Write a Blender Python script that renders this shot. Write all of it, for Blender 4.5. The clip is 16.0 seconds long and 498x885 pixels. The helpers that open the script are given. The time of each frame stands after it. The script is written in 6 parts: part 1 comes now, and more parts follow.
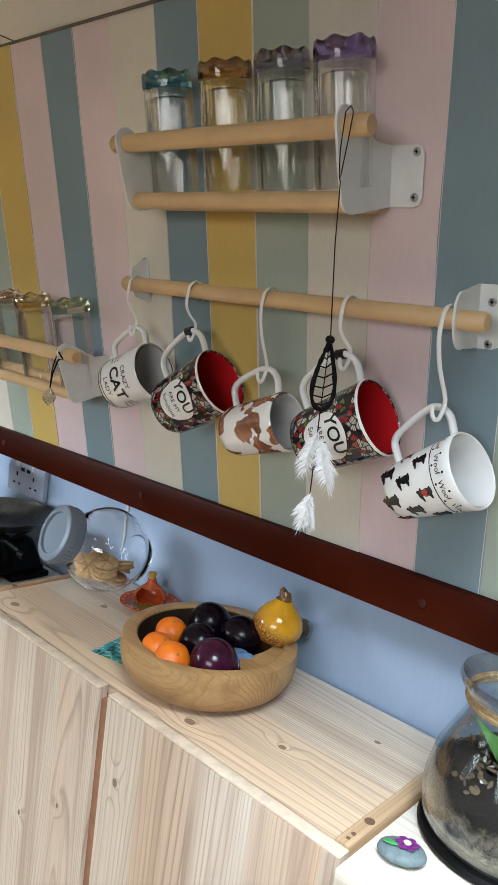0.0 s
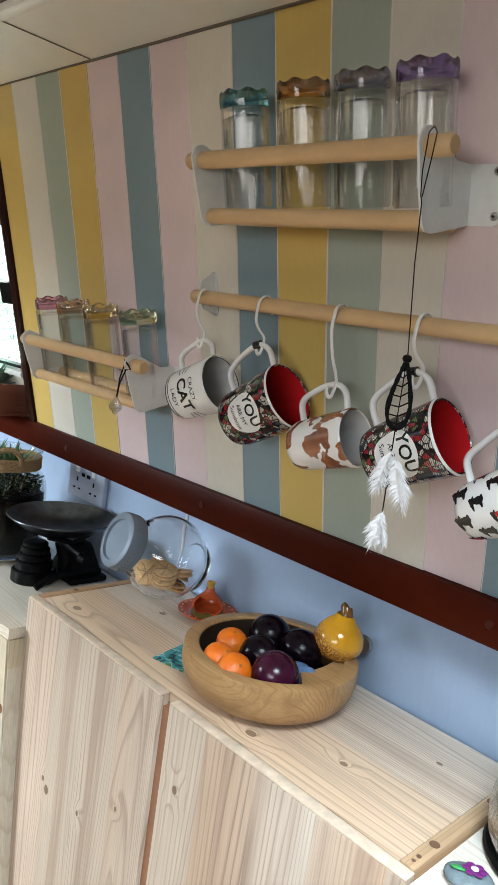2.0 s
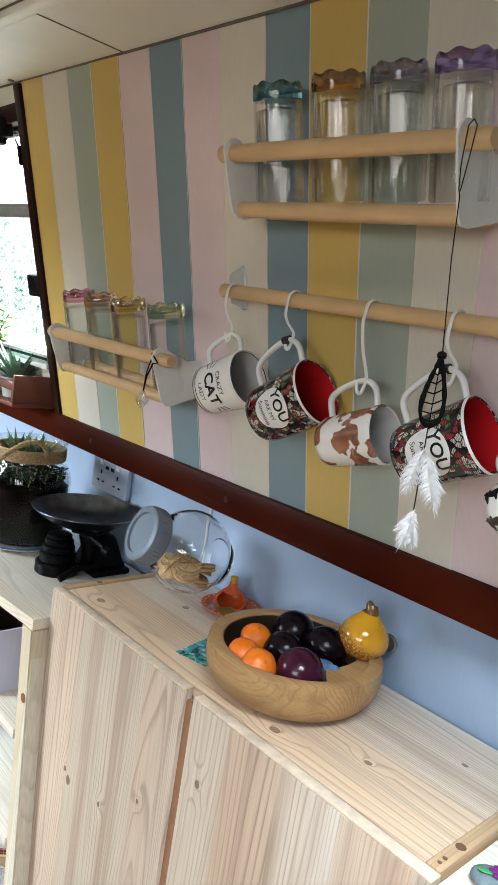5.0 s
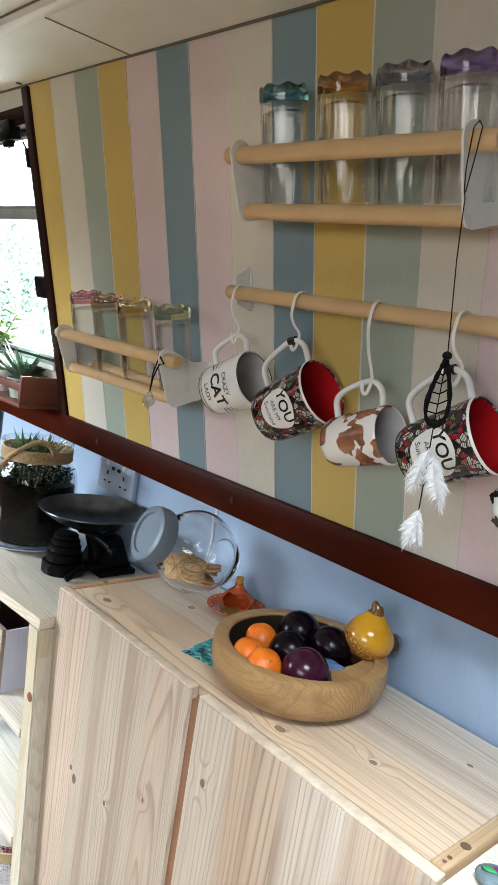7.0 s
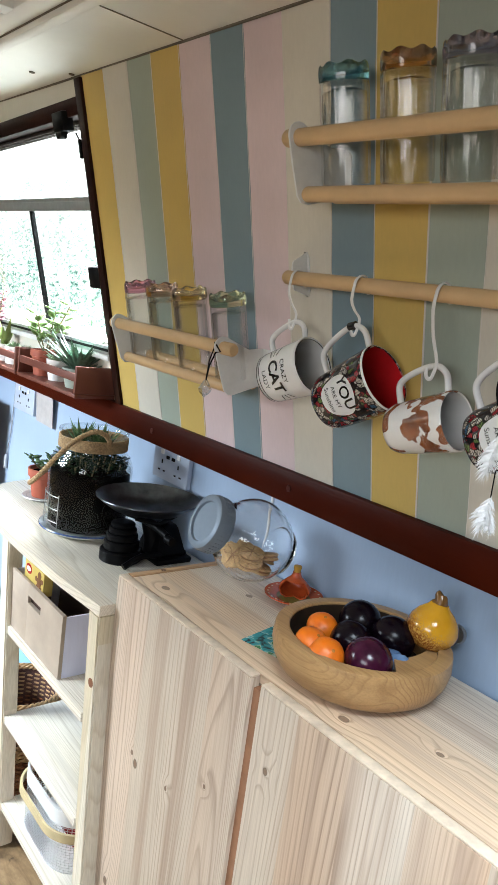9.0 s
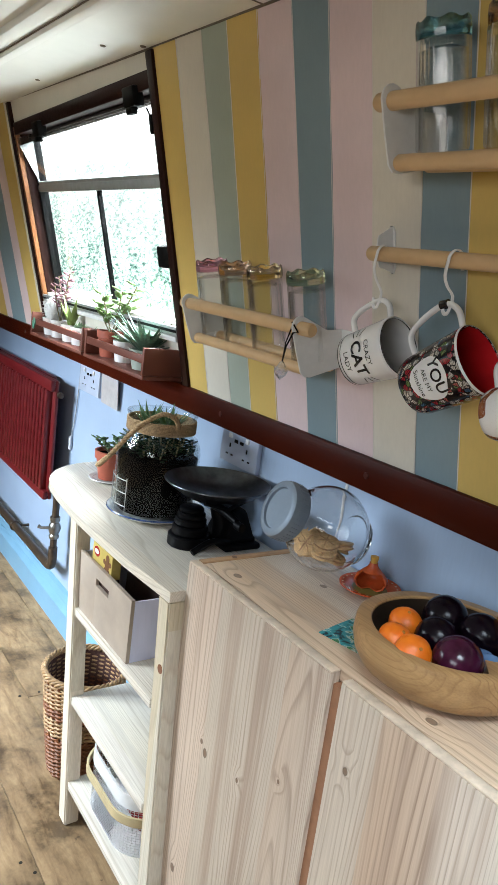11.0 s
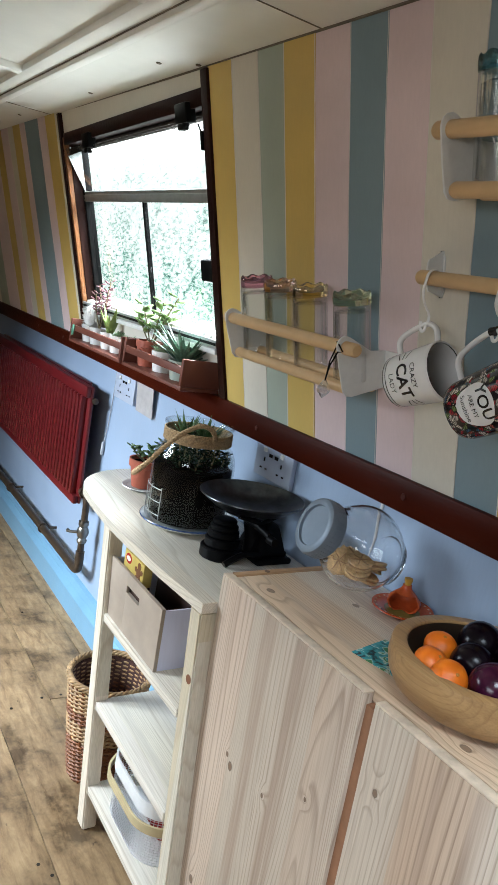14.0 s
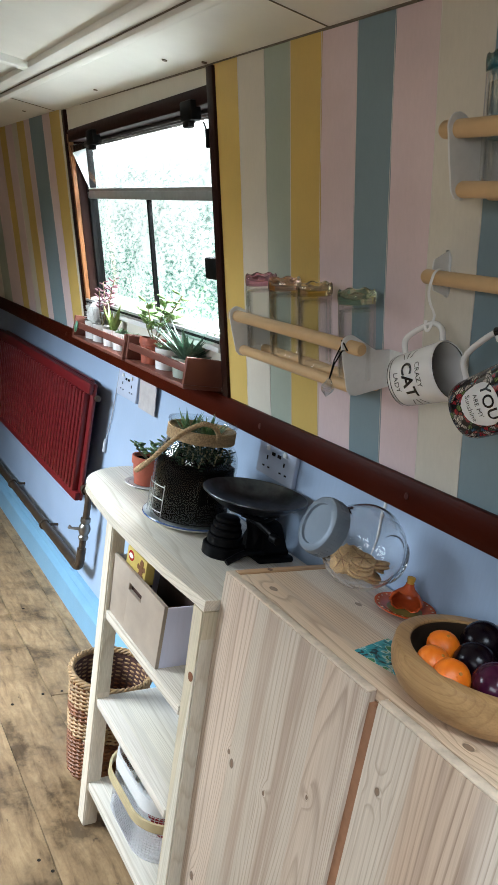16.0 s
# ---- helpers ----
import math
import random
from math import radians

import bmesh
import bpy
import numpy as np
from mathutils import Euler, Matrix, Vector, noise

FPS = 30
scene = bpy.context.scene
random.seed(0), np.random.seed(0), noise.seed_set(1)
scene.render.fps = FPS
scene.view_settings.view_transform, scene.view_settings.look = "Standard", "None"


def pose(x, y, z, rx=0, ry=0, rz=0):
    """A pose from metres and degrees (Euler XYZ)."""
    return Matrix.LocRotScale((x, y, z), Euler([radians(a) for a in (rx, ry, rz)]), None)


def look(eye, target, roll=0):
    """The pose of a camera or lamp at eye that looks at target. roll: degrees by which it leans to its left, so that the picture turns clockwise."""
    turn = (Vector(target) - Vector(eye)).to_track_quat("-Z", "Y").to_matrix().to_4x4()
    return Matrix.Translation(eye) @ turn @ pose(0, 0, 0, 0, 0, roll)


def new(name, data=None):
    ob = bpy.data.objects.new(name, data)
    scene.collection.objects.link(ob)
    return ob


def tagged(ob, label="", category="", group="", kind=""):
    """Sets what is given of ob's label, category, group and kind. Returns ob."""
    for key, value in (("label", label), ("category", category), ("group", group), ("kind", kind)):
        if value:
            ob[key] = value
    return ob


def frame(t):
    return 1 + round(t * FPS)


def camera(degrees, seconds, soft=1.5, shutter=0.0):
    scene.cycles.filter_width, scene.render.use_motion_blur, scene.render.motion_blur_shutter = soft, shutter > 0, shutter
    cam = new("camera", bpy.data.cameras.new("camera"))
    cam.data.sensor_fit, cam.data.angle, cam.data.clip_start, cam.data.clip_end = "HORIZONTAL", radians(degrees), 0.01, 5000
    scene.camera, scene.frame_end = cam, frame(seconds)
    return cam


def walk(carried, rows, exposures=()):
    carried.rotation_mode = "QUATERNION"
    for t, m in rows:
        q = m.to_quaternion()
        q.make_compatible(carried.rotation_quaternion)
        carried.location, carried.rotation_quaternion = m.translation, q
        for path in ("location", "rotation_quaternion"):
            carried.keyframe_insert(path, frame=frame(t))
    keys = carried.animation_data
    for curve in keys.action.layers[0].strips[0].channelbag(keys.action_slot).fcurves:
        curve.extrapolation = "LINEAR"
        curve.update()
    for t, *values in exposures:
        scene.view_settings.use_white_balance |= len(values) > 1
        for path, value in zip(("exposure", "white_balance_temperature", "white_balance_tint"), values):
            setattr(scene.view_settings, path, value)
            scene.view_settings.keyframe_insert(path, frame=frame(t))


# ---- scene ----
cam = camera(38.7, 16.0, soft=0.62)
PATH = [
    (0, (0.721, -0.575, 1.326), (-0.591, 0.907, 1.035), 7.2),
    (0.5, (0.718, -0.581, 1.329), (-0.608, 0.887, 1.036), 7.7),
    (1, (0.717, -0.589, 1.329), (-0.633, 0.86, 1.048), 7.5),
    (1.5, (0.708, -0.597, 1.331), (-0.662, 0.832, 1.046), 8.0),
    (2, (0.701, -0.602, 1.332), (-0.701, 0.795, 1.044), 8.1),
    (2.5, (0.697, -0.598, 1.328), (-0.723, 0.778, 1.029), 7.8),
    (3, (0.693, -0.603, 1.328), (-0.742, 0.759, 1.034), 8.1),
    (3.5, (0.692, -0.606, 1.328), (-0.745, 0.754, 1.036), 8.2),
    (4, (0.691, -0.606, 1.329), (-0.746, 0.751, 1.025), 8.4),
    (6.5, (0.689, -0.611, 1.328), (-0.748, 0.746, 1.024), 9.0),
    (7, (0.693, -0.611, 1.327), (-0.754, 0.736, 1.023), 8.8),
    (7.5, (0.696, -0.616, 1.329), (-0.758, 0.723, 1.023), 8.6),
    (8, (0.691, -0.618, 1.323), (-0.794, 0.684, 1.011), 7.9),
    (8.5, (0.686, -0.619, 1.325), (-0.814, 0.661, 0.993), 8.0),
    (9, (0.673, -0.62, 1.321), (-0.848, 0.63, 0.968), 7.8),
    (9.5, (0.652, -0.618, 1.31), (-0.899, 0.587, 0.932), 7.2),
    (10, (0.634, -0.618, 1.307), (-0.935, 0.554, 0.902), 7.1),
    (12.5, (0.609, -0.64, 1.314), (-1.019, 0.445, 0.901), 8.7),
    (13, (0.607, -0.645, 1.314), (-1.024, 0.437, 0.902), 9.2),
    (13.5, (0.605, -0.649, 1.31), (-1.033, 0.424, 0.908), 9.8),
    (14, (0.606, -0.654, 1.313), (-1.033, 0.422, 0.917), 9.9),
    (14.5, (0.607, -0.656, 1.314), (-1.033, 0.419, 0.922), 10.0),
    (15, (0.606, -0.657, 1.313), (-1.034, 0.417, 0.918), 10.3),
    (15.5, (0.606, -0.658, 1.312), (-1.037, 0.414, 0.92), 10.2),
    (16, (0.604, -0.659, 1.312), (-1.034, 0.415, 0.911), 10.3),
]
EXPOSURES = [(0.0, -0.04, 6420, 11), (8.5, -0.03, 6420, 11), (10.2, -0.1, 6350, 11), (12.3, -0.45, 6280, 11), (16.0, -0.45, 6280, 11)]
walk(cam, [(t, look(eye, target, roll)) for t, eye, target, roll in PATH], EXPOSURES)

# ---- light ----
world = bpy.data.worlds.new("world")
scene.world = world
world.use_nodes = True
wn = world.node_tree.nodes
sky = wn.new("ShaderNodeTexSky")
sky.sky_type = 'NISHITA'
sky.sun_disc = False
sky.sun_elevation, sky.sun_rotation = radians(38), radians(200)
wn["Background"].inputs["Strength"].default_value = 0.12
world.node_tree.links.new(sky.outputs[0], wn["Background"].inputs["Color"])


def area_lamp(name, x, y, z, w, h, watts, target, colour=(0.88, 0.95, 1.0), spread=118):
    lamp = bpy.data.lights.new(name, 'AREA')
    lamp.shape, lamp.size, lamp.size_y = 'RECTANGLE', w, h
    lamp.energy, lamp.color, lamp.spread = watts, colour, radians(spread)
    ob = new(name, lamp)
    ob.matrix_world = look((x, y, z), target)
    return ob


area_lamp("daylight_opposite_window_a", 0.74, -1.66, 1.42, 0.95, 0.5, 9, (0.52, -0.46, 0.03), (0.82, 0.92, 1.0), spread=120)
area_lamp("daylight_opposite_window_b", -1.80, -1.66, 1.42, 0.95, 0.5, 54, (-1.55, -0.30, 0.02), (0.82, 0.93, 1.0), spread=96)
area_lamp("daylight_planted_window", -1.35, 0.74, 2.25, 1.0, 0.6, 124, (-1.15, 0.0, 0.80), (0.86, 0.96, 1.0), spread=120)
# Added fill, aimed up through window_1 to brighten the dark ceiling
area_lamp("ceiling_fill", -1.45, 0.95, 0.45, 1.0, 0.5, 19, (-0.70, -0.40, 1.75), (0.92, 1.0, 0.97), spread=110)
# Added warm fill that lifts the upper wall; no such source is visible
area_lamp("upper_wall_fill", 0.80, -1.72, 1.36, 0.9, 0.4, 3.3, (-0.85, 0.10, 2.05), (1.0, 0.93, 0.86), spread=110)
# Added light straight above the counter, from an unseen roof opening
area_lamp("counter_fill_from_above", 0.80, -0.46, 1.80, 0.5, 0.4, 14.0, (0.74, -0.32, 0.80), (0.80, 0.92, 1.0), spread=95)


# ---- materials ----
def material(name, rough=0.5, metal=0.0, colour=(0.8, 0.8, 0.8), spec=0.5):
    m = bpy.data.materials.new(name)
    m.use_nodes = True
    b = m.node_tree.nodes["Principled BSDF"]
    b.inputs["Base Color"].default_value = (*colour, 1)
    b.inputs["Roughness"].default_value = rough
    b.inputs["Metallic"].default_value = metal
    b.inputs["Specular IOR Level"].default_value = spec
    return m, m.node_tree.nodes, m.node_tree.links, b


def mapped(n, l, scale=(1, 1, 1), coord="Object"):
    tc = n.new("ShaderNodeTexCoord")
    mp = n.new("ShaderNodeMapping")
    mp.inputs["Scale"].default_value = scale
    l.new(tc.outputs[coord], mp.inputs["Vector"])
    return mp.outputs["Vector"]


def noise_node(n, l, vec, scale, detail=4.0, rough=0.55, dist=0.0):
    t = n.new("ShaderNodeTexNoise")
    t.inputs["Scale"].default_value = scale
    t.inputs["Detail"].default_value = detail
    t.inputs["Roughness"].default_value = rough
    t.inputs["Distortion"].default_value = dist
    l.new(vec, t.inputs["Vector"])
    return t.outputs["Fac"]


def ramp(n, l, fac, stops):
    r = n.new("ShaderNodeValToRGB")
    e = r.color_ramp.elements
    while len(e) < len(stops):
        e.new(0.5)
    for i, (p, c) in enumerate(stops):
        e[i].position = p
        e[i].color = (*c, 1) if len(c) == 3 else c
    l.new(fac, r.inputs["Fac"])
    return r.outputs["Color"]


def mix(n, l, fac, a, b, mode='MIX'):
    m = n.new("ShaderNodeMix")
    m.data_type, m.blend_type = 'RGBA', mode
    for sock, v in ((m.inputs[0], fac), (m.inputs[6], a), (m.inputs[7], b)):
        if isinstance(v, (int, float)):
            sock.default_value = v
        elif isinstance(v, tuple):
            sock.default_value = (*v, 1)
        else:
            l.new(v, sock)
    return m.outputs[2]


def arith(n, l, op, a, b=0.0):
    m = n.new("ShaderNodeMath")
    m.operation = op
    for sock, v in ((m.inputs[0], a), (m.inputs[1], b)):
        if isinstance(v, (int, float)):
            sock.default_value = v
        else:
            l.new(v, sock)
    return m.outputs[0]


def bump(n, l, b, height, strength=0.2, dist=0.002):
    k = n.new("ShaderNodeBump")
    k.inputs["Strength"].default_value = strength
    k.inputs["Distance"].default_value = dist
    l.new(height, k.inputs["Height"])
    l.new(k.outputs["Normal"], b.inputs["Normal"])


def painted(name, colour, rough=0.45, vary=0.12, brush=(30, 30, 4), spec=0.4, relief=0.25):
    """Hand-painted surface: faint brush streaks, blotches and roughness changes."""
    m, n, l, b = material(name, rough, 0, colour, spec)
    big = noise_node(n, l, mapped(n, l), 3.2, 3)
    fine = noise_node(n, l, mapped(n, l, brush), 5.0, 5, 0.65)
    dark = tuple(c * (1 - vary) for c in colour)
    lite = tuple(min(1, c * (1 + vary * 0.5)) for c in colour)
    c1 = ramp(n, l, big, [(0.3, dark), (0.7, lite)])
    c2 = ramp(n, l, fine, [(0.35, (0.955, 0.955, 0.955)), (0.65, (1, 1, 1))])
    l.new(mix(n, l, 1.0, c1, c2, 'MULTIPLY'), b.inputs["Base Color"])
    l.new(arith(n, l, 'MULTIPLY_ADD', fine, 0.25), b.inputs["Roughness"])
    b.inputs["Roughness"].links[0].from_node.inputs[2].default_value = rough - 0.12
    bump(n, l, b, fine, relief, 0.0012)
    return m


def pine(name, axis, light, mid, dark, stave=0.095, rough=0.5, knots=(), lines=1.0, spec=0.35):
    """Pine boards: glued staves across the grain, ring lines along it, some knots. axis: 0, 1 or 2, the way the grain runs."""
    m, n, l, b = material(name, rough, 0, mid, spec)
    tc = n.new("ShaderNodeTexCoord")
    sep = n.new("ShaderNodeSeparateXYZ")
    l.new(tc.outputs["Object"], sep.inputs[0])
    across = {0: 1, 1: 0, 2: 0}[axis]
    third = ({0, 1, 2} - {axis, across}).pop()
    u, v, w = sep.outputs[across], sep.outputs[axis], sep.outputs[third]
    wob = noise_node(n, l, tc.outputs["Object"], 1.3, 1)
    idn = arith(n, l, 'FLOOR', arith(n, l, 'DIVIDE', u, stave))
    wh = n.new("ShaderNodeTexWhiteNoise")
    wh.noise_dimensions = '1D'
    l.new(idn, wh.inputs["W"])
    rnd = wh.outputs["Value"]
    comb = n.new("ShaderNodeCombineXYZ")
    l.new(u, comb.inputs[0])
    l.new(arith(n, l, 'ADD', arith(n, l, 'MULTIPLY', v, 0.055), arith(n, l, 'MULTIPLY', rnd, 9.0)), comb.inputs[1])
    l.new(w, comb.inputs[2])
    # knots, each at its place on the board: across, along, radius
    kd = arith(n, l, 'ADD', 9.0, 0.0)
    for ku, kv, kr in knots:
        kr = kr * 0.52
        du = arith(n, l, 'DIVIDE', arith(n, l, 'SUBTRACT', u, ku), kr)
        dv = arith(n, l, 'DIVIDE', arith(n, l, 'SUBTRACT', v, kv), kr * 1.35)
        d2 = arith(n, l, 'ADD', arith(n, l, 'MULTIPLY', du, du), arith(n, l, 'MULTIPLY', dv, dv))
        kd = arith(n, l, 'MINIMUM', kd, arith(n, l, 'SQRT', d2))
    near = ramp(n, l, arith(n, l, 'DIVIDE', kd, 9.0), [(0.0, (1, 1, 1)), (0.25, (0.45, 0.45, 0.45)), (0.75, (0, 0, 0))])
    # rings: contours of a stretched field, pushed round the knots
    field = noise_node(n, l, comb.outputs[0], 6.0, 2.0, 0.45)
    fld = arith(n, l, 'ADD', field, arith(n, l, 'MULTIPLY', near, 0.055 if knots else 0.0))
    rings = arith(n, l, 'FRACT', arith(n, l, 'ADD', arith(n, l, 'MULTIPLY', fld, 34.0), arith(n, l, 'MULTIPLY', u, 95.0)))
    fine = n.new("ShaderNodeCombineXYZ")
    l.new(arith(n, l, 'MULTIPLY', u, 420.0), fine.inputs[0])
    l.new(arith(n, l, 'MULTIPLY', v, 9.0), fine.inputs[1])
    l.new(arith(n, l, 'MULTIPLY', w, 420.0), fine.inputs[2])
    fib = noise_node(n, l, fine.outputs[0], 1.0, 3)
    strength = ramp(n, l, noise_node(n, l, comb.outputs[0], 4.0, 1), [(0.38, (0.35, 0.35, 0.35)), (0.6, (1, 1, 1))])
    ringc = ramp(n, l, rings, [(0.0, light), (0.62, light), (0.90, dark), (1.0, light)])
    base = mix(n, l, arith(n, l, 'MULTIPLY', strength, 0.92 * lines), light, ringc)
    tone = ramp(n, l, rnd, [(0.0, (0.80, 0.79, 0.75)), (0.35, (0.97, 0.88, 0.82)), (0.65, (0.90, 0.90, 0.86)), (1.0, (1.0, 1.0, 1.0))])
    base = mix(n, l, 0.9, base, tone, 'MULTIPLY')
    heart = ramp(n, l, noise_node(n, l, comb.outputs[0], 2.2, 2), [(0.48, (1, 1, 1)), (0.62, tuple(c / max(light) for c in mid))])
    base = mix(n, l, 0.8, base, heart, 'MULTIPLY')
    sc2 = n.new("ShaderNodeCombineXYZ")
    l.new(arith(n, l, 'MULTIPLY', u, 1.0), sc2.inputs[0])
    l.new(arith(n, l, 'ADD', arith(n, l, 'MULTIPLY', v, 0.035), arith(n, l, 'MULTIPLY', rnd, 7.0)), sc2.inputs[1])
    l.new(w, sc2.inputs[2])
    streak = ramp(n, l, noise_node(n, l, sc2.outputs[0], 24.0, 3, 0.6), [(0.48, (0, 0, 0)), (0.64, (1, 1, 1))])
    base = mix(n, l, arith(n, l, 'MULTIPLY', streak, 0.45 + 0.4 * lines), base, tuple(a * 0.48 + b * 0.52 for a, b in zip(mid, dark)))
    base = mix(n, l, 0.55, base, ramp(n, l, fib, [(0.3, (0.72, 0.70, 0.68)), (0.6, (1, 1, 1))]), 'MULTIPLY')
    if knots:
        wobk = arith(n, l, 'MULTIPLY', arith(n, l, 'ADD', kd, arith(n, l, 'MULTIPLY', arith(n, l, 'SUBTRACT', fib, 0.5), 0.5)), 0.5)
        kmask = ramp(n, l, wobk, [(0.0, (1, 1, 1)), (0.46, (0.85, 0.85, 0.85)), (0.60, (0, 0, 0))])
        base = mix(n, l, kmask, base, ramp(n, l, wobk, [(0.0, tuple(c * 0.95 for c in dark)), (0.36, tuple(c * 0.8 for c in dark)), (0.50, (0.06, 0.034, 0.018))]))
    base = mix(n, l, 0.25, base, ramp(n, l, wob, [(0.35, (0.82, 0.82, 0.80)), (0.65, (1, 1, 1))]), 'MULTIPLY')
    l.new(base, b.inputs["Base Color"])
    bump(n, l, b, fib, 0.12, 0.001)
    return m


def plain(name, colour, rough=0.5, metal=0.0, vary=0.15, scale=40.0, spec=0.5, bumps=0.1):
    m, n, l, b = material(name, rough, metal, colour, spec)
    f = noise_node(n, l, mapped(n, l), scale, 4, 0.6)
    l.new(ramp(n, l, f, [(0.3, tuple(c * (1 - vary) for c in colour)), (0.7, tuple(min(1, c * (1 + vary * 0.4)) for c in colour))]), b.inputs["Base Color"])
    if bumps:
        bump(n, l, b, f, bumps, 0.001)
    return m


def glass(name, tint=(1, 1, 1), rough=0.01, ior=1.45):
    m, n, l, b = material(name, rough, 0, tint)
    b.inputs["Transmission Weight"].default_value = 1.0
    b.inputs["IOR"].default_value = ior
    return m


DOOR_KNOTS = ((-0.274, 0.522, 0.012), (-0.288, 0.536, 0.007), (0.049, 0.714, 0.008), (-0.175, 0.539, 0.006), (-0.076, 0.608, 0.005), (-0.33, 0.24, 0.012), (-0.10, 0.30, 0.008), (0.21, 0.36, 0.010), (0.31, 0.60, 0.005))
TOP_KNOTS = ((0.046, 0.130, 0.011), (0.102, 0.241, 0.008), (0.050, -0.318, 0.012), (0.175, -0.235, 0.010), (0.105, -0.055, 0.006), (0.215, 0.310, 0.006))
PINE_DOOR = pine("pine_door", 2, (0.68, 0.585, 0.49), (0.57, 0.43, 0.335), (0.22, 0.13, 0.08), knots=DOOR_KNOTS, lines=0.62)
PINE_TOP = pine("pine_top", 0, (0.79, 0.69, 0.575), (0.69, 0.55, 0.43), (0.24, 0.145, 0.09), stave=0.14, knots=TOP_KNOTS, rough=0.38, lines=0.7, spec=0.55)
PINE_END = pine("pine_end_strip", 1, (0.60, 0.44, 0.28), (0.50, 0.33, 0.20), (0.34, 0.20, 0.10), stave=0.3)
PINE_EDGE = plain("pine_reddish_edge", (0.33, 0.16, 0.085), 0.55, scale=60)
PINE_LIP = plain("pine_end_grain", (0.68, 0.55, 0.42), 0.6, scale=45, vary=0.25)
PALE_TOP = pine("pale_pine_top", 0, (0.90, 0.885, 0.84), (0.87, 0.845, 0.78), (0.50, 0.45, 0.36), stave=0.11, rough=0.26, lines=0.7, spec=0.5)
PALE_LEG = pine("pale_pine_leg", 2, (0.82, 0.78, 0.68), (0.76, 0.70, 0.58), (0.52, 0.42, 0.29), stave=0.2, lines=0.45)
DOWEL = plain("beech_dowel", (0.62, 0.42, 0.22), 0.42, vary=0.12, scale=18)
MAHOGANY = painted("mahogany_stain", (0.050, 0.0065, 0.0020), 0.36, 0.45, (6, 60, 60), 0.08)
DARK_FRAME = painted("dark_brown_frame", (0.020, 0.006, 0.004), 0.45, 0.3, (40, 40, 6), 0.12)
REVEAL_WOOD = painted("lit_varnished_reveal", (0.22, 0.085, 0.028), 0.35, 0.25, (40, 40, 6))
PLANTER_WOOD = painted("red_brown_planter_wood", (0.15, 0.045, 0.028), 0.5, 0.3, (6, 50, 50))
YELLOW = painted("mustard_paint", (0.65, 0.465, 0.14), brush=(40, 40, 3))
CREAM = painted("cream_paint", (0.69, 0.65, 0.56), brush=(40, 40, 3))
SAGE = painted("sage_paint", (0.39, 0.445, 0.375), brush=(40, 40, 3))
PINK = painted("dusty_pink_paint", (0.735, 0.595, 0.605), brush=(40, 40, 3))
BLUE = painted("slate_blue_paint", (0.22, 0.305, 0.345), brush=(40, 40, 3))
PALE_BLUE = painted("pale_blue_paint", (0.32, 0.415, 0.56), 0.5, 0.08)
SKY_BLUE = painted("sky_blue_gloss", (0.185, 0.36, 0.51), 0.35, 0.12)
CEIL = plain("ceiling_cream_paint", (0.76, 0.755, 0.71), 0.33, 0.0, 0.07, 5.0, 0.5, 0.0)
# Dark colour on the unseen walls cuts the light they bounce back
DIM_WALL = painted("low_bounce_tan", (0.15, 0.12, 0.09), 0.6, 0.15)
WHITE_METAL = plain("white_powder_coat", (0.72, 0.73, 0.72), 0.4, scale=90, vary=0.05)
WHITE_PLASTIC = plain("white_plastic", (0.78, 0.78, 0.77), 0.3, scale=60, vary=0.05)
CERAMIC = plain("white_glazed_ceramic", (0.80, 0.80, 0.79), 0.12, scale=30, vary=0.03, bumps=0.03)
GREY_CERAMIC = plain("pale_grey_glaze", (0.62, 0.62, 0.61), 0.15, scale=30, vary=0.04, bumps=0.03)
RED_GLAZE = plain("red_glaze", (0.50, 0.014, 0.018), 0.12, scale=25, vary=0.1, bumps=0.03)
BLACK_INK = plain("black_print", (0.012, 0.011, 0.012), 0.25, scale=60)
RED_INK = plain("red_print", (0.42, 0.03, 0.03), 0.25, scale=60)
STEEL = plain("dull_steel", (0.45, 0.45, 0.45), 0.35, 1.0, scale=60)
BLACK_IRON = plain("black_cast_iron", (0.0025, 0.0025, 0.003), 0.42, 0.0, scale=120, spec=0.10, bumps=0.12)
BLACK_PLASTIC = plain("black_plastic", (0.004, 0.004, 0.004), 0.45, scale=80, spec=0.12)
ALU = plain("window_aluminium", (0.46, 0.48, 0.48), 0.38, 0.6, scale=40)


def thin_glass(name, tint=(0.982, 0.988, 0.985), gloss=0.075, rim=0.75, fall=3.0):
    """Thin clear glass: what is behind shows through, gloss by Fresnel."""
    m = bpy.data.materials.new(name)
    m.use_nodes = True
    n, l = m.node_tree.nodes, m.node_tree.links
    n.remove(n["Principled BSDF"])
    tr, gl, fr, mx = (n.new("ShaderNode" + k) for k in ("BsdfTransparent", "BsdfGlossy", "LayerWeight", "MixShader"))
    tr.inputs["Color"].default_value = (*tint, 1)
    gl.inputs["Roughness"].default_value = 0.02
    fr.inputs["Blend"].default_value = 0.5
    edge = arith(n, l, 'MULTIPLY', arith(n, l, 'POWER', fr.outputs["Facing"], fall), rim)
    l.new(arith(n, l, 'ADD', edge, gloss), mx.inputs[0])
    l.new(tr.outputs[0], mx.inputs[1])
    l.new(gl.outputs[0], mx.inputs[2])
    l.new(mx.outputs[0], n["Material Output"].inputs["Surface"])
    return m


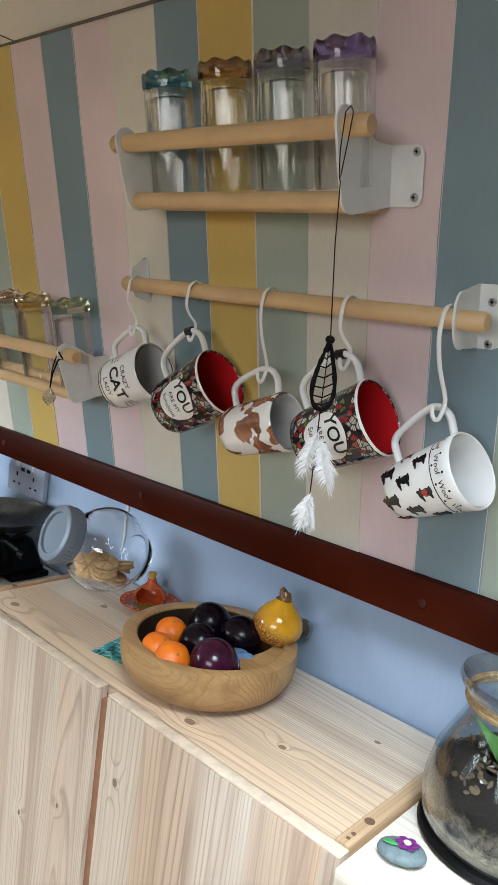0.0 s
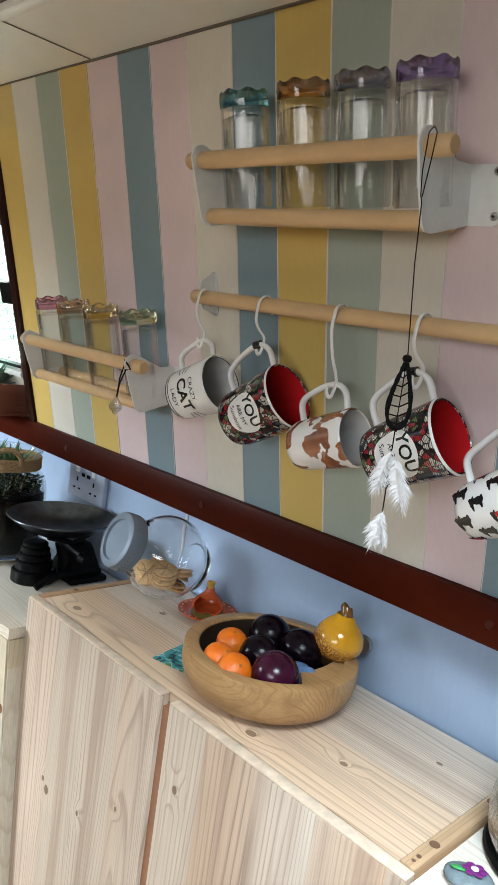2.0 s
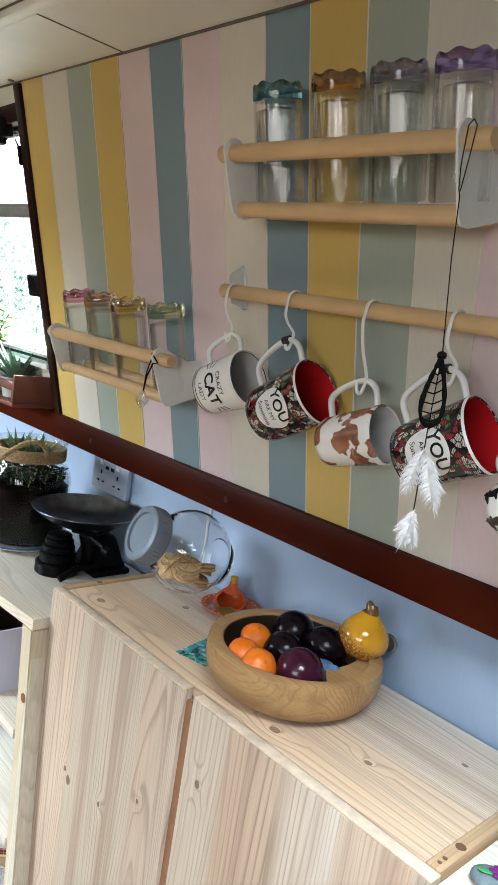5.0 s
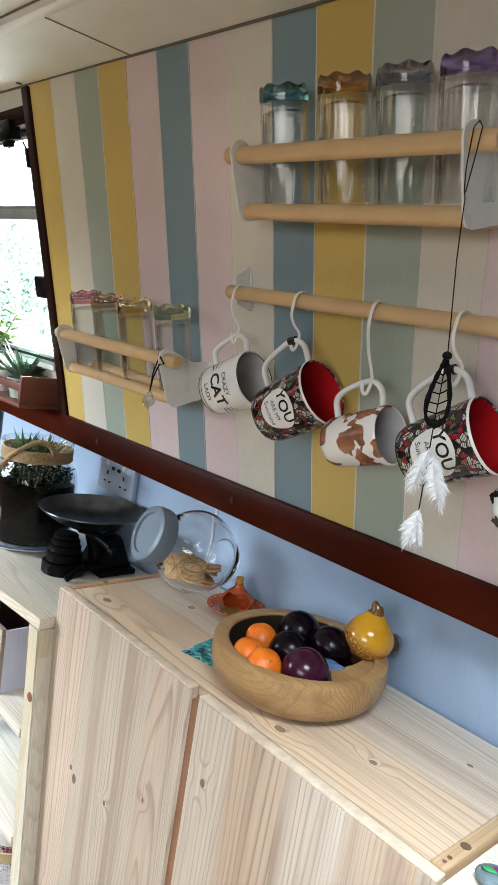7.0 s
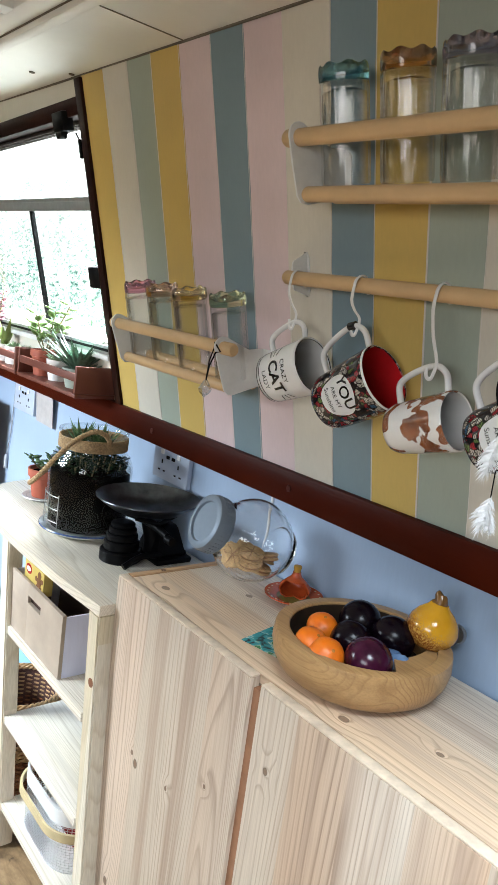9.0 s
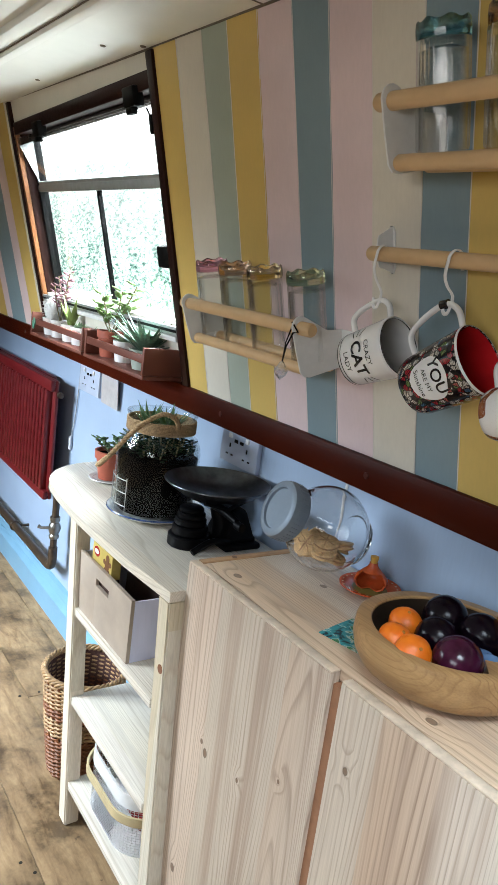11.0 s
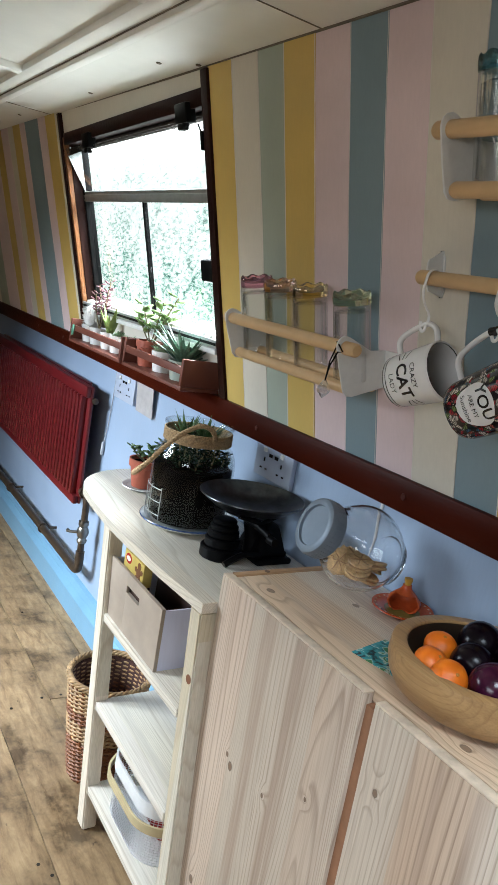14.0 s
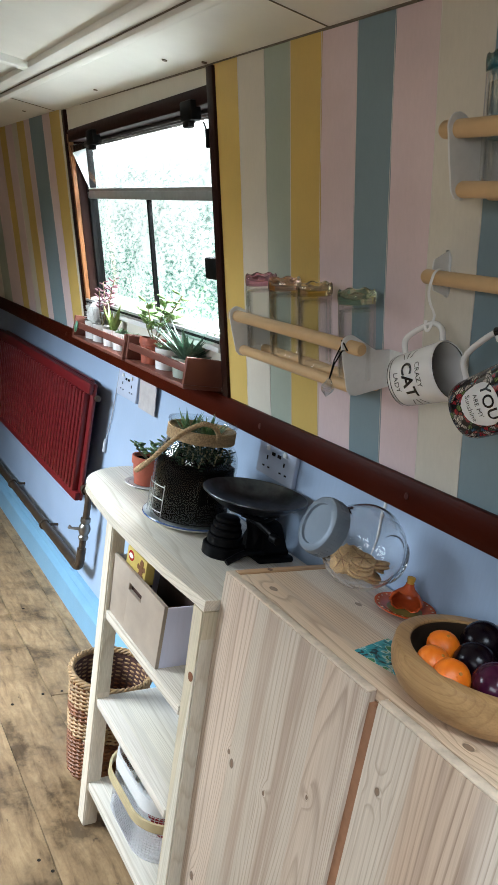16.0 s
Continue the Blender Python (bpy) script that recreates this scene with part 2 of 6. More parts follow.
THIN_TUMBLER = thin_glass("thin_tumbler_glass", (0.965, 0.97, 0.965), 0.034, 1.0, 1.75)
TUMBLER = glass("tumbler_glass", (0.98, 0.975, 0.965), 0.0, 1.45)
CRYSTAL = thin_glass("cut_crystal", (0.93, 0.94, 0.95), gloss=0.3, rim=0.6)
JAR_GLASS = thin_glass("jar_glass", (0.93, 0.95, 0.945), 0.022, 0.5)
PIPE = plain("brown_painted_pipe", (0.055, 0.036, 0.022), 0.4, 0.2, scale=40, vary=0.4)
BRASS = plain("nickel_valve", (0.24, 0.23, 0.21), 0.35, 1.0, scale=60)
TERRACOTTA = plain("terracotta", (0.36, 0.085, 0.045), 0.6, scale=30, vary=0.2)
ROPE = plain("jute_rope", (0.40, 0.27, 0.14), 0.9, scale=260, vary=0.5, bumps=0.8)
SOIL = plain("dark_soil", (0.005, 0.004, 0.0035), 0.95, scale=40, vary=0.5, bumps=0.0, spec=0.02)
LEAF = plain("succulent_leaf", (0.07, 0.14, 0.05), 0.5, scale=50, vary=0.4)
LEAF_PALE = plain("aloe_leaf", (0.25, 0.38, 0.22), 0.5, scale=50, vary=0.35)
LEAF_PURPLE = plain("purple_leaf", (0.24, 0.11, 0.13), 0.6, scale=50, vary=0.4)


# ---- building helpers ----
def mesh_of(name, bm, mat, smooth=None):
    bmesh.ops.recalc_face_normals(bm, faces=bm.faces[:])
    me = bpy.data.meshes.new(name)
    bm.to_mesh(me)
    bm.free()
    for mt in (mat if isinstance(mat, (list, tuple)) else [mat]):
        me.materials.append(mt)
    if smooth is not None:
        me.polygons.foreach_set("use_smooth", [True] * len(me.polygons))
        me.set_sharp_from_angle(angle=radians(smooth))
    return me


def part(name, bm, mat, parent, label="", smooth=40):
    ob = new(name, mesh_of(name, bm, mat, smooth))
    ob.parent = parent
    if label:
        tagged(ob, label)
    return ob


def thing(name, label, category, group="", m=None, kind=""):
    ob = new(name)
    ob.empty_display_size = 0.05
    if m is not None:
        ob.matrix_world = m
    return tagged(ob, label, category, group, kind)


def setting(name, bm, mat, label, category, smooth=40):
    return tagged(new(name, mesh_of(name, bm, mat, smooth)), label, category, "", "structure")


def box(bm, x0, x1, y0, y1, z0, z1, bevel=0.0, m=None):
    made = bmesh.ops.create_cube(bm, size=1.0)["verts"]
    for v in made:
        v.co = Vector((x0 + (v.co.x + 0.5) * (x1 - x0), y0 + (v.co.y + 0.5) * (y1 - y0), z0 + (v.co.z + 0.5) * (z1 - z0)))
    if bevel:
        edges = list({e for v in made for e in v.link_edges})
        made = bmesh.ops.bevel(bm, geom=edges, offset=bevel, segments=2, affect='EDGES', profile=0.5)["verts"]
    if m is not None:
        for v in made:
            v.co = m @ v.co
    return bm


def boxed(*args, **kw):
    return box(bmesh.new(), *args, **kw)


def lathe(profile, segs=40, bm=None, m=None, wave=None):
    """Turns a profile of (radius, height) about z. wave(angle, i) may change a ring's (radius, height)."""
    bm = bm or bmesh.new()
    rings = []
    for i, (r, z) in enumerate(profile):
        if r < 1e-5:
            rings.append([bm.verts.new((0, 0, z))])
            continue
        ring = []
        for k in range(segs):
            a = 2 * math.pi * k / segs
            rr, zz = wave(a, i, r, z) if wave else (r, z)
            ring.append(bm.verts.new((rr * math.cos(a), rr * math.sin(a), zz)))
        rings.append(ring)
    for a, b in zip(rings, rings[1:]):
        for k in range(segs):
            q = [a[k % len(a)], a[(k + 1) % len(a)], b[(k + 1) % len(b)], b[k % len(b)]]
            q = list(dict.fromkeys(q))
            if len(q) > 2:
                bm.faces.new(q)
    if m is not None:
        for ring in rings:
            for v in ring:
                v.co = m @ v.co
    return bm


def tube(points, radius, segs=10, bm=None, closed=False, flat=1.0):
    """Sweeps a round (or flattened) section along points; radius may be a list."""
    bm = bm or bmesh.new()
    pts = [Vector(p) for p in points]
    n = len(pts)
    rad = radius if isinstance(radius, (list, tuple)) else [radius] * n
    rings, ref = [], None
    for i, p in enumerate(pts):
        a = pts[(i - 1) % n] if closed or i else p
        b = pts[(i + 1) % n] if closed or i < n - 1 else p
        d = (b - a).normalized()
        if ref is None:
            ref = d.orthogonal().normalized() if abs(d.y) > 0.9 else (Vector((0, 1, 0)) - d * d.y).normalized()
        ref = (ref - d * ref.dot(d)).normalized()
        s = d.cross(ref)
        rings.append([bm.verts.new(p + (ref * math.cos(2 * math.pi * k / segs) * flat + s * math.sin(2 * math.pi * k / segs)) * rad[i]) for k in range(segs)])
    pairs = list(zip(rings, rings[1:])) + ([(rings[-1], rings[0])] if closed else [])
    for a, b in pairs:
        for k in range(segs):
            bm.faces.new([a[k], a[(k + 1) % segs], b[(k + 1) % segs], b[k]])
    if not closed:
        bm.faces.new(rings[0][::-1])
        bm.faces.new(rings[-1])
    return bm


def slab(outline, lift, bm=None, m=None):
    """A plate from a flat outline of points, pushed along the vector lift."""
    bm = bm or bmesh.new()
    lift = Vector(lift)
    lo = [bm.verts.new(Vector(p)) for p in outline]
    hi = [bm.verts.new(Vector(p) + lift) for p in outline]
    bm.faces.new(lo)
    bm.faces.new(hi[::-1])
    n = len(lo)
    for i in range(n):
        bm.faces.new([lo[i], lo[(i + 1) % n], hi[(i + 1) % n], hi[i]])
    if m is not None:
        for v in lo + hi:
            v.co = m @ v.co
    return bm


def arc(cx, cy, r, a0, a1, n=8):
    return [(cx + r * math.cos(radians(a0 + (a1 - a0) * i / n)), cy + r * math.sin(radians(a0 + (a1 - a0) * i / n))) for i in range(n + 1)]


def curve(points, n=8):
    """A smooth line through points."""
    p = [Vector(q) for q in points]
    p = [p[0] * 2 - p[1]] + p + [p[-1] * 2 - p[-2]]
    out = []
    for i in range(1, len(p) - 2):
        for k in range(n):
            t = k / n
            a, b, c, d = p[i - 1:i + 3]
            out.append(0.5 * (2 * b + (c - a) * t + (2 * a - 5 * b + 4 * c - d) * t * t + (3 * b - a - 3 * c + d) * t ** 3))
    out.append(p[-2])
    return out


def blob(r, seed, rough=0.04, scale=(1, 1, 1), sub=3):
    bm = bmesh.new()
    bmesh.ops.create_icosphere(bm, subdivisions=sub, radius=r)
    for v in bm.verts:
        k = 1 + rough * noise.noise(v.co * (1.6 / r) + Vector((seed * 3.1, seed, 0)))
        v.co = Vector((v.co.x * scale[0], v.co.y * scale[1], v.co.z * scale[2])) * k
    return bm


# ---- the leaning cabin side: its own frame (x along, y up the wall, z into the room) ----
LEAN_ANGLE = math.atan(0.255)
CL, SN = math.cos(LEAN_ANGLE), math.sin(LEAN_ANGLE)
WALL = Matrix(((1, 0, 0, 0), (0, -SN, -CL, 0.255), (0, CL, -SN, 1.052), (0, 0, 0, 1)))


def up_wall(z, d=0.0):
    """How far up the wall a height z lies, d metres in front of it."""
    return (z - 1.052 + SN * d) / CL


def ceiling_z(x):
    return 1.757 - 0.029 * x


WEST, EAST, SOUTH = -4.6, 2.2, -1.75

# floor body under the planks, walls, ceiling
setting("ground", boxed(-40, 40, -40, 40, -0.9, -0.8), plain("canal_bank_grass", (0.05, 0.09, 0.03), 0.9, scale=6, vary=0.5), "grassy bank outside the boat", "ground")
floor = setting("floor", boxed(WEST, EAST, SOUTH, 0.34, -0.08, -0.022), plain("floor_joint_dirt", (0.03, 0.022, 0.015), 0.9), "worn wooden plank floor with dark joints", "floor")
wall_lower = setting("wall_lower", boxed(WEST, EAST, 0.305, 0.36, -0.02, 1.0), PALE_BLUE, "pale blue painted lower wall below the gunwale rail", "wall")
setting("wall_west", boxed(WEST - 0.06, WEST, SOUTH, 0.36, -0.02, 2.1), DIM_WALL, "unseen end wall, dark tan to cut bounce light", "wall")
setting("wall_east", boxed(EAST, EAST + 0.06, SOUTH, 0.36, -0.02, 2.1), DIM_WALL, "unseen end wall, dark tan to cut bounce light", "wall")

# opposite wall, unseen, with two window openings assumed for the lamps
bm = bmesh.new()
holes = [(-2.29, -1.31), (0.31, 1.29)]
box(bm, WEST, EAST, SOUTH - 0.06, SOUTH, -0.02, 1.15)
box(bm, WEST, EAST, SOUTH - 0.06, SOUTH, 1.69, 2.1)
edges = [WEST] + [v for h in holes for v in h] + [EAST]
for a, b in zip(edges[::2], edges[1::2]):
    box(bm, a, b, SOUTH - 0.06, SOUTH, 1.15, 1.69)
setting("wall_south", bm, DIM_WALL, "unseen dark tan wall with two assumed window openings", "wall")

# upper wall: backing behind the stripes, with the window opening through it
WX0, WX1 = -1.975, -0.925
VT = up_wall(1.735)
VB = up_wall(1.200)
bm = bmesh.new()
box(bm, WEST, WX0, -0.01, 0.86, -0.05, -0.004)
box(bm, WX1, EAST, -0.01, 0.80, -0.05, -0.004)
box(bm, WX0, WX1, VT, 0.82, -0.05, -0.004)
box(bm, WX0, WX1, -0.01, VB, -0.05, -0.012)
for v in bm.verts:
    v.co = WALL @ v.co
wall_upper = setting("wall_upper", bm, CREAM, "leaning cabin side painted in vertical pastel stripes", "wall")


def stripe(xb0, xb1, xt0, xt1, mat, seed):
    """One painted stripe, its edges a little uneven, as a thin board on the wall."""
    bm = bmesh.new()
    rows = 14
    rnd = random.Random(seed)
    left, right = [], []
    for i in range(rows + 1):
        t = i / rows
        j0, j1 = rnd.uniform(-0.0009, 0.0009), rnd.uniform(-0.0009, 0.0009)
        x0, x1 = xb0 + (xt0 - xb0) * t - 0.0012 + j0, xb1 + (xt1 - xb1) * t + 0.0012 + j1
        top = up_wall(ceiling_z(xb0) + 0.012)
        left.append((x0, top * t, 0))
        right.append((x1, top * t, 0))
    outline = left + right[::-1]
    lo = [bm.verts.new((p[0], p[1], -0.004)) for p in outline]
    hi = [bm.verts.new((p[0], p[1], 0.0 + (0, 2, 1, 3)[seed % 4] * 0.00035)) for p in outline]
    n = len(outline)
    for i in range(rows):
        bm.faces.new([hi[i], hi[n - 1 - i], hi[n - 2 - i], hi[i + 1]])
    for i in range(n):
        bm.faces.new([lo[i], lo[(i + 1) % n], hi[(i + 1) % n], hi[i]])
    for v in bm.verts:
        v.co = WALL @ v.co
    part("stripe", bm, mat, wall_upper, smooth=None)


# boundaries at the rail and at the ceiling, and the colours between them
bounds = [(-0.935, -0.912), (-0.820, -0.807), (-0.718, -0.705), (-0.634, -0.612), (-0.537, -0.515), (-0.432, -0.416), (-0.345, -0.326),
          (-0.247, -0.230), (-0.150, -0.130), (-0.061, -0.042), (0.031, 0.056), (0.122, 0.147), (0.213, 0.238), (0.302, 0.331), (0.391, 0.420),
          (0.49, 0.50), (0.58, 0.59), (0.68, 0.69), (0.77, 0.78), (0.86, 0.87), (0.95, 0.96), (1.05, 1.06), (2.19, 2.19)]
hues = [YELLOW, CREAM, SAGE, YELLOW, PINK, BLUE, PINK, CREAM, BLUE, YELLOW, SAGE, CREAM, PINK, BLUE, SAGE, CREAM, YELLOW, BLUE, PINK, SAGE, YELLOW, CREAM]
for i, mat in enumerate(hues):
    stripe(bounds[i][0], bounds[i + 1][0], bounds[i][1], bounds[i + 1][1], mat, i)
PAINT_EDGE = painted("pale_paint_ridge", (0.74, 0.70, 0.66), brush=(40, 40, 3))
for i, (b0, t0) in enumerate(bounds[1:16]):
    w = (0.0009, 0.0016, 0.0012, 0.0007)[i % 4] * 0.8 if YELLOW in (hues[i], hues[i + 1]) else 0.0004
    top = up_wall(ceiling_z(b0) + 0.008)
    ridge = slab([(b0 - w, 0.0, 0.0002), (b0 + w, 0.0, 0.0002), (t0 + w * 0.8, top, 0.0002), (t0 - w * 0.8, top, 0.0002)], (0, 0, 0.0013))
    for v in ridge.verts:
        v.co = WALL @ v.co
    part("paint_ridge", ridge, PAINT_EDGE, wall_upper, "thin pale ridge where two stripes meet" if i == 0 else "", None)
x = WX0 - 0.035
for i, (wd, mat) in enumerate([(0.05, CREAM), (0.115, YELLOW), (0.10, PINK), (0.18, BLUE), (0.09, PINK), (0.11, YELLOW), (0.09, CREAM), (0.12, PINK), (0.12, YELLOW), (0.22, PINK), (0.18, SAGE),
                               (0.14, CREAM), (0.2, YELLOW), (0.2, BLUE), (0.2, CREAM), (0.3, PINK), (0.25, SAGE)]):
    stripe(x - wd, x, x - wd, x, mat, 40 + i)
    x -= wd

# ceiling: a low side board, a moulding along it, cross battens
bm = bmesh.new()
box(bm, WEST, EAST, -0.112, 0.14, 0.0, 0.05)
box(bm, WEST, EAST, -0.134, -0.110, -0.016, 0.05, 0.005)
box(bm, WEST, EAST, -0.176, -0.132, -0.003, 0.05, 0.004)
# Out of view, a gap is left open for the added counter light
box(bm, WEST, 0.52, SOUTH - 0.06, -0.174, 0.014, 0.06)
box(bm, 1.08, EAST, SOUTH - 0.06, -0.174, 0.014, 0.06)
box(bm, 0.52, 1.08, SOUTH - 0.06, -0.69, 0.014, 0.06)
box(bm, 0.52, 1.08, -0.23, -0.174, 0.014, 0.06)
for xx in (-4.23, -3.34, -2.45, -1.56, -0.67, 0.22, 1.11, 2.0):
    box(bm, xx - 0.022, xx + 0.022, SOUTH, -0.174, -0.004, 0.03, 0.003)
for v in bm.verts:
    v.co.z += ceiling_z(v.co.x)
setting("ceiling", bm, CEIL, "low cream painted boarded ceiling with mouldings", "ceiling")
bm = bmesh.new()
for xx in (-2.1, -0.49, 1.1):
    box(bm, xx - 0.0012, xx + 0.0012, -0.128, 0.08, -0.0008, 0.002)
# Dark strips drawn as shade in the wall corner and moulding grooves
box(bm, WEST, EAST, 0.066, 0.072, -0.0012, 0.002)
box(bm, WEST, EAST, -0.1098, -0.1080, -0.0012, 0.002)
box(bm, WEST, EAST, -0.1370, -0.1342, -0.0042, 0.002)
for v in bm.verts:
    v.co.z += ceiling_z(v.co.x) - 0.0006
setting("ceiling_joint", bm, plain("joint_shade", (0.16, 0.14, 0.11), 0.9), "thin ceiling joints and groove shade drawn as dark strips", "trim", None)
bm = bmesh.new()
for xx, yy in ((-1.02, 0.0), (-1.55, 0.02), (-0.93, 0.055), (-2.3, 0.0)):
    lathe([(0.0, -0.0025), (0.006, -0.002), (0.007, 0.001), (0.0, 0.001)], 10, bm, Matrix.Translation((xx, yy, ceiling_z(xx))))
setting("ceiling_screw", bm, plain("rusty_screw", (0.12, 0.09, 0.06), 0.6), "small screw heads in the ceiling board", "trim")

# gunwale rail along the wall
bm = boxed(WEST, EAST, 0.244, 0.33, 0.990, 1.0515, 0.004)
for v in bm.verts:
    v.co.z -= 0.004 * v.co.x
rail = setting("trim_rail", bm, MAHOGANY, "dark mahogany stained gunwale rail with plugged screws", "rail")
bm = bmesh.new()
for xx in (-3.0, -2.62, -2.25, -0.74, -0.247, 0.326, 0.9):
    turn = Matrix.Translation((xx, 0.2435, 1.020 - 0.004 * xx)) @ Matrix.Rotation(radians(90), 4, 'X')
    lathe([(0.0, 0.0015), (0.0055, 0.0015), (0.0065, 0.0), (0.0065, -0.002)], 14, bm, turn)
part("screw_plug", bm, plain("mahogany_plug", (0.060, 0.012, 0.007), 0.3), rail)

# skirting
bm = slab([(WEST, 0.306, 0.0), (WEST, 0.262, 0.0), (WEST, 0.262, 0.085), (WEST, 0.272, 0.10), (WEST, 0.280, 0.105), (WEST, 0.290, 0.125), (WEST, 0.306, 0.13)], (EAST - WEST, 0, 0))
setting("baseboard", bm, SKY_BLUE, "glossy sky blue skirting board", "skirting", 30)

# ---- window_1 ----
window = thing("window_1", "aluminium caravan window with a tilted top vent in a dark brown frame", "window", kind="structure")


def wall_part(name, bm, mat, parent, label="", smooth=30):
    for v in bm.verts:
        v.co = WALL @ v.co
    return part(name, bm, mat, parent, label, smooth)


GD = -0.06
top_v = lambda x: up_wall(ceiling_z(x) - 0.004)
wall_part("frame_strip", boxed(-0.937, -0.908, -0.002, top_v(-0.91), -0.05, 0.008, 0.002), DARK_FRAME, window, "dark brown upright strip")
wall_part("frame_strip", boxed(WX0 - 0.035, WX0 - 0.010, 0.0, top_v(WX0), -0.05, 0.008, 0.002), DARK_FRAME, window)
# Orange colour includes the daylight caught on this narrow edge
wall_part("reveal", boxed(WX0 - 0.010, WX0 + 0.004, VB - 0.1, VT, -0.012, 0.004, 0.001), REVEAL_WOOD, window, "varnished reveal strip, its lit tone in the colour")
wall_part("jamb", boxed(WX0 - 0.010, WX0 + 0.006, VB - 0.1, VT, -0.058, -0.0125, 0.001), DARK_FRAME, window, "dark brown jamb")
wall_part("head_board", boxed(WX0, WX1 - 0.013, VT - 0.026, VT + 0.012, -0.05, 0.004, 0.002), DARK_FRAME, window, "dark brown head board")
bm = bmesh.new()
box(bm, WX0, WX1 - 0.014, VT - 0.044, VT + 0.012, -0.064, -0.051, 0.002)
box(bm, WX0, WX1 - 0.014, VT - 0.042, VT - 0.027, -0.0508, -0.044, 0.002)
box(bm, WX0, WX1 - 0.014, VT - 0.036, VT - 0.034, -0.044, -0.040)
wall_part("blind_roll", bm, plain("brown_rolled_blind", (0.06, 0.045, 0.038), 0.6), window, "grey brown rolled blind")
bar_v = up_wall(1.545, GD)
GX0, GX1 = -1.955, -0.955
gb, gt = up_wall(1.207, GD), up_wall(1.728, GD)
wall_part("window_frame", boxed(GX0 - 0.02, GX1 + 0.02, gb - 0.03, gb, GD - 0.015, GD + 0.018, 0.002), ALU, window)
wall_part("track", boxed(GX0, GX1, gb - 0.014, gb - 0.006, GD + 0.0185, GD + 0.022), BLACK_PLASTIC, window)


def sloped(bm):
    """Lets a part of the vent fall towards its east end, to fit the camera's view."""
    for v in bm.verts:
        v.co.y -= 0.024 * (v.co.x - GX0)
    return bm


wall_part("window_frame", sloped(boxed(GX0 - 0.02, GX1 + 0.02, bar_v, bar_v + 0.024, GD - 0.015, GD + 0.018, 0.002)), ALU, window)
wall_part("window_frame", boxed(GX0 - 0.02, GX0, gb, gt, GD - 0.015, GD + 0.018, 0.002), BLACK_PLASTIC, window)
wall_part("window_frame", boxed(GX1, GX1 + 0.02, gb, gt, GD - 0.015, GD + 0.018, 0.002), BLACK_PLASTIC, window)
wall_part("mullion", boxed(-1.466, -1.454, gb, bar_v - 0.010, GD - 0.006, GD + 0.010, 0.002), BLACK_PLASTIC, window)
PANE = glass("window_glass", (0.96, 0.99, 0.97), 0.0)
for a, b in ((GX0, -1.466), (-1.454, GX1)):
    p = wall_part("pane", boxed(a, b, gb, bar_v, GD - 0.002, GD + 0.002), PANE, window)
    p.visible_shadow = False
# vent pane, hinged at the bar and leaning into the room
vent = Matrix.Translation((0, bar_v + 0.024, GD + 0.01)) @ Matrix.Rotation(radians(21), 4, 'X')
bm = sloped(boxed(GX0 + 0.005, GX1 - 0.005, 0, 0.160, -0.002, 0.002, m=vent))
p = wall_part("vent_pane", bm, PANE, window)
p.visible_shadow = False
bm = bmesh.new()
box(bm, GX0 + 0.002, GX1 - 0.002, -0.002, 0.012, -0.006, 0.006, 0.001, vent)
wall_part("vent_rail", sloped(bm), ALU, window)
bm = slab([(GX0 + 0.004, bar_v + 0.024, GD + 0.012), (GX0 + 0.004, bar_v + 0.165, GD + 0.012), (GX0 + 0.004, bar_v + 0.150, GD + 0.062)], (0.003, 0, 0))
wall_part("vent_cheek", bm, WHITE_PLASTIC, window, "white side cheek of the vent")
for cx in (-1.72, -1.03):
    bm = boxed(cx - 0.03, cx + 0.03, VT - 0.054, VT - 0.010, -0.01, 0.018, 0.004)
    box(bm, cx - 0.02, cx + 0.012, VT - 0.068, VT - 0.052, -0.002, 0.018, 0.004)
    wall_part("vent_catch", bm, BLACK_PLASTIC, window, "black plastic vent catch")
bm = boxed(-1.0, -0.938, up_wall(1.333), up_wall(1.383), -0.030, 0.006, 0.005)
wall_part("latch", bm, BLACK_PLASTIC, window, "black window latch")
wall_part("window_sill", boxed(WX0, WX1 - 0.013, gb - 0.062, gb - 0.046, GD - 0.012, -0.020, 0.004), WHITE_METAL, window, "white sill strip")
wall_part("lower_rail", boxed(WX0 + 0.007, WX1 - 0.014, VB - 0.026, VB - 0.002, 0.0012, 0.008, 0.002), ALU, window, "grey aluminium lower rail")
wall_part("lower_track", boxed(WX0 + 0.007, WX1 - 0.014, VB - 0.017, VB - 0.010, 0.0082, 0.0092), BLACK_PLASTIC, window)
wall_part("lower_bead", boxed(WX0 + 0.007, WX1 - 0.014, VB - 0.040, VB - 0.0265, 0.0012, 0.012, 0.002), WHITE_METAL, window, "white bead under the rail")
wall_part("side_clip", boxed(-0.948, -0.938, up_wall(1.62), up_wall(1.66), -0.04, 0.012, 0.003), BLACK_PLASTIC, window)

# view outside: a self-lit sheet painted as sky and hedge, far behind the glass
m, n, l, b = material("glowing_hedge", 0.9)
vec = mapped(n, l)
leafy = noise_node(n, l, mapped(n, l, (0.42, 1, 1)), 24.0, 6, 0.75, 0.5)
big = noise_node(n, l, vec, 0.9, 3, 0.6)
sepn = n.new("ShaderNodeSeparateXYZ")
l.new(vec, sepn.inputs[0])
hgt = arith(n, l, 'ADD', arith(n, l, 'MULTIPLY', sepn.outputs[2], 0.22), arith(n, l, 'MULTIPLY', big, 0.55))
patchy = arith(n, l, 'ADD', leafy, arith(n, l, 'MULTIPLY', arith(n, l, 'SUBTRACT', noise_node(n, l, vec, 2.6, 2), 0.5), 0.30))
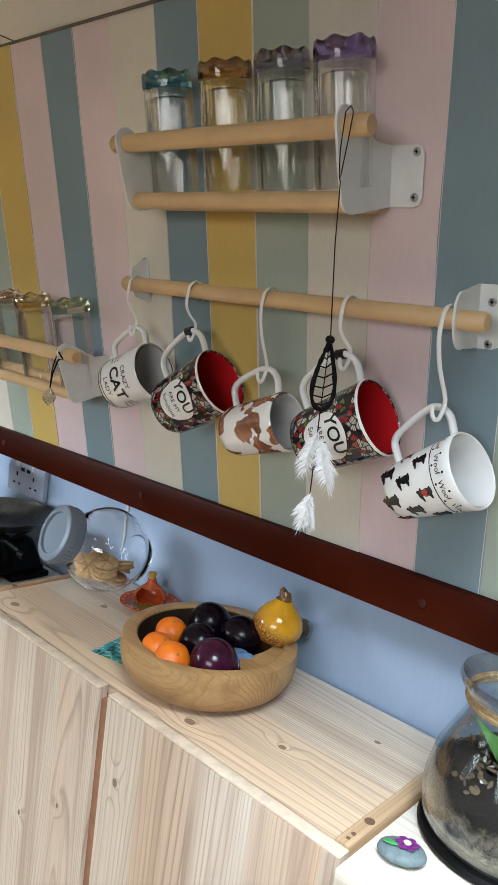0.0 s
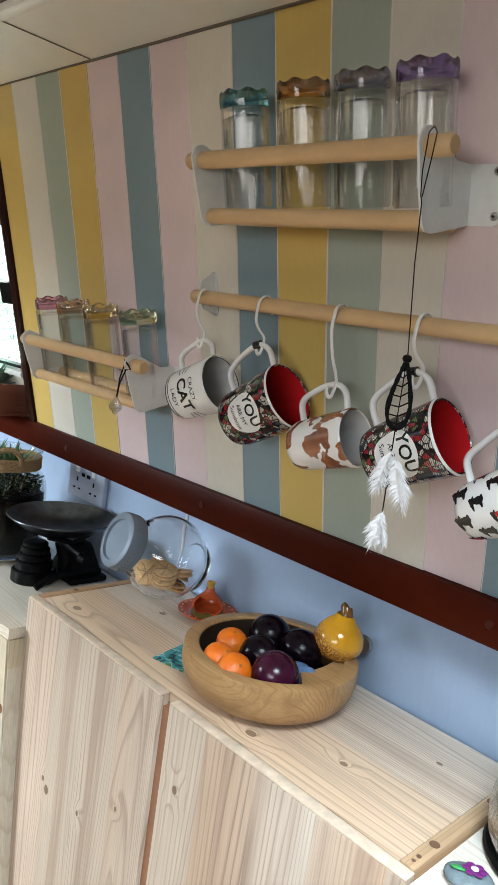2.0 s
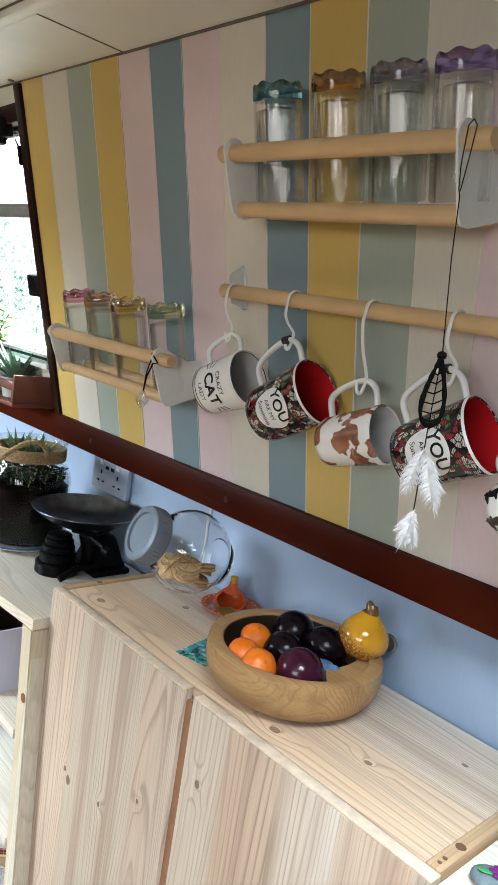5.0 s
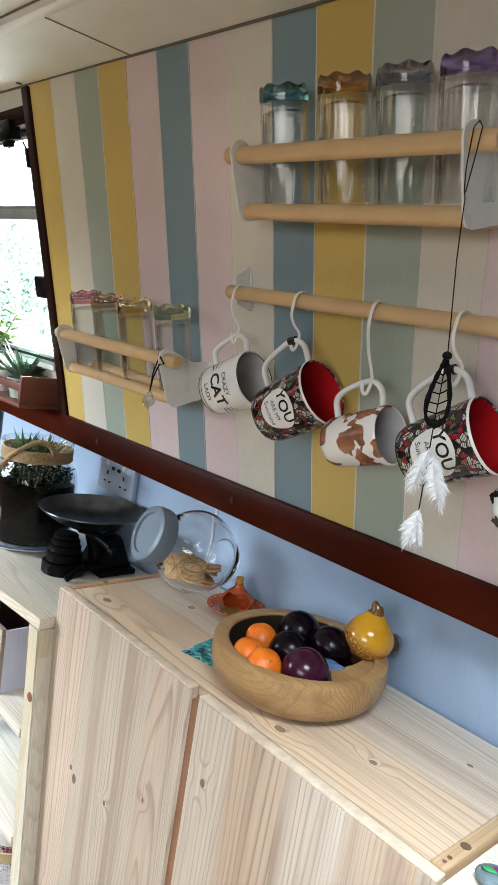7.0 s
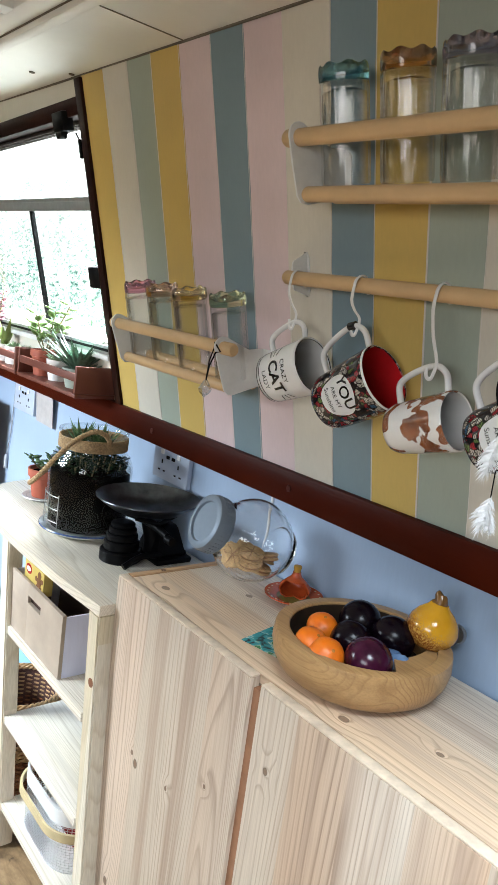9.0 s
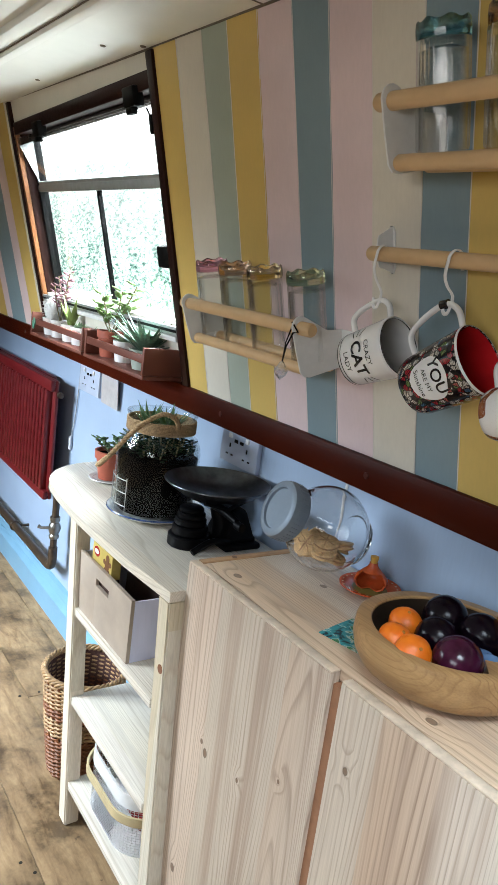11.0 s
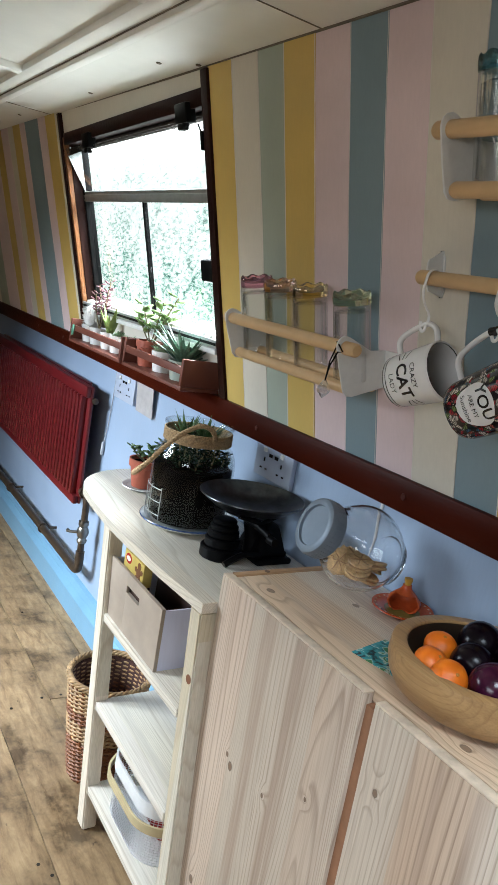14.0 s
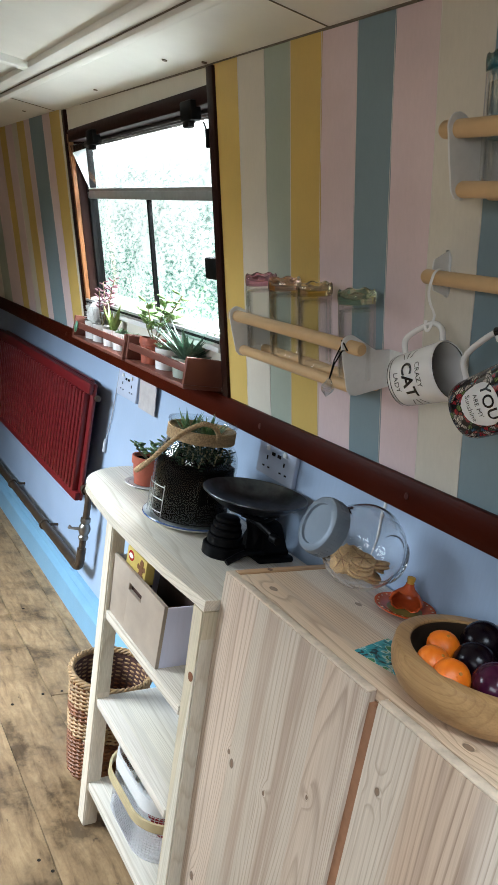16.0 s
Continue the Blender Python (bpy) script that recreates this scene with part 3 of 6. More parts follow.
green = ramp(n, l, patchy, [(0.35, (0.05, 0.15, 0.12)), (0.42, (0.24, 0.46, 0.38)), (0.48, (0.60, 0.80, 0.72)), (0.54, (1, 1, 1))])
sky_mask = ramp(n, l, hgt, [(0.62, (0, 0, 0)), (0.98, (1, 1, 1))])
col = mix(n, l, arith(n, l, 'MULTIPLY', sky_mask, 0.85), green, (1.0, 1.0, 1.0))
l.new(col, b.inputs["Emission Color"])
# Emission grows with height to send more light into the room
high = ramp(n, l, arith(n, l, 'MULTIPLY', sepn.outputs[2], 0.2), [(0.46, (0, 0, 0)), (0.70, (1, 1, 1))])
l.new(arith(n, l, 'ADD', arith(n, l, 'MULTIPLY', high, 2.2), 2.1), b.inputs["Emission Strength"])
b.inputs["Base Color"].default_value = (0, 0, 0, 1)
HEDGE = m
tagged(new("backdrop", mesh_of("backdrop", boxed(-12, 3, 3.0, 3.02, -0.8, 5.0), HEDGE)), "glowing sheet painted as green hedge and overexposed white sky outside", "backdrop", "", "structure")

# ---- cabinet ----
cabinet = thing("cabinet", "unfinished pine two-door cabinet standing against the blue wall", "cabinet")
H = 0.828
body = part("body", boxed(-0.400, -0.382, 0.019, 0.291, 0.0, H, 0.0015), PINE_END, cabinet)
part("side_panel", boxed(0.382, 0.400, 0.019, 0.291, 0.0, H, 0.0015), PINE_END, cabinet)
part("top_panel", boxed(-0.3815, 0.3815, 0.019, 0.291, H - 0.018, H - 0.001, 0.0015), PINE_TOP, cabinet)
part("back_panel", boxed(-0.381, 0.381, 0.280, 0.290, 0.05, H - 0.02), PINE_DOOR, cabinet)
part("bottom_panel", boxed(-0.381, -0.011, 0.02, 0.279, 0.05, 0.068), PINE_DOOR, cabinet)
part("bottom_panel", boxed(0.014, 0.381, 0.02, 0.279, 0.05, 0.068), PINE_DOOR, cabinet)
part("divider", boxed(-0.0060, 0.0148, 0.0075, 0.278, 0.014, H - 0.0185), PINE_EDGE, cabinet, "reddish pine partition behind the door gap")
part("door", boxed(-0.3995, -0.0065, 0.0, 0.0175, 0.012, H - 0.003, 0.0012), [PINE_DOOR], cabinet)
part("door", boxed(0.0155, 0.4015, 0.0, 0.0175, 0.012, H - 0.004, 0.0012), [PINE_DOOR], cabinet)
part("door_edge", boxed(-0.3995, -0.0065, 0.0004, 0.0175, H - 0.0030, H, 0.0012), PINE_LIP, cabinet)
part("door_edge", boxed(0.0155, 0.4015, 0.0004, 0.0175, H - 0.0040, H - 0.001, 0.0012), PINE_LIP, cabinet)
PLUG = plain("dark_dowel_end", (0.16, 0.085, 0.05), 0.6)
for xx, yy, rr in ((0.391, 0.071, 0.006), (0.391, 0.040, 0.0028), (0.391, 0.030, 0.0024), (-0.391, 0.09, 0.005), (0.391, 0.20, 0.006)):
    part("dowel_plug", lathe([(0.0, 0.0006), (rr, 0.0005), (rr, -0.001)], 12, m=Matrix.Translation((xx, yy, H))), PLUG, cabinet)

# neighbouring low cabinet with a pale top
side_unit = thing("side_cabinet", "pale wooden unit beside the pine cabinet", "cabinet")
part("top_panel", boxed(0.4045, 1.25, -0.012, 0.300, H - 0.024, H - 0.004, 0.002), PALE_TOP, side_unit)
part("body", boxed(0.4025, 1.245, 0.0, 0.298, 0.0, H - 0.025, 0.001), PINE_EDGE, side_unit)

# ---- trolley ----
trolley = thing("kitchen_trolley", "pale pine shelf trolley with a rounded worktop", "trolley")
TZ = 0.769
out = [(-0.402, -0.030), (-0.402, 0.285), (-1.25, 0.285)]
out += [(-1.03 + 0.225 * math.cos(radians(a)), 0.185 + 0.215 * math.sin(radians(a))) for a in range(180, 262, 8)]
out += [(-0.99, -0.036), (-0.85, -0.046), (-0.72, -0.046), (-0.56, -0.042)]
part("worktop", slab([(x, y, TZ - 0.020) for x, y in out], (0, 0, 0.020)), PALE_TOP, trolley, smooth=30)


def leg(x_top, x_bot, y0, w=0.040):
    q = [(x_bot, y0, 0.0), (x_bot + w, y0, 0.0), (x_top + w, y0, TZ - 0.021), (x_top, y0, TZ - 0.021)]
    bm = slab(q, (0, w * 0.9, 0))
    bmesh.ops.bevel(bm, geom=bm.edges[:], offset=0.003, segments=2, affect='EDGES')
    return part("leg", bm, PALE_LEG, trolley)


def lean_x(xb, z):
    return xb - 0.080 * z / TZ


for y0 in (-0.038, 0.235):
    leg(-0.885, -0.803, y0)
    leg(-0.444, -0.390 if y0 < 0 else -0.446, y0 + 0.008 if y0 < 0 else y0)
for z in (0.543, 0.326, 0.113):
    part("shelf", boxed(lean_x(-0.765, z) - 0.008, lean_x(-0.405, z * 0.6) + 0.012, -0.033, 0.262, z - 0.020, z, 0.002), PALE_TOP, trolley)
bm = bmesh.new()
lathe([(0.0, 0.0006), (0.009, 0.0005), (0.009, -0.001)], 14, bm, Matrix.Translation((-0.408, -0.0302, 0.615)) @ Matrix.Rotation(radians(90), 4, 'X'))
part("leg_knot", bm, plain("red_brown_knot", (0.20, 0.07, 0.03), 0.5), trolley)


# ---- racks on the wall ----
def wall_thing(name, label, category, group=""):
    return thing(name, label, category, group, WALL)


def bracket(parent, x, v0, v1, front, side, screws, name="bracket", wide=0.044):
    """A white end plate standing off the wall, with a screwed flange. front: outline beyond the wall edge, as (d, v)."""
    bm = slab([(x, v0, 0.002), (x, v1, 0.002)] + [(x, v, d) for d, v in front], (0.003, 0, 0))
    x0, x1 = (x + 0.0015, x + wide) if side > 0 else (x - 0.04, x + 0.0015)
    fl = [(x0, v0), (x1 - 0.01, v0), (x1 - 0.003, v0 + 0.003), (x1, v0 + 0.01), (x1, v1 - 0.01), (x1 - 0.003, v1 - 0.003), (x1 - 0.01, v1), (x0, v1)]
    slab([(a, b, 0.0015) for a, b in fl], (0, 0, 0.0022), bm)
    plate = part(name, bm, WHITE_METAL, parent, "white powder-coated metal end plate", 30)
    for sx, sv in screws:
        bm = lathe([(0.0, 0.0015), (0.0028, 0.0022), (0.0048, 0.0008), (0.0048, 0.0)], 14, m=Matrix.Translation((sx, sv, 0.0037)))
        part("screw", bm, STEEL, plate)
        bm = boxed(sx - 0.0022, sx + 0.0022, sv - 0.0006, sv + 0.0006, 0.0057, 0.0062)
        box(bm, sx - 0.0006, sx + 0.0006, sv - 0.0022, sv + 0.0022, 0.0057, 0.0062)
        part("screw_slot", bm, BLACK_INK, plate)


def rod(parent, x0, x1, v, d, r, v2=None, d2=None):
    v2 = v if v2 is None else v2
    d2 = d if d2 is None else d2
    e = 0.004
    pts = [(x0, v, d), (x0 + e, v, d)] + [(x0 + (x1 - x0) * k / 6, v + (v2 - v) * k / 6, d + (d2 - d) * k / 6) for k in range(1, 6)] + [(x1 - e, v2, d2), (x1, v2, d2)]
    return part("rod", tube(pts, [r * 0.8] + [r] * 7 + [r * 0.8], 20), DOWEL, parent, "round beech dowel")


def rack(x0, x1, dv, slope, label):
    """A shelf of two end plates and three dowels; dv shifts it up the wall."""
    t = wall_thing("glass_rack", label, "shelf", "glass racks on the striped wall")
    mid = Vector(((x0 + x1) / 2, 0.5 + dv, 0))
    t.matrix_world = WALL @ Matrix.Translation(mid) @ Matrix.Rotation(radians(slope), 4, 'Z') @ Matrix.Translation(-mid)
    front = [(0.035, 0.524), (0.072, 0.548)] + [(0.091 + 0.017 * math.cos(radians(a)), 0.540 + 0.017 * math.sin(radians(a))) for a in (120, 95, 70, 45, 20, 0, -20)]
    front += [(0.103, 0.505), (0.095, 0.462), (0.088, 0.453), (0.076, 0.450)]
    front = [(d, v + dv) for d, v in front]
    bracket(t, x0 + 0.024, 0.455 + dv, 0.520 + dv, front, 1, [], wide=0.014)
    bracket(t, x1 - 0.033, 0.455 + dv, 0.520 + dv, front, 1, [(x1 + 0.002, 0.5145 + dv - 0.002), (x1 + 0.0015, 0.4655 + dv)])
    rod(t, x0, x1, 0.537 + dv, 0.090, 0.0116)
    rod(t, x0 + 0.027, x1 - 0.033, 0.464 + dv, 0.080, 0.0106)
    rod(t, x0 + 0.027, x1 - 0.033, 0.459 + dv, 0.026, 0.0106)
    return t


rack(-0.130, 0.288, 0.006, -2.0, "beech and white metal rack with four upturned glasses")
rack(-0.724, -0.288, -0.2975, -1.1, "beech and white metal rack with four tinted glasses")


def sealed(bm):
    """Joins the lip where the outer and inner skins meet."""
    bmesh.ops.remove_doubles(bm, verts=bm.verts, dist=2e-5)
    return bm


def tumbler(x, y, z, tint, label, h=0.145, r=0.0325):
    t = thing("drinking_glass", label, "glass", "upturned glasses on the racks", WALL @ Matrix.Translation((x, y, z)) @ Matrix.Rotation(radians(-90), 4, 'X'))
    prof = [(r * 0.97, 0.0), (r, 0.004), (r, 0.05), (r * 0.985, h - 0.026), (r * 0.97, h - 0.020), (r * 0.6, h - 0.019), (0.0, h - 0.019),
            (0.0, h - 0.027), (r * 0.6, h - 0.028), (r * 0.90, h - 0.032), (r - 0.0028, 0.05), (r - 0.0028, 0.004), (r * 0.97, 0.0)]

    def ribs(a, i, rr, zz):
        return rr * (1 + (0.026 * math.cos(10 * a) if 1 <= i <= 4 else 0.0)), zz
    part("body", sealed(lathe(prof, 80, wave=ribs)), THIN_TUMBLER, t, smooth=60).visible_shadow = False

    def petals(a, i, rr, zz):
        k = math.cos(7 * a + x * 40)
        return rr * (1 + (0.018 * k if i in (1, 2, 3) else 0)), zz + (0.0020 * k if 2 <= i <= 5 else 0)
    prof = [(0.0, h - 0.0185), (r * 1.00, h - 0.0185), (r * 1.015, h - 0.010), (r * 0.99, h - 0.002), (r * 0.93, h + 0.001), (r * 0.80, h - 0.003), (r * 0.55, h - 0.011), (0.0, h - 0.013)]
    part("base_ring", lathe(prof, 60, wave=petals), tint, t, "wavy coloured glass foot", 60)
    return t


TEAL, AMBER = glass("teal_glass", (0.22, 0.52, 0.60), 0.01), glass("amber_glass", (0.68, 0.42, 0.25), 0.01)
VIOLET, PURPLE = glass("violet_glass", (0.50, 0.48, 0.64), 0.01), glass("purple_glass", (0.42, 0.33, 0.72), 0.01)
MAGENTA, PEACH = glass("magenta_glass", (0.71, 0.34, 0.47), 0.01), glass("peach_glass", (0.80, 0.56, 0.44), 0.01)
GOLD, LIME = glass("gold_glass", (0.76, 0.66, 0.39), 0.01), glass("lime_glass", (0.70, 0.77, 0.52), 0.01)
for x, dv, tint, nm in ((-0.055, 0.005, TEAL, "teal"), (0.051, 0.002, AMBER, "amber"), (0.143, -0.001, VIOLET, "violet grey"), (0.228, -0.003, PURPLE, "purple")):
    tumbler(x, 0.4800 + dv, 0.051, tint, f"tall upturned clear glass with a wavy {nm} foot")
for x, tint, nm in ((-0.660, MAGENTA, "magenta"), (-0.570, PEACH, "peach"), (-0.472, GOLD, "golden"), (-0.350, LIME, "lime green")):
    tumbler(x, 0.1735 - (x + 0.5) * 0.019, 0.051, tint, f"tall upturned clear glass with a wavy {nm} foot", 0.150)

# hook rail
rail_rack = wall_thing("hook_rail", "beech rail on white brackets with hanging mugs", "hook rail")
va, vb = up_wall(1.384, 0.045), up_wall(1.371, 0.045)
rod(rail_rack, -0.207, 0.402, va, 0.036, 0.0110, vb, 0.046)
for x, v, dd, side, sc in ((0.369, vb - 0.003, 0.046, 1, [(0.3865, up_wall(1.396)), (0.3845, up_wall(1.352))]), (-0.194, va, 0.034, 1, [])):
    fr = [(dd - 0.004 + (0.017 if sc else 0.006) * math.cos(radians(a)), v + 0.002 + (0.031 if sc else 0.024) * math.sin(radians(a))) for a in range(100, -101, -20)]
    bracket(rail_rack, x, v - 0.034, v + 0.036, fr, side, sc, wide=0.030 if sc else 0.006)


# ---- mugs ----
def text_on(parent, words, size, z, radius_at, phi, mat, name="lettering", bold=0.0):
    cu = bpy.data.curves.new("lettering", 'FONT')
    cu.body, cu.size, cu.align_x, cu.align_y, cu.resolution_u = words, size, 'CENTER', 'CENTER', 3
    cu.offset = bold
    ob = new("lettering_source", cu)
    bpy.context.view_layer.update()
    me = bpy.data.meshes.new_from_object(ob.evaluated_get(bpy.context.evaluated_depsgraph_get()))
    bpy.data.objects.remove(ob)
    bm = bmesh.new()
    bm.from_mesh(me)
    bpy.data.meshes.remove(me)
    bmesh.ops.subdivide_edges(bm, edges=[e for e in bm.edges if e.calc_length() > 0.004], cuts=2)
    for v in bm.verts:
        zz = z + v.co.y
        a = phi + v.co.x / radius_at(zz)
        r = radius_at(zz) + 0.0007
        v.co = Vector((r * math.cos(a), r * math.sin(a), zz))
    return part(name, bm, mat, parent, smooth=None)


def patch_on(parent, rx, rz, z, radius_at, phi, mat, name, lift=0.0004, wob=0.0):
    bm = bmesh.new()
    rings, segs = 5, 28
    grid = []
    for i in range(rings + 1):
        row = []
        for k in range(segs):
            t = 2 * math.pi * k / segs
            q = (i / rings) * (1 + wob * math.sin(3 * t + 1) + wob * 0.6 * math.sin(5 * t))
            zz = z + rz * q * math.sin(t)
            a = phi + rx * q * math.cos(t) / radius_at(zz)
            r = radius_at(zz) + lift
            row.append(bm.verts.new((r * math.cos(a), r * math.sin(a), zz)))
        grid.append(row)
    for a, b in zip(grid[1:], grid[2:]):
        for k in range(segs):
            bm.faces.new([a[k], a[(k + 1) % segs], b[(k + 1) % segs], b[k]])
    bm.faces.new(grid[1])
    bmesh.ops.delete(bm, geom=grid[0], context='VERTS')
    return part(name, bm, mat, parent, smooth=60)


def mug(label, base, mouth, rb, rm, outer, inner, handle_mat, hz=(0.13, 0.90), hr=0.034, spin=0.0):
    base, mouth = Vector(base), Vector(mouth)
    zax = (mouth - base).normalized()
    yax = (Vector((0, 0, 1)) - zax * zax.z).normalized()
    yax = (Matrix.Rotation(radians(spin), 3, zax) @ yax)
    xax = yax.cross(zax)
    m = Matrix.Translation(base) @ Matrix((xax, yax, zax)).transposed().to_4x4()
    L = (mouth - base).length
    t = thing("mug", label, "mug", "mugs hanging from the hook rail", m)

    def radius_at(z):
        k = min(1, max(0, z / L))
        return rb + (rm - rb) * k ** 0.8
    zs = [L * k / 10 for k in range(11)]
    w = 0.0032
    prof = [(0.0, 0.0), (rb - 0.006, 0.0), (rb - 0.002, 0.0015)] + [(radius_at(z), z) for z in zs[1:10]] + [(rm, L - 0.002), (rm - w * 0.5, L)]
    prof += [(rm - w, L - 0.002)] + [(radius_at(z) - w, z) for z in zs[9:0:-1]] + [(rb - 0.008, 0.006), (0.0, 0.006)]
    part("body", lathe(prof, 48), outer, t, smooth=50)
    prof = [(rm - w - 0.0001, L - 0.0012)] + [(radius_at(z) - w - 0.0005, z) for z in zs[9:0:-1]] + [(rb - 0.0085, 0.0066), (0.0, 0.0066)]
    part("lining", lathe(prof, 48), inner, t, smooth=50)
    z0, z1 = hz[0] * L, hz[1] * L
    r0, r1 = radius_at(z0) - 0.0015, radius_at(z1) - 0.0015
    pts = curve([(0, r0, z0), (0, r0 + hr * 0.75, z0 + (z1 - z0) * 0.02), (0, r0 + hr * 1.08, z0 + (z1 - z0) * 0.30), (0, r1 + hr * 1.08, z0 + (z1 - z0) * 0.78), (0, r1 + hr * 0.7, z1), (0, r1, z1)], 6)
    bm = tube(pts, 0.0043, 12)
    for v in bm.verts:
        v.co.x *= 1.2
    part("handle", bm, handle_mat, t, smooth=60)
    return t, L, radius_at


def floral(name):
    m, n, l, b = material(name, 0.14)
    vec = mapped(n, l)
    warp = n.new("ShaderNodeVectorMath")
    warp.operation = 'ADD'
    nz = n.new("ShaderNodeTexNoise")
    nz.inputs["Scale"].default_value = 60
    sc = n.new("ShaderNodeVectorMath")
    sc.operation = 'SCALE'
    sc.inputs["Scale"].default_value = 0.010
    l.new(vec, nz.inputs["Vector"])
    l.new(nz.outputs["Color"], sc.inputs[0])
    l.new(vec, warp.inputs[0])
    l.new(sc.outputs[0], warp.inputs[1])
    v1 = n.new("ShaderNodeTexVoronoi")
    v1.inputs["Scale"].default_value = 135
    v2 = n.new("ShaderNodeTexVoronoi")
    v2.feature = 'DISTANCE_TO_EDGE'
    v2.inputs["Scale"].default_value = 135
    l.new(warp.outputs[0], v1.inputs["Vector"])
    l.new(warp.outputs[0], v2.inputs["Vector"])
    sp = n.new("ShaderNodeSeparateColor")
    l.new(v1.outputs["Color"], sp.inputs[0])
    r = n.new("ShaderNodeValToRGB")
    r.color_ramp.interpolation = 'CONSTANT'
    e = r.color_ramp.elements
    cols = [(0.0, (0.012, 0.010, 0.012)), (0.13, (0.36, 0.02, 0.03)), (0.34, (0.55, 0.50, 0.43)), (0.54, (0.05, 0.12, 0.20)), (0.61, (0.50, 0.45, 0.40)), (0.74, (0.15, 0.22, 0.07)), (0.81, (0.40, 0.10, 0.08)), (0.91, (0.012, 0.010, 0.012))]
    while len(e) < len(cols):
        e.new(0.5)
    for i, (p, c) in enumerate(cols):
        e[i].position, e[i].color = p, (*c, 1)
    l.new(sp.outputs[0], r.inputs["Fac"])
    veins = n.new("ShaderNodeTexWave")
    veins.wave_type = 'RINGS'
    veins.inputs["Scale"].default_value = 140
    veins.inputs["Distortion"].default_value = 6
    l.new(vec, veins.inputs["Vector"])
    c = mix(n, l, ramp(n, l, veins.outputs["Fac"], [(0.25, (0.8, 0.8, 0.8)), (0.4, (0, 0, 0))]), r.outputs["Color"], (0.015, 0.012, 0.015))
    c = mix(n, l, ramp(n, l, v2.outputs["Distance"], [(0.06, (1, 1, 1)), (0.11, (0, 0, 0))]), c, (0.010, 0.009, 0.011))
    l.new(c, b.inputs["Base Color"])
    return m


FLORAL = floral("black_floral_print")
PI = math.pi
# white mug with black lettering and two lines round the foot
t, L, ra = mug("white mug with black lettering reading crazy cat lady", (-0.2033, 0.1297, 1.2241), (-0.1202, 0.1387, 1.2581), 0.0390, 0.0451, CERAMIC, GREY_CERAMIC, CERAMIC, hr=0.030)
text_on(t, "CAT", 0.0275, L * 0.47, ra, PI + 0.22, BLACK_INK, bold=0.0007)
text_on(t, "CRAZY", 0.0120, L * 0.70, ra, PI + 0.10, BLACK_INK)
text_on(t, "LADY", 0.0120, L * 0.24, ra, PI + 0.22, BLACK_INK)
for zz in (0.05, 0.11):
    z = L * zz
    part("foot_line", lathe([(ra(z - 0.0007) + 0.0004, z - 0.0007), (ra(z + 0.0007) + 0.0004, z + 0.0007)], 48), BLACK_INK, t)
part("rim_line", lathe([(ra(L) - 0.0036, L - 0.0022), (ra(L) - 0.0037, L - 0.0004)], 48), BLACK_INK, t)
for sgn in (-1, 1):
    for k in (-1, 0, 1):
        bm = bmesh.new()
        for i in range(6):
            a = PI + 0.22 + sgn * (0.80 + 0.035 * i * 2)
            zc = L * 0.47 + k * (0.006 + 0.0012 * i)
            w = 0.0007
            rr = ra(zc) + 0.0006
            p = [bm.verts.new((rr * math.cos(a), rr * math.sin(a), zc + s)) for s in (-w, w)]
            if i:
                bm.faces.new([old[0], p[0], p[1], old[1]])
            old = p
        part("whisker_bar", bm, BLACK_INK, t, smooth=None)


def sunshine(base, mouth, rb, rm, label):
    t, L, ra = mug(label, base, mouth, rb, rm, FLORAL, RED_GLAZE, CERAMIC, hr=0.040)
    patch_on(t, 0.031, 0.029, L * 0.50, ra, PI + 0.20, CERAMIC, "white_patch", 0.0003, 0.03)
    text_on(t, "YOU", 0.0235, L * 0.62, ra, PI + 0.20, BLACK_INK, bold=0.0004)
    text_on(t, "ARE MY", 0.0095, L * 0.46, ra, PI + 0.20, BLACK_INK)
    text_on(t, "Sunshine", 0.0105, L * 0.345, ra, PI + 0.20, BLACK_INK)
    part("rim_line", lathe([(rm + 0.0001, L - 0.003), (rm + 0.00005, L - 0.0012), (rm - 0.0010, L + 0.0002)], 48), CERAMIC, t)
    for zz, w in ((0.50, 0.10),):
        bm = tube([(0, ra(L * 0.86) + 0.0425, L * 0.70), (0, ra(L * 0.86) + 0.0400, L * 0.80)], 0.0064, 12)
        for v in bm.verts:
            v.co.x *= 1.25
        part("handle_print", bm, BLACK_INK, t, smooth=60)


sunshine((-0.0686, 0.1296, 1.2068), (0.0231, 0.1387, 1.2607), 0.0403, 0.0488, "black floral mug with a red inside, reading you are my sunshine")
sunshine((0.1909, 0.1330, 1.2053), (0.2858, 0.1387, 1.2543), 0.0384, 0.0472, "larger-looking black floral mug with red inside, reading you are my sunshine")

# white mug with russet patches
m, n, l, b = material("russet_patch_print", 0.13)
vec = mapped(n, l)
f = noise_node(n, l, vec, 29, 2.0, 0.45, 0.6)
spk = noise_node(n, l, vec, 900, 1)
patch = ramp(n, l, f, [(0.505, (0, 0, 0)), (0.515, (1, 1, 1))])
col = mix(n, l, patch, (0.80, 0.79, 0.77), ramp(n, l, noise_node(n, l, vec, 60, 3), [(0.35, (0.13, 0.035, 0.012)), (0.65, (0.34, 0.11, 0.035))]))
col = mix(n, l, ramp(n, l, spk, [(0.60, (0, 0, 0)), (0.66, (0.8, 0.8, 0.8))]), col, (0.72, 0.68, 0.62))
l.new(col, b.inputs["Base Color"])
t, L, ra = mug("white mug with russet brown painted patches", (0.0612, 0.1342, 1.1955), (0.1520, 0.1387, 1.2258), 0.0330, 0.0395, m, GREY_CERAMIC, CERAMIC)

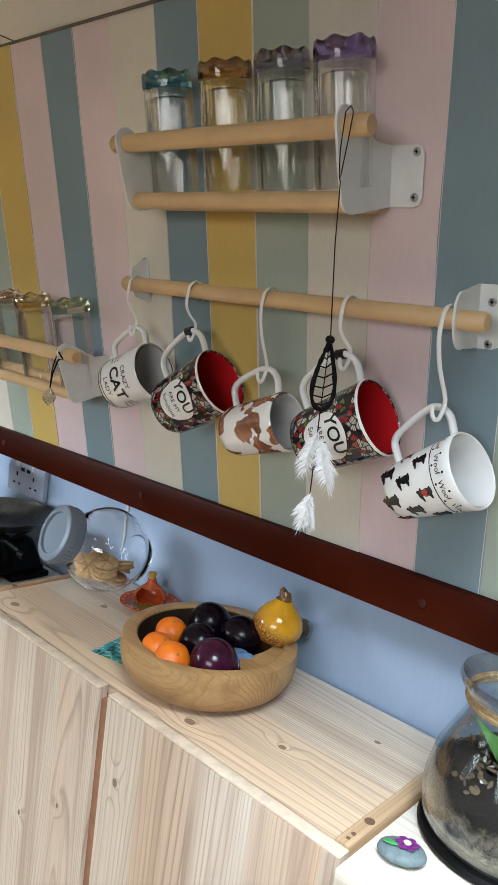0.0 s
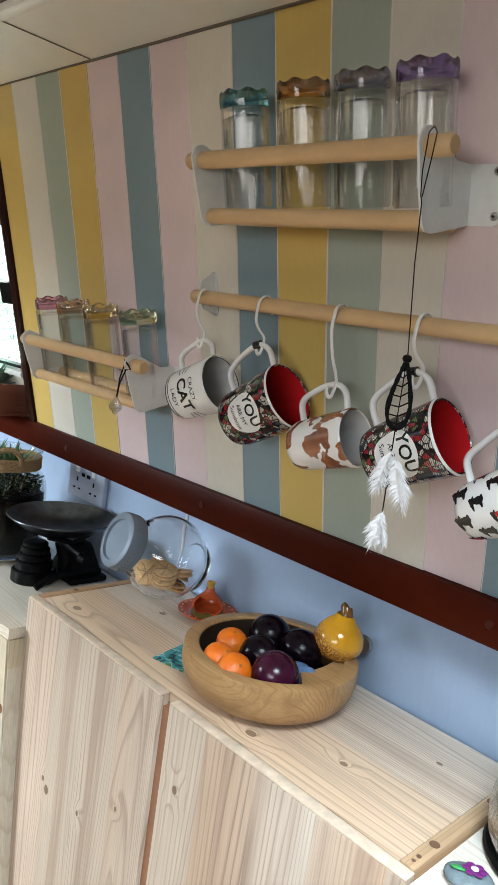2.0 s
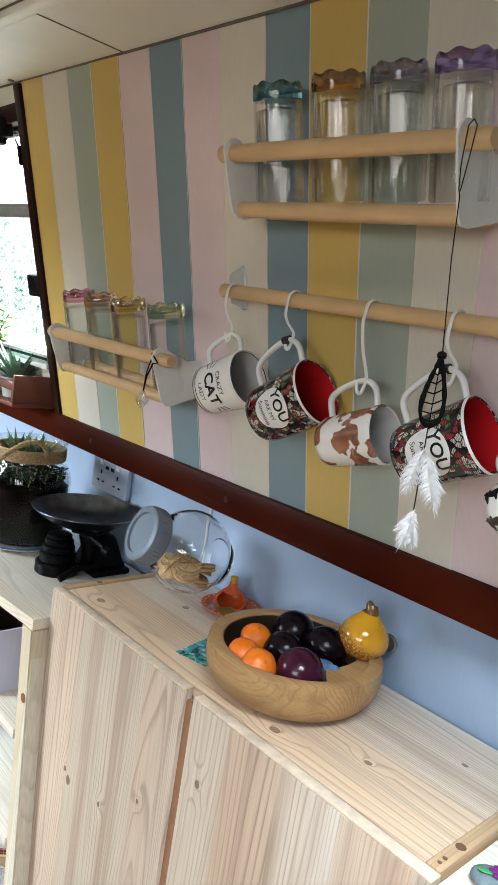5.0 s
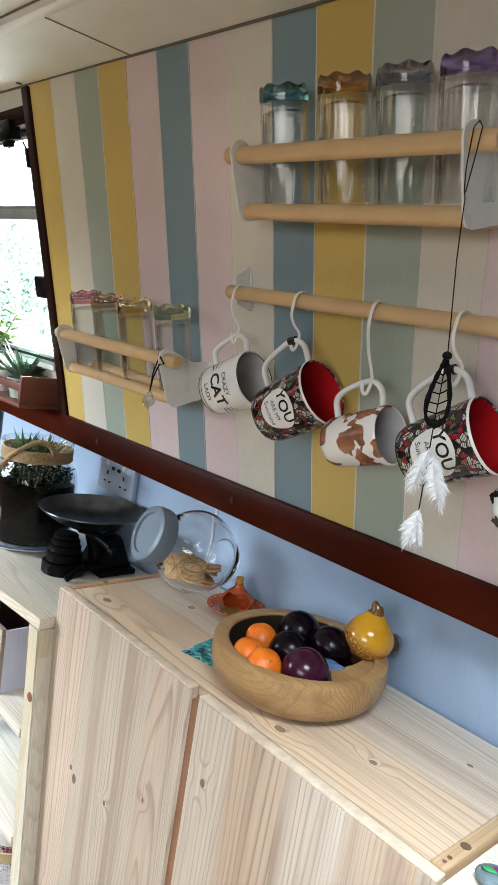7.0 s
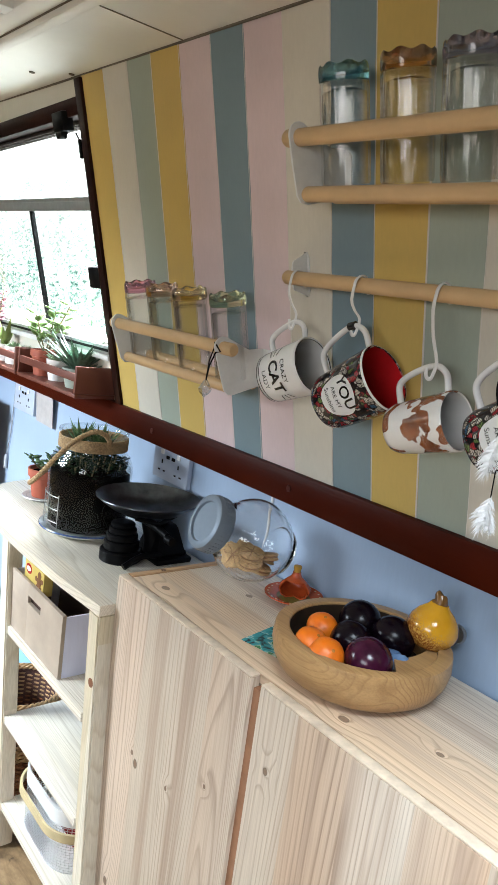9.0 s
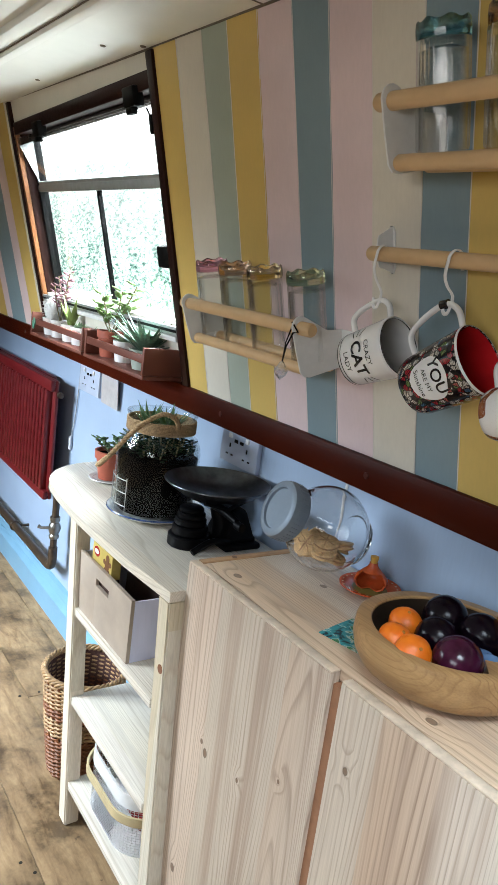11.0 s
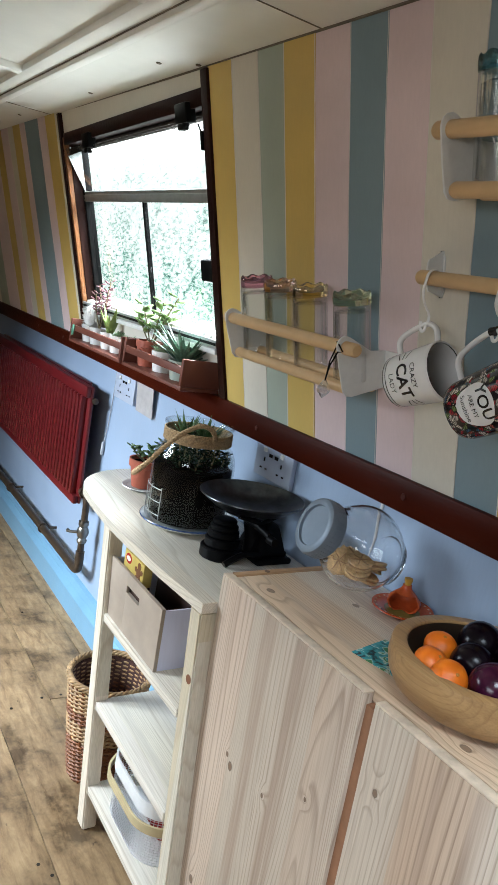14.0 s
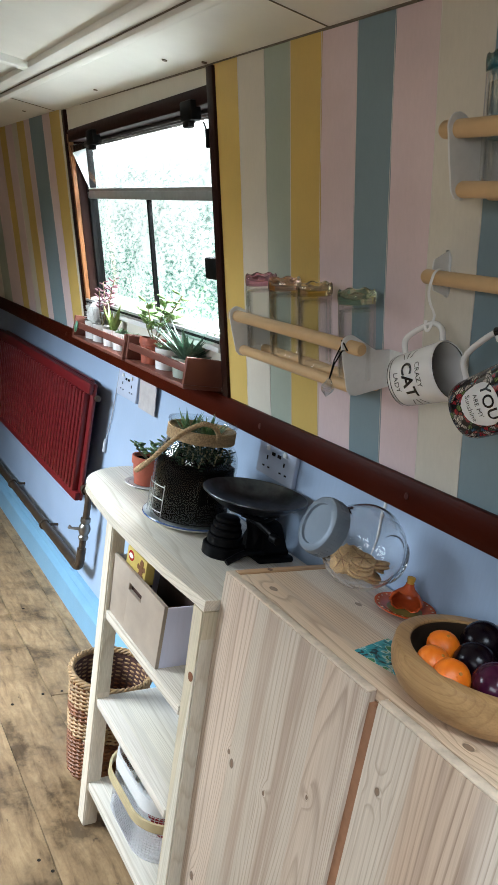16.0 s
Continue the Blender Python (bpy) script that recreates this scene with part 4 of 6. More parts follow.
# white tapered mug with small black and red motifs
t, L, ra = mug("white tapered mug with small black and red motifs", (0.3160, 0.1529, 1.1696), (0.4055, 0.1439, 1.2170), 0.0308, 0.0436, CERAMIC, CERAMIC, CERAMIC, hr=0.036)
rnd = random.Random(5)
k = 0
for zi, zz in enumerate((0.12, 0.36, 0.60)):
    for ai in range(5):
        a = PI - 1.7 + ai * 1.0 + (0.5 if zi % 2 else 0) + rnd.uniform(-0.07, 0.07)
        red = (zi + 2 * ai) % 5 == 1
        g = 1.30 + 0.3 * rnd.random()
        z = L * zz
        patch_on(t, 0.0030 * g, 0.0072 * g, z, ra, a, BLACK_INK, "motif", 0.0004, 0.18)
        patch_on(t, 0.0048 * g, 0.0028 * g, z + 0.0065, ra, a + 0.03, BLACK_INK, "motif", 0.00045, 0.2)
        patch_on(t, 0.0052 * g, 0.0026 * g, z - 0.0058, ra, a + 0.05, BLACK_INK, "motif", 0.00045, 0.25)
        if red:
            patch_on(t, 0.0042, 0.0040, z, ra, a + 0.02, RED_INK, "red_motif", 0.0007, 0.15)
for a in (PI - 1.0, PI - 0.3, PI + 0.4, PI + 1.1):
    text_on(t, "Woof", 0.0095, L * 0.84, ra, a, BLACK_INK)
for a in range(12):
    patch_on(t, 0.0014, 0.0014, L * (0.90 if a % 2 else 0.78), ra, PI - 1.3 + a * 0.25, BLACK_INK, "dot")
part("rim_line", lathe([(ra(L * 0.745) + 0.0003, L * 0.745 - 0.0004), (ra(L * 0.75) + 0.0003, L * 0.75 + 0.0003)], 48), BLACK_INK, t)


# white ribbon hooks over the rail
def hook(x, xb, zb, k):
    f = (x + 0.205) / 0.607
    rz, ry = 1.384 - 0.013 * f, 0.1265 + 0.003 * f
    pts = [(x + 0.001, ry + 0.0146, rz - 0.010)] + [(x, ry + 0.0146 * math.cos(radians(a)), rz + 0.0146 * math.sin(radians(a))) for a in range(0, 181, 22)]
    pts += [(x - 0.001, ry - 0.0150, rz - 0.02), (x + (xb - x) * 0.4, ry - 0.006, (rz + zb) / 2), (xb + 0.005, ry + 0.004, zb + 0.022), (xb + 0.004, ry + 0.002, zb + 0.004)]
    pts += [(xb + 0.001, ry + 0.002, zb - 0.001), (xb - 0.003, ry + 0.002, zb - 0.001), (xb - 0.0065, ry + 0.002, zb + 0.004), (xb - 0.0075, ry + 0.002, zb + 0.013)]
    bm = tube(curve(pts, 3), 0.0027, 10, flat=0.45)
    ob = new("mug_hook", mesh_of("mug_hook", bm, WHITE_PLASTIC, 60))
    tagged(ob, "white plastic S-shaped hook over the beech rail", "hook", "hooks on the rail")


for k, (x, xb, zb) in enumerate(((-0.170, -0.173, 1.309), (-0.036, -0.039, 1.313), (0.105, 0.104, 1.272), (0.230, 0.231, 1.304), (0.358, 0.361, 1.265))):
    hook(x, xb, zb, k)

# ---- hanging feather charm ----
charm = thing("feather_charm", "black hanging teardrop charm with white feathers on a thin cord", "wall charm")
CX, CY = 0.2865, 0.020
CORD = plain("black_cord", (0.006, 0.006, 0.006), 0.9, scale=200, spec=0.1)
bm = tube([(0.272, CY, 1.5655 - 0.002), (0.2675, CY - 0.001, 1.558), (0.268, CY - 0.002, 1.52), (0.270, CY - 0.001, 1.497), (0.272, CY, 1.49), (0.276, CY, 1.43), (CX, CY, 1.338)], 0.0006, 6)
tube([(0.272, CY, 1.5655 - 0.002), (0.277, CY - 0.001, 1.557), (0.276, CY - 0.002, 1.53), (0.272, CY - 0.001, 1.495)], 0.0006, 6, bm)
part("cord", bm, CORD, charm)
part("bead", lathe([(0, -0.005), (0.004, -0.003), (0.0052, 0), (0.004, 0.003), (0, 0.005)], 14, m=Matrix.Translation((CX, CY, 1.334))), BLACK_PLASTIC, charm, "shiny black bead")
pts = []
ANG = radians(62)
for i in range(40):
    a = 2 * PI * i / 40
    w = 0.0180 * math.sin(a) * (0.62 - 0.38 * math.cos(a))
    z = 1.296 + 0.034 * math.cos(a)
    pts.append((CX + w * math.cos(ANG), CY + w * math.sin(ANG), z))
bm = tube(pts, [0.0016 + 0.0014 * random.random() for _ in pts], 8, closed=True)
part("ring", bm, CORD, charm, "fuzzy black bound ring", 60)
bm = bmesh.new()
for i in range(1, 20, 2):
    tube([pts[i], ((Vector(pts[i]) + Vector(pts[39 - i])) / 2 + Vector((0, 0, -0.004)))], 0.0008, 5, bm)
    tube([pts[39 - i], ((Vector(pts[i]) + Vector(pts[39 - i])) / 2 + Vector((0, 0, -0.004)))], 0.0008, 5, bm)
tube([pts[0], (CX, CY, 1.265)], 0.0006, 5, bm)
part("web", bm, CORD, charm)
part("string", tube([(CX, CY, 1.262), (CX + 0.001, CY, 1.22), (CX + 0.002, CY, 1.165)], 0.0007, 5), CORD, charm)
FEATHER = plain("white_feather", (0.82, 0.82, 0.82), 0.8, scale=200)


def feather(x, z, dx, dz, wide, seed):
    rnd = random.Random(seed)
    bm = tube([(x, CY, z), (x + dx * 0.5, CY - 0.002, z + dz * 0.5), (x + dx, CY, z + dz)], 0.0005, 5)
    for i in range(70):
        k = 0.06 + 0.94 * i / 70
        p = Vector((x + dx * k, CY - 0.004 * math.sin(k * 3), z + dz * k))
        w = wide * math.sin(PI * min(1, k * 0.85 + 0.12)) * rnd.uniform(0.7, 1.15)
        for s in (-1, 1):
            tip = p + Vector((s * w * rnd.uniform(0.75, 1.0) + dx * 0.2, rnd.uniform(-0.006, 0.006), dz * 0.16 - rnd.uniform(0, 0.008)))
            mid = (p + tip) / 2 + Vector((0, rnd.uniform(-0.002, 0.002), 0.002))
            t1 = Vector((0, 0.0, 0.0011))
            a, b2, c, d2, e = [bm.verts.new(q) for q in (p + t1, p - t1, mid - t1, mid + t1, tip)]
            bm.faces.new([a, b2, c, d2])
            bm.faces.new([d2, c, e])
    part("feather", bm, FEATHER, charm, "fluffy white feather", None)


feather(CX + 0.002, 1.240, -0.012, -0.048, 0.014, 1)
feather(CX + 0.006, 1.232, 0.018, -0.048, 0.017, 2)
feather(CX + 0.003, 1.174, -0.006, -0.038, 0.013, 3)
feather(CX + 0.003, 1.160, 0.006, -0.022, 0.008, 4)

# small cord and crystal on the other rack
drop = thing("crystal_charm", "clear crystal drop on a black cord hung from the rack", "wall charm")
RX = -0.320
bm = tube([(RX - 0.012, 0.112, 1.262), (RX - 0.004, 0.094, 1.266), (RX + 0.004, 0.093, 1.262), (RX + 0.016, 0.094, 1.252), (RX + 0.004, 0.093, 1.25), (RX - 0.01, 0.093, 1.225), (RX - 0.016, 0.094, 1.200)], 0.0014, 6)
tube([(RX + 0.0, 0.093, 1.262), (RX - 0.012, 0.093, 1.232), (RX - 0.016, 0.094, 1.200)], 0.0012, 6, bm)
part("cord", bm, CORD, drop)
bm = lathe([(0, 0), (0.004, -0.004), (0.012, -0.018), (0.010, -0.024), (0, -0.034)], 6, m=Matrix.Translation((RX - 0.016, 0.094, 1.202)))
part("crystal", bm, CRYSTAL, drop, smooth=None)

# ---- on the cabinet ----
H1 = H - 0.001
BX, BY = 0.060, 0.142
BOWL_W = pine("turned_bowl_wood", 0, (0.50, 0.315, 0.145), (0.41, 0.235, 0.10), (0.20, 0.10, 0.04), stave=0.5, rough=0.38, lines=0.6)
bowl = thing("fruit_bowl", "turned golden pine bowl holding fruit on the cabinet", "bowl", m=Matrix.Translation((BX, BY, H1 + 0.002)))
prof = [(0.0, 0.0), (0.085, 0.0), (0.100, 0.004), (0.116, 0.015), (0.125, 0.030), (0.1285, 0.045), (0.1275, 0.062), (0.1265, 0.066), (0.124, 0.0675), (0.108, 0.0675), (0.106, 0.066), (0.107, 0.05), (0.106, 0.028), (0.098, 0.014), (0.07, 0.009), (0.0, 0.008)]
part("body", lathe(prof, 72), BOWL_W, bowl, smooth=35)
# Thin inner skin, much darker than the turned wood outside
prof = [(0.1055, 0.064), (0.1064, 0.05), (0.1054, 0.0285), (0.0975, 0.0146), (0.07, 0.0096), (0.0, 0.0086)]
part("inside", lathe(prof, 72), plain("dark_bowl_inside", (0.035, 0.022, 0.014), 0.4, scale=30), bowl, "dark inside surface")

bm = slab([(0.1062 * math.cos(radians(a)), 0.1062 * math.sin(radians(a)), 0.026) for a in range(-22, 92, 6)] + [(0.035 + 0.066 * math.cos(radians(a)) * 0.55, 0.030 + 0.066 * math.sin(radians(a))) + (0.026,) for a in range(74, -46, -12)], (0, 0, 0.0345))
part("ledge", bm, BOWL_W, bowl, "flat wooden ledge across one side", 30)


def orange_skin():
    m, n, l, b = material("mandarin_peel", 0.38)
    vec = mapped(n, l)
    dots = n.new("ShaderNodeTexVoronoi")
    dots.inputs["Scale"].default_value = 520
    l.new(vec, dots.inputs["Vector"])
    l.new(ramp(n, l, noise_node(n, l, vec, 30, 3), [(0.3, (0.70, 0.135, 0.005)), (0.7, (0.82, 0.20, 0.008))]), b.inputs["Base Color"])
    b.inputs["Subsurface Weight"].default_value = 0.1
    b.inputs["Subsurface Radius"].default_value = (0.006, 0.003, 0.001)
    bump(n, l, b, dots.outputs["Distance"], 0.35, 0.0008)
    return m


PEEL = orange_skin()
PLUM = plain("dark_plum_skin", (0.0045, 0.0016, 0.0045), 0.25, scale=45, vary=0.6, bumps=0.03, spec=0.22)
PLUM_RED = plain("purple_plum_skin", (0.045, 0.006, 0.022), 0.20, scale=45, vary=0.45, bumps=0.03, spec=0.35)
for i, (x, y, z, r) in enumerate(((0.037, 0.062, 0.886, 0.0243), (0.002, 0.118, 0.884, 0.0240), (0.076, 0.054, 0.888, 0.0252))):
    t = thing("mandarin", "small bright orange mandarin in the bowl", "fruit", "mandarins in the bowl", pose(x, y, z, 20 * i, 35 - 30 * i, 50 * i))
    part("peel", blob(r, i, 0.03, (1, 1, 0.86)), PEEL, t, smooth=80)
    part("stalk_scar", lathe([(0, 0.0012), (0.0022, 0.0008), (0.0026, -0.001)], 8, m=Matrix.Translation((0, 0, r * 0.855))), plain("green_stalk", (0.42, 0.17, 0.03), 0.7), t)
for i, (x, y, z, r, mt) in enumerate(((0.112, 0.098, 0.888, 0.0335, PLUM_RED), (0.022, 0.178, 0.890, 0.034, PLUM), (0.082, 0.182, 0.890, 0.034, PLUM), (0.052, 0.128, 0.882, 0.031, PLUM))):
    t = thing("plum", "glossy purple plum in the bowl" if mt is PLUM_RED else "nearly black glossy plum in the bowl", "fruit", "plums in the bowl", pose(x, y, z, 30 * i, 40, 70 * i))
    part("skin", blob(r, 10 + i, 0.025, (1, 1, 0.95)), mt, t, smooth=80)
bm = blob(0.0185, 30, 0.45, (1.2, 0.8, 0.5), 3)
bag = thing("plastic_wrap", "crumpled pale blue plastic wrap beside the plums", "plastic bag", m=pose(0.121, 0.143, 0.884, 20, 10, 40))
part("wrap", bm, plain("pale_blue_film", (0.12, 0.22, 0.40), 0.15, scale=80, vary=0.3, bumps=0.6), bag, smooth=20)

# ceramic gourd on the rim
m, n, l, b = material("amber_speckled_glaze", 0.10)
vec = mapped(n, l)
sepn = n.new("ShaderNodeSeparateXYZ")
l.new(vec, sepn.inputs[0])
f = noise_node(n, l, vec, 420, 3, 0.6)
low = arith(n, l, 'ADD', arith(n, l, 'MULTIPLY', arith(n, l, 'ADD', sepn.outputs[2], arith(n, l, 'MULTIPLY', sepn.outputs[0], 0.45)), -12.0), arith(n, l, 'ADD', f, 0.52))
mask = ramp(n, l, low, [(0.52, (0, 0, 0)), (0.60, (1, 1, 1))])
l.new(mix(n, l, mask, ramp(n, l, noise_node(n, l, vec, 30, 2), [(0.3, (0.55, 0.25, 0.012)), (0.7, (0.66, 0.34, 0.02))]), ramp(n, l, f, [(0.45, (0.20, 0.055, 0.01)), (0.62, (0.55, 0.30, 0.06))])), b.inputs["Base Color"])
gourd = thing("ceramic_gourd", "glossy amber ceramic gourd with speckled flank, on the bowl rim", "ornament", m=pose(0.115, 0.219, 0.8875, -6, 4, 0))
part("body", lathe([(0, 0), (0.016, 0.0), (0.028, 0.006), (0.0365, 0.020), (0.0375, 0.030), (0.034, 0.042), (0.026, 0.053), (0.016, 0.062), (0.0125, 0.067), (0.0, 0.068)], 40), m, gourd, smooth=60)
part("stem", tube(curve([(0, 0, 0.064), (0.001, 0, 0.070), (-0.003, 0.001, 0.078), (-0.002, 0.002, 0.081)], 4), [0.0135, 0.0125, 0.011, 0.010, 0.0095, 0.009, 0.009, 0.0085, 0.0085, 0.008, 0.007, 0.006, 0.003], 14), plain("brown_glaze", (0.16, 0.075, 0.02), 0.15, scale=40), gourd, "brown glazed stem", 60)
knob = thing("round_medallion", "small round silver disc on the blue wall", "ornament", m=pose(0.117, 0.3045, 0.894, 90, 0, 0))
part("stem", lathe([(0.005, 0.0), (0.005, 0.010), (0.0, 0.010)], 16), STEEL, knob)
part("face", lathe([(0, 0.009), (0.013, 0.010), (0.015, 0.014), (0.013, 0.018), (0.006, 0.0175), (0.0, 0.019)], 24), STEEL, knob)

# little open pot on its saucer
TER = plain("orange_red_glaze", (0.46, 0.075, 0.018), 0.16, scale=50, vary=0.25, bumps=0.04)
tx, ty = -0.196, 0.247
pot = thing("salt_pot", "small orange glazed open pot on a patterned saucer", "pot", m=Matrix.Translation((tx, ty, H1)) @ Matrix.Diagonal((1.08, 1.08, 0.72, 1)))
sauc = part("saucer", lathe([(0, 0), (0.026, 0), (0.030, 0.002), (0.044, 0.008), (0.050, 0.0125), (0.050, 0.0145), (0.047, 0.0145), (0.041, 0.0105), (0.029, 0.005), (0, 0.0045)], 48), TER, pot, smooth=50)
part("centre", lathe([(0.0, 0.0055), (0.028, 0.0055), (0.029, 0.0052)], 40), plain("olive_glaze", (0.16, 0.12, 0.03), 0.2, scale=60), sauc, "olive green centre")
bm = bmesh.new()
for i in range(22):
    a = 2 * PI * i / 22
    lathe([(0, 0.0010), (0.0018, 0.0006), (0.0020, 0)], 8, bm, Matrix.Translation((0.0445 * math.cos(a), 0.0445 * math.sin(a), 0.0130)))
tagged(part("rim_dots", bm, plain("cream_dots", (0.55, 0.35, 0.15), 0.3), sauc), kind="stuff")
bm = lathe([(0.0, 0.006), (0.016, 0.006), (0.025, 0.014), (0.028, 0.026), (0.025, 0.038), (0.017, 0.050), (0.0095, 0.060), (0.007, 0.068), (0.007, 0.072)], 40)
hole = Vector((0.66, -0.75, 0.0)).normalized()
dead = [f for f in bm.faces if (f.calc_center_median().normalized().dot((hole + Vector((0, 0, 0.9))).normalized()) > 0.72) and f.calc_center_median().z < 0.052]
bmesh.ops.delete(bm, geom=dead, context='FACES')
ext = bmesh.ops.solidify(bm, geom=bm.faces[:], thickness=0.0025)
part("body", bm, TER, pot, smooth=50)
part("knob", lathe([(0, 0.068), (0.0062, 0.068), (0.0056, 0.075), (0.0068, 0.082), (0.0066, 0.088), (0.0, 0.091)], 18), plain("mustard_glaze", (0.50, 0.26, 0.03), 0.15, scale=40), pot, "mustard yellow knob")

# printed card under the bowl
m, n, l, b = material("teal_printed_card", 0.4)
vec = mapped(n, l)
l.new(ramp(n, l, noise_node(n, l, vec, 55, 2, 0.5, 0.8), [(0.38, (0.008, 0.012, 0.018)), (0.43, (0.02, 0.24, 0.26)), (0.52, (0.06, 0.36, 0.38)), (0.57, (0.62, 0.68, 0.60)), (0.62, (0.05, 0.20, 0.07))]), b.inputs["Base Color"])
card = thing("greeting_card", "teal patterned card lying under the bowl", "card", m=pose(-0.102, 0.056, H1 + 0.0004, 0, 0, 12))
part("sheet", boxed(0, 0.12, 0, 0.085, 0, 0.0012), m, card, smooth=None)

# tilted biscuit jar
JC = Vector((-0.297, 0.2165, H1 + 0.0805))
jn = Vector((-0.15, -0.92, 0.36)).normalized()
jm = Matrix.Translation(JC) @ jn.to_track_quat('Z', 'Y').to_matrix().to_4x4()
jar = thing("biscuit_jar", "tilted clear glass jar with a silver lid, part full of biscuits", "jar", m=jm)
R = 0.0785
prof = [(0, -0.0735), (0.040, -0.0735), (0.047, -0.071), (0.0485, -0.066)] + [(R * math.cos(radians(a)), R * math.sin(radians(a))) for a in range(-54, 46, 7)]
prof += [(0.0520, 0.061), (0.0465, 0.067), (0.0465, 0.088), (0.0435, 0.088), (0.0435, 0.068), (0.0462, 0.0605)]
q = R - 0.0034
prof += [(q * math.cos(radians(a)), q * math.sin(radians(a))) for a in range(42, -57, -7)] + [(0.030, -0.063), (0, -0.0615)]


def scallop(a, i, r, z):
    k = max(0.0, 1 - (z / 0.062) ** 2)
    return r * (1 + 0.030 * k * abs(math.cos(4 * a)) - 0.015 * k), z


part("body", sealed(lathe(prof, 96, wave=scallop)), TUMBLER, jar, "scalloped clear glass body", 60).visible_shadow = False
LID = plain("silver_grey_lid", (0.21, 0.26, 0.32), 0.45, 0.25, scale=50, vary=0.08)
lid = part("lid", lathe([(0.0455, 0.082), (0.050, 0.080), (0.0525, 0.083), (0.0525, 0.106), (0.0505, 0.112), (0.046, 0.1145), (0.038, 0.1145), (0.0365, 0.110), (0.0, 0.109)], 56), LID, jar, "silver grey screw lid", 35)
bm = bmesh.new()
for i in range(40):
    a = 2 * PI * i / 40
    box(bm, 0.0522, 0.0533, -0.0012, 0.0012, 0.086, 0.103, m=Matrix.Rotation(a, 4, 'Z'))
tagged(part("lid_ribs", bm, LID, lid, smooth=None), kind="stuff")
BISC = plain("golden_biscuit", (0.52, 0.33, 0.15), 0.85, scale=160, vary=0.45, bumps=0.7)
BISC2 = plain("biscuit_filling", (0.30, 0.16, 0.07), 0.7, scale=120, vary=0.4)


def biscuit(x, y, z, rx, ry, rz, r=0.0235):
    t = thing("biscuit", "round golden sandwich biscuit in the jar", "biscuit", "biscuits in the jar", pose(x, y, z, rx, ry, rz))
    for z0 in (-0.0065, 0.0015):
        bm = lathe([(0, z0), (r - 0.002, z0), (r, z0 + 0.0015), (r, z0 + 0.0035), (r - 0.002, z0 + 0.005), (0, z0 + 0.005)], 28)
        w = part("wafer", bm, BISC, t, smooth=50)
    part("filling", lathe([(0, -0.0015), (r - 0.002, -0.0015), (r - 0.002, 0.0015), (0, 0.0015)], 24), BISC2, t)
    bm = bmesh.new()
    for k in range(3):
        box(bm, -r * 0.8, r * 0.8, -0.0008, 0.0008, 0.0064, 0.0072, m=Matrix.Rotation(k * PI / 3, 4, 'Z'))
    part("scoring", bm, BISC2, w, smooth=None)


for a in ((-0.020, -0.024, -0.036, 52, 0, 38), (0.022, -0.016, -0.034, 10, 12, 10), (0.021, -0.014, -0.019, 8, 10, 10), (-0.012, 0.004, -0.051, 12, 5, 70), (0.020, 0.010, -0.049, -12, 8, 0),
          (0.006, 0.030, -0.038, -25, 0, 20), (-0.026, 0.012, -0.034, 30, 20, 60), (0.020, 0.024, -0.028, -10, -12, 20)):
    biscuit(JC.x + a[0], JC.y + a[1], JC.z + a[2], *a[3:])


# ---- plants ----
def blade(bm, root, way, length, width, droop, thick=0.25):
    """A pointed fleshy leaf from root along way, bending down by droop."""
    root, way = Vector(root), Vector(way).normalized()
    side = way.cross(Vector((0, 0, 1)))
    side = side.normalized() if side.length > 0.05 else Vector((1, 0, 0))
    rings = []
    for i in range(6):
        k = i / 5
        p = root + way * length * k + Vector((0, 0, -droop * k * k))
        w = width * (1 - k ** 1.6) * (0.75 + 0.5 * math.sin(PI * min(1, k + 0.15)))
        upv = side.cross(way)
        rings.append([bm.verts.new(p + side * w * math.cos(a) + upv * w * thick * math.sin(a)) for a in (0, PI / 3, 2 * PI / 3, PI, 4.4, 5.0)] if i < 5 else [bm.verts.new(p)])
    for a, b in zip(rings, rings[1:]):
        for k in range(6):
            q = [a[k], a[(k + 1) % 6]] + ([b[(k + 1) % 6], b[k]] if len(b) > 1 else [b[0]])
            bm.faces.new(q)


def rosette(parent, centre, count, length, width, mat, seed, rise=0.5, droop=0.3):
    rnd = random.Random(seed)
    bm = bmesh.new()
    for i in range(count):
        a = i * 2.399 + rnd.uniform(-0.3, 0.3)
        up = rise + rnd.uniform(-0.25, 0.45) + 0.5 * i / count
        blade(bm, centre, (math.cos(a), math.sin(a), up), length * rnd.uniform(0.7, 1.1), width, length * droop * rnd.uniform(0.2, 1.0))
    return part("leaves", bm, mat, parent, smooth=60)


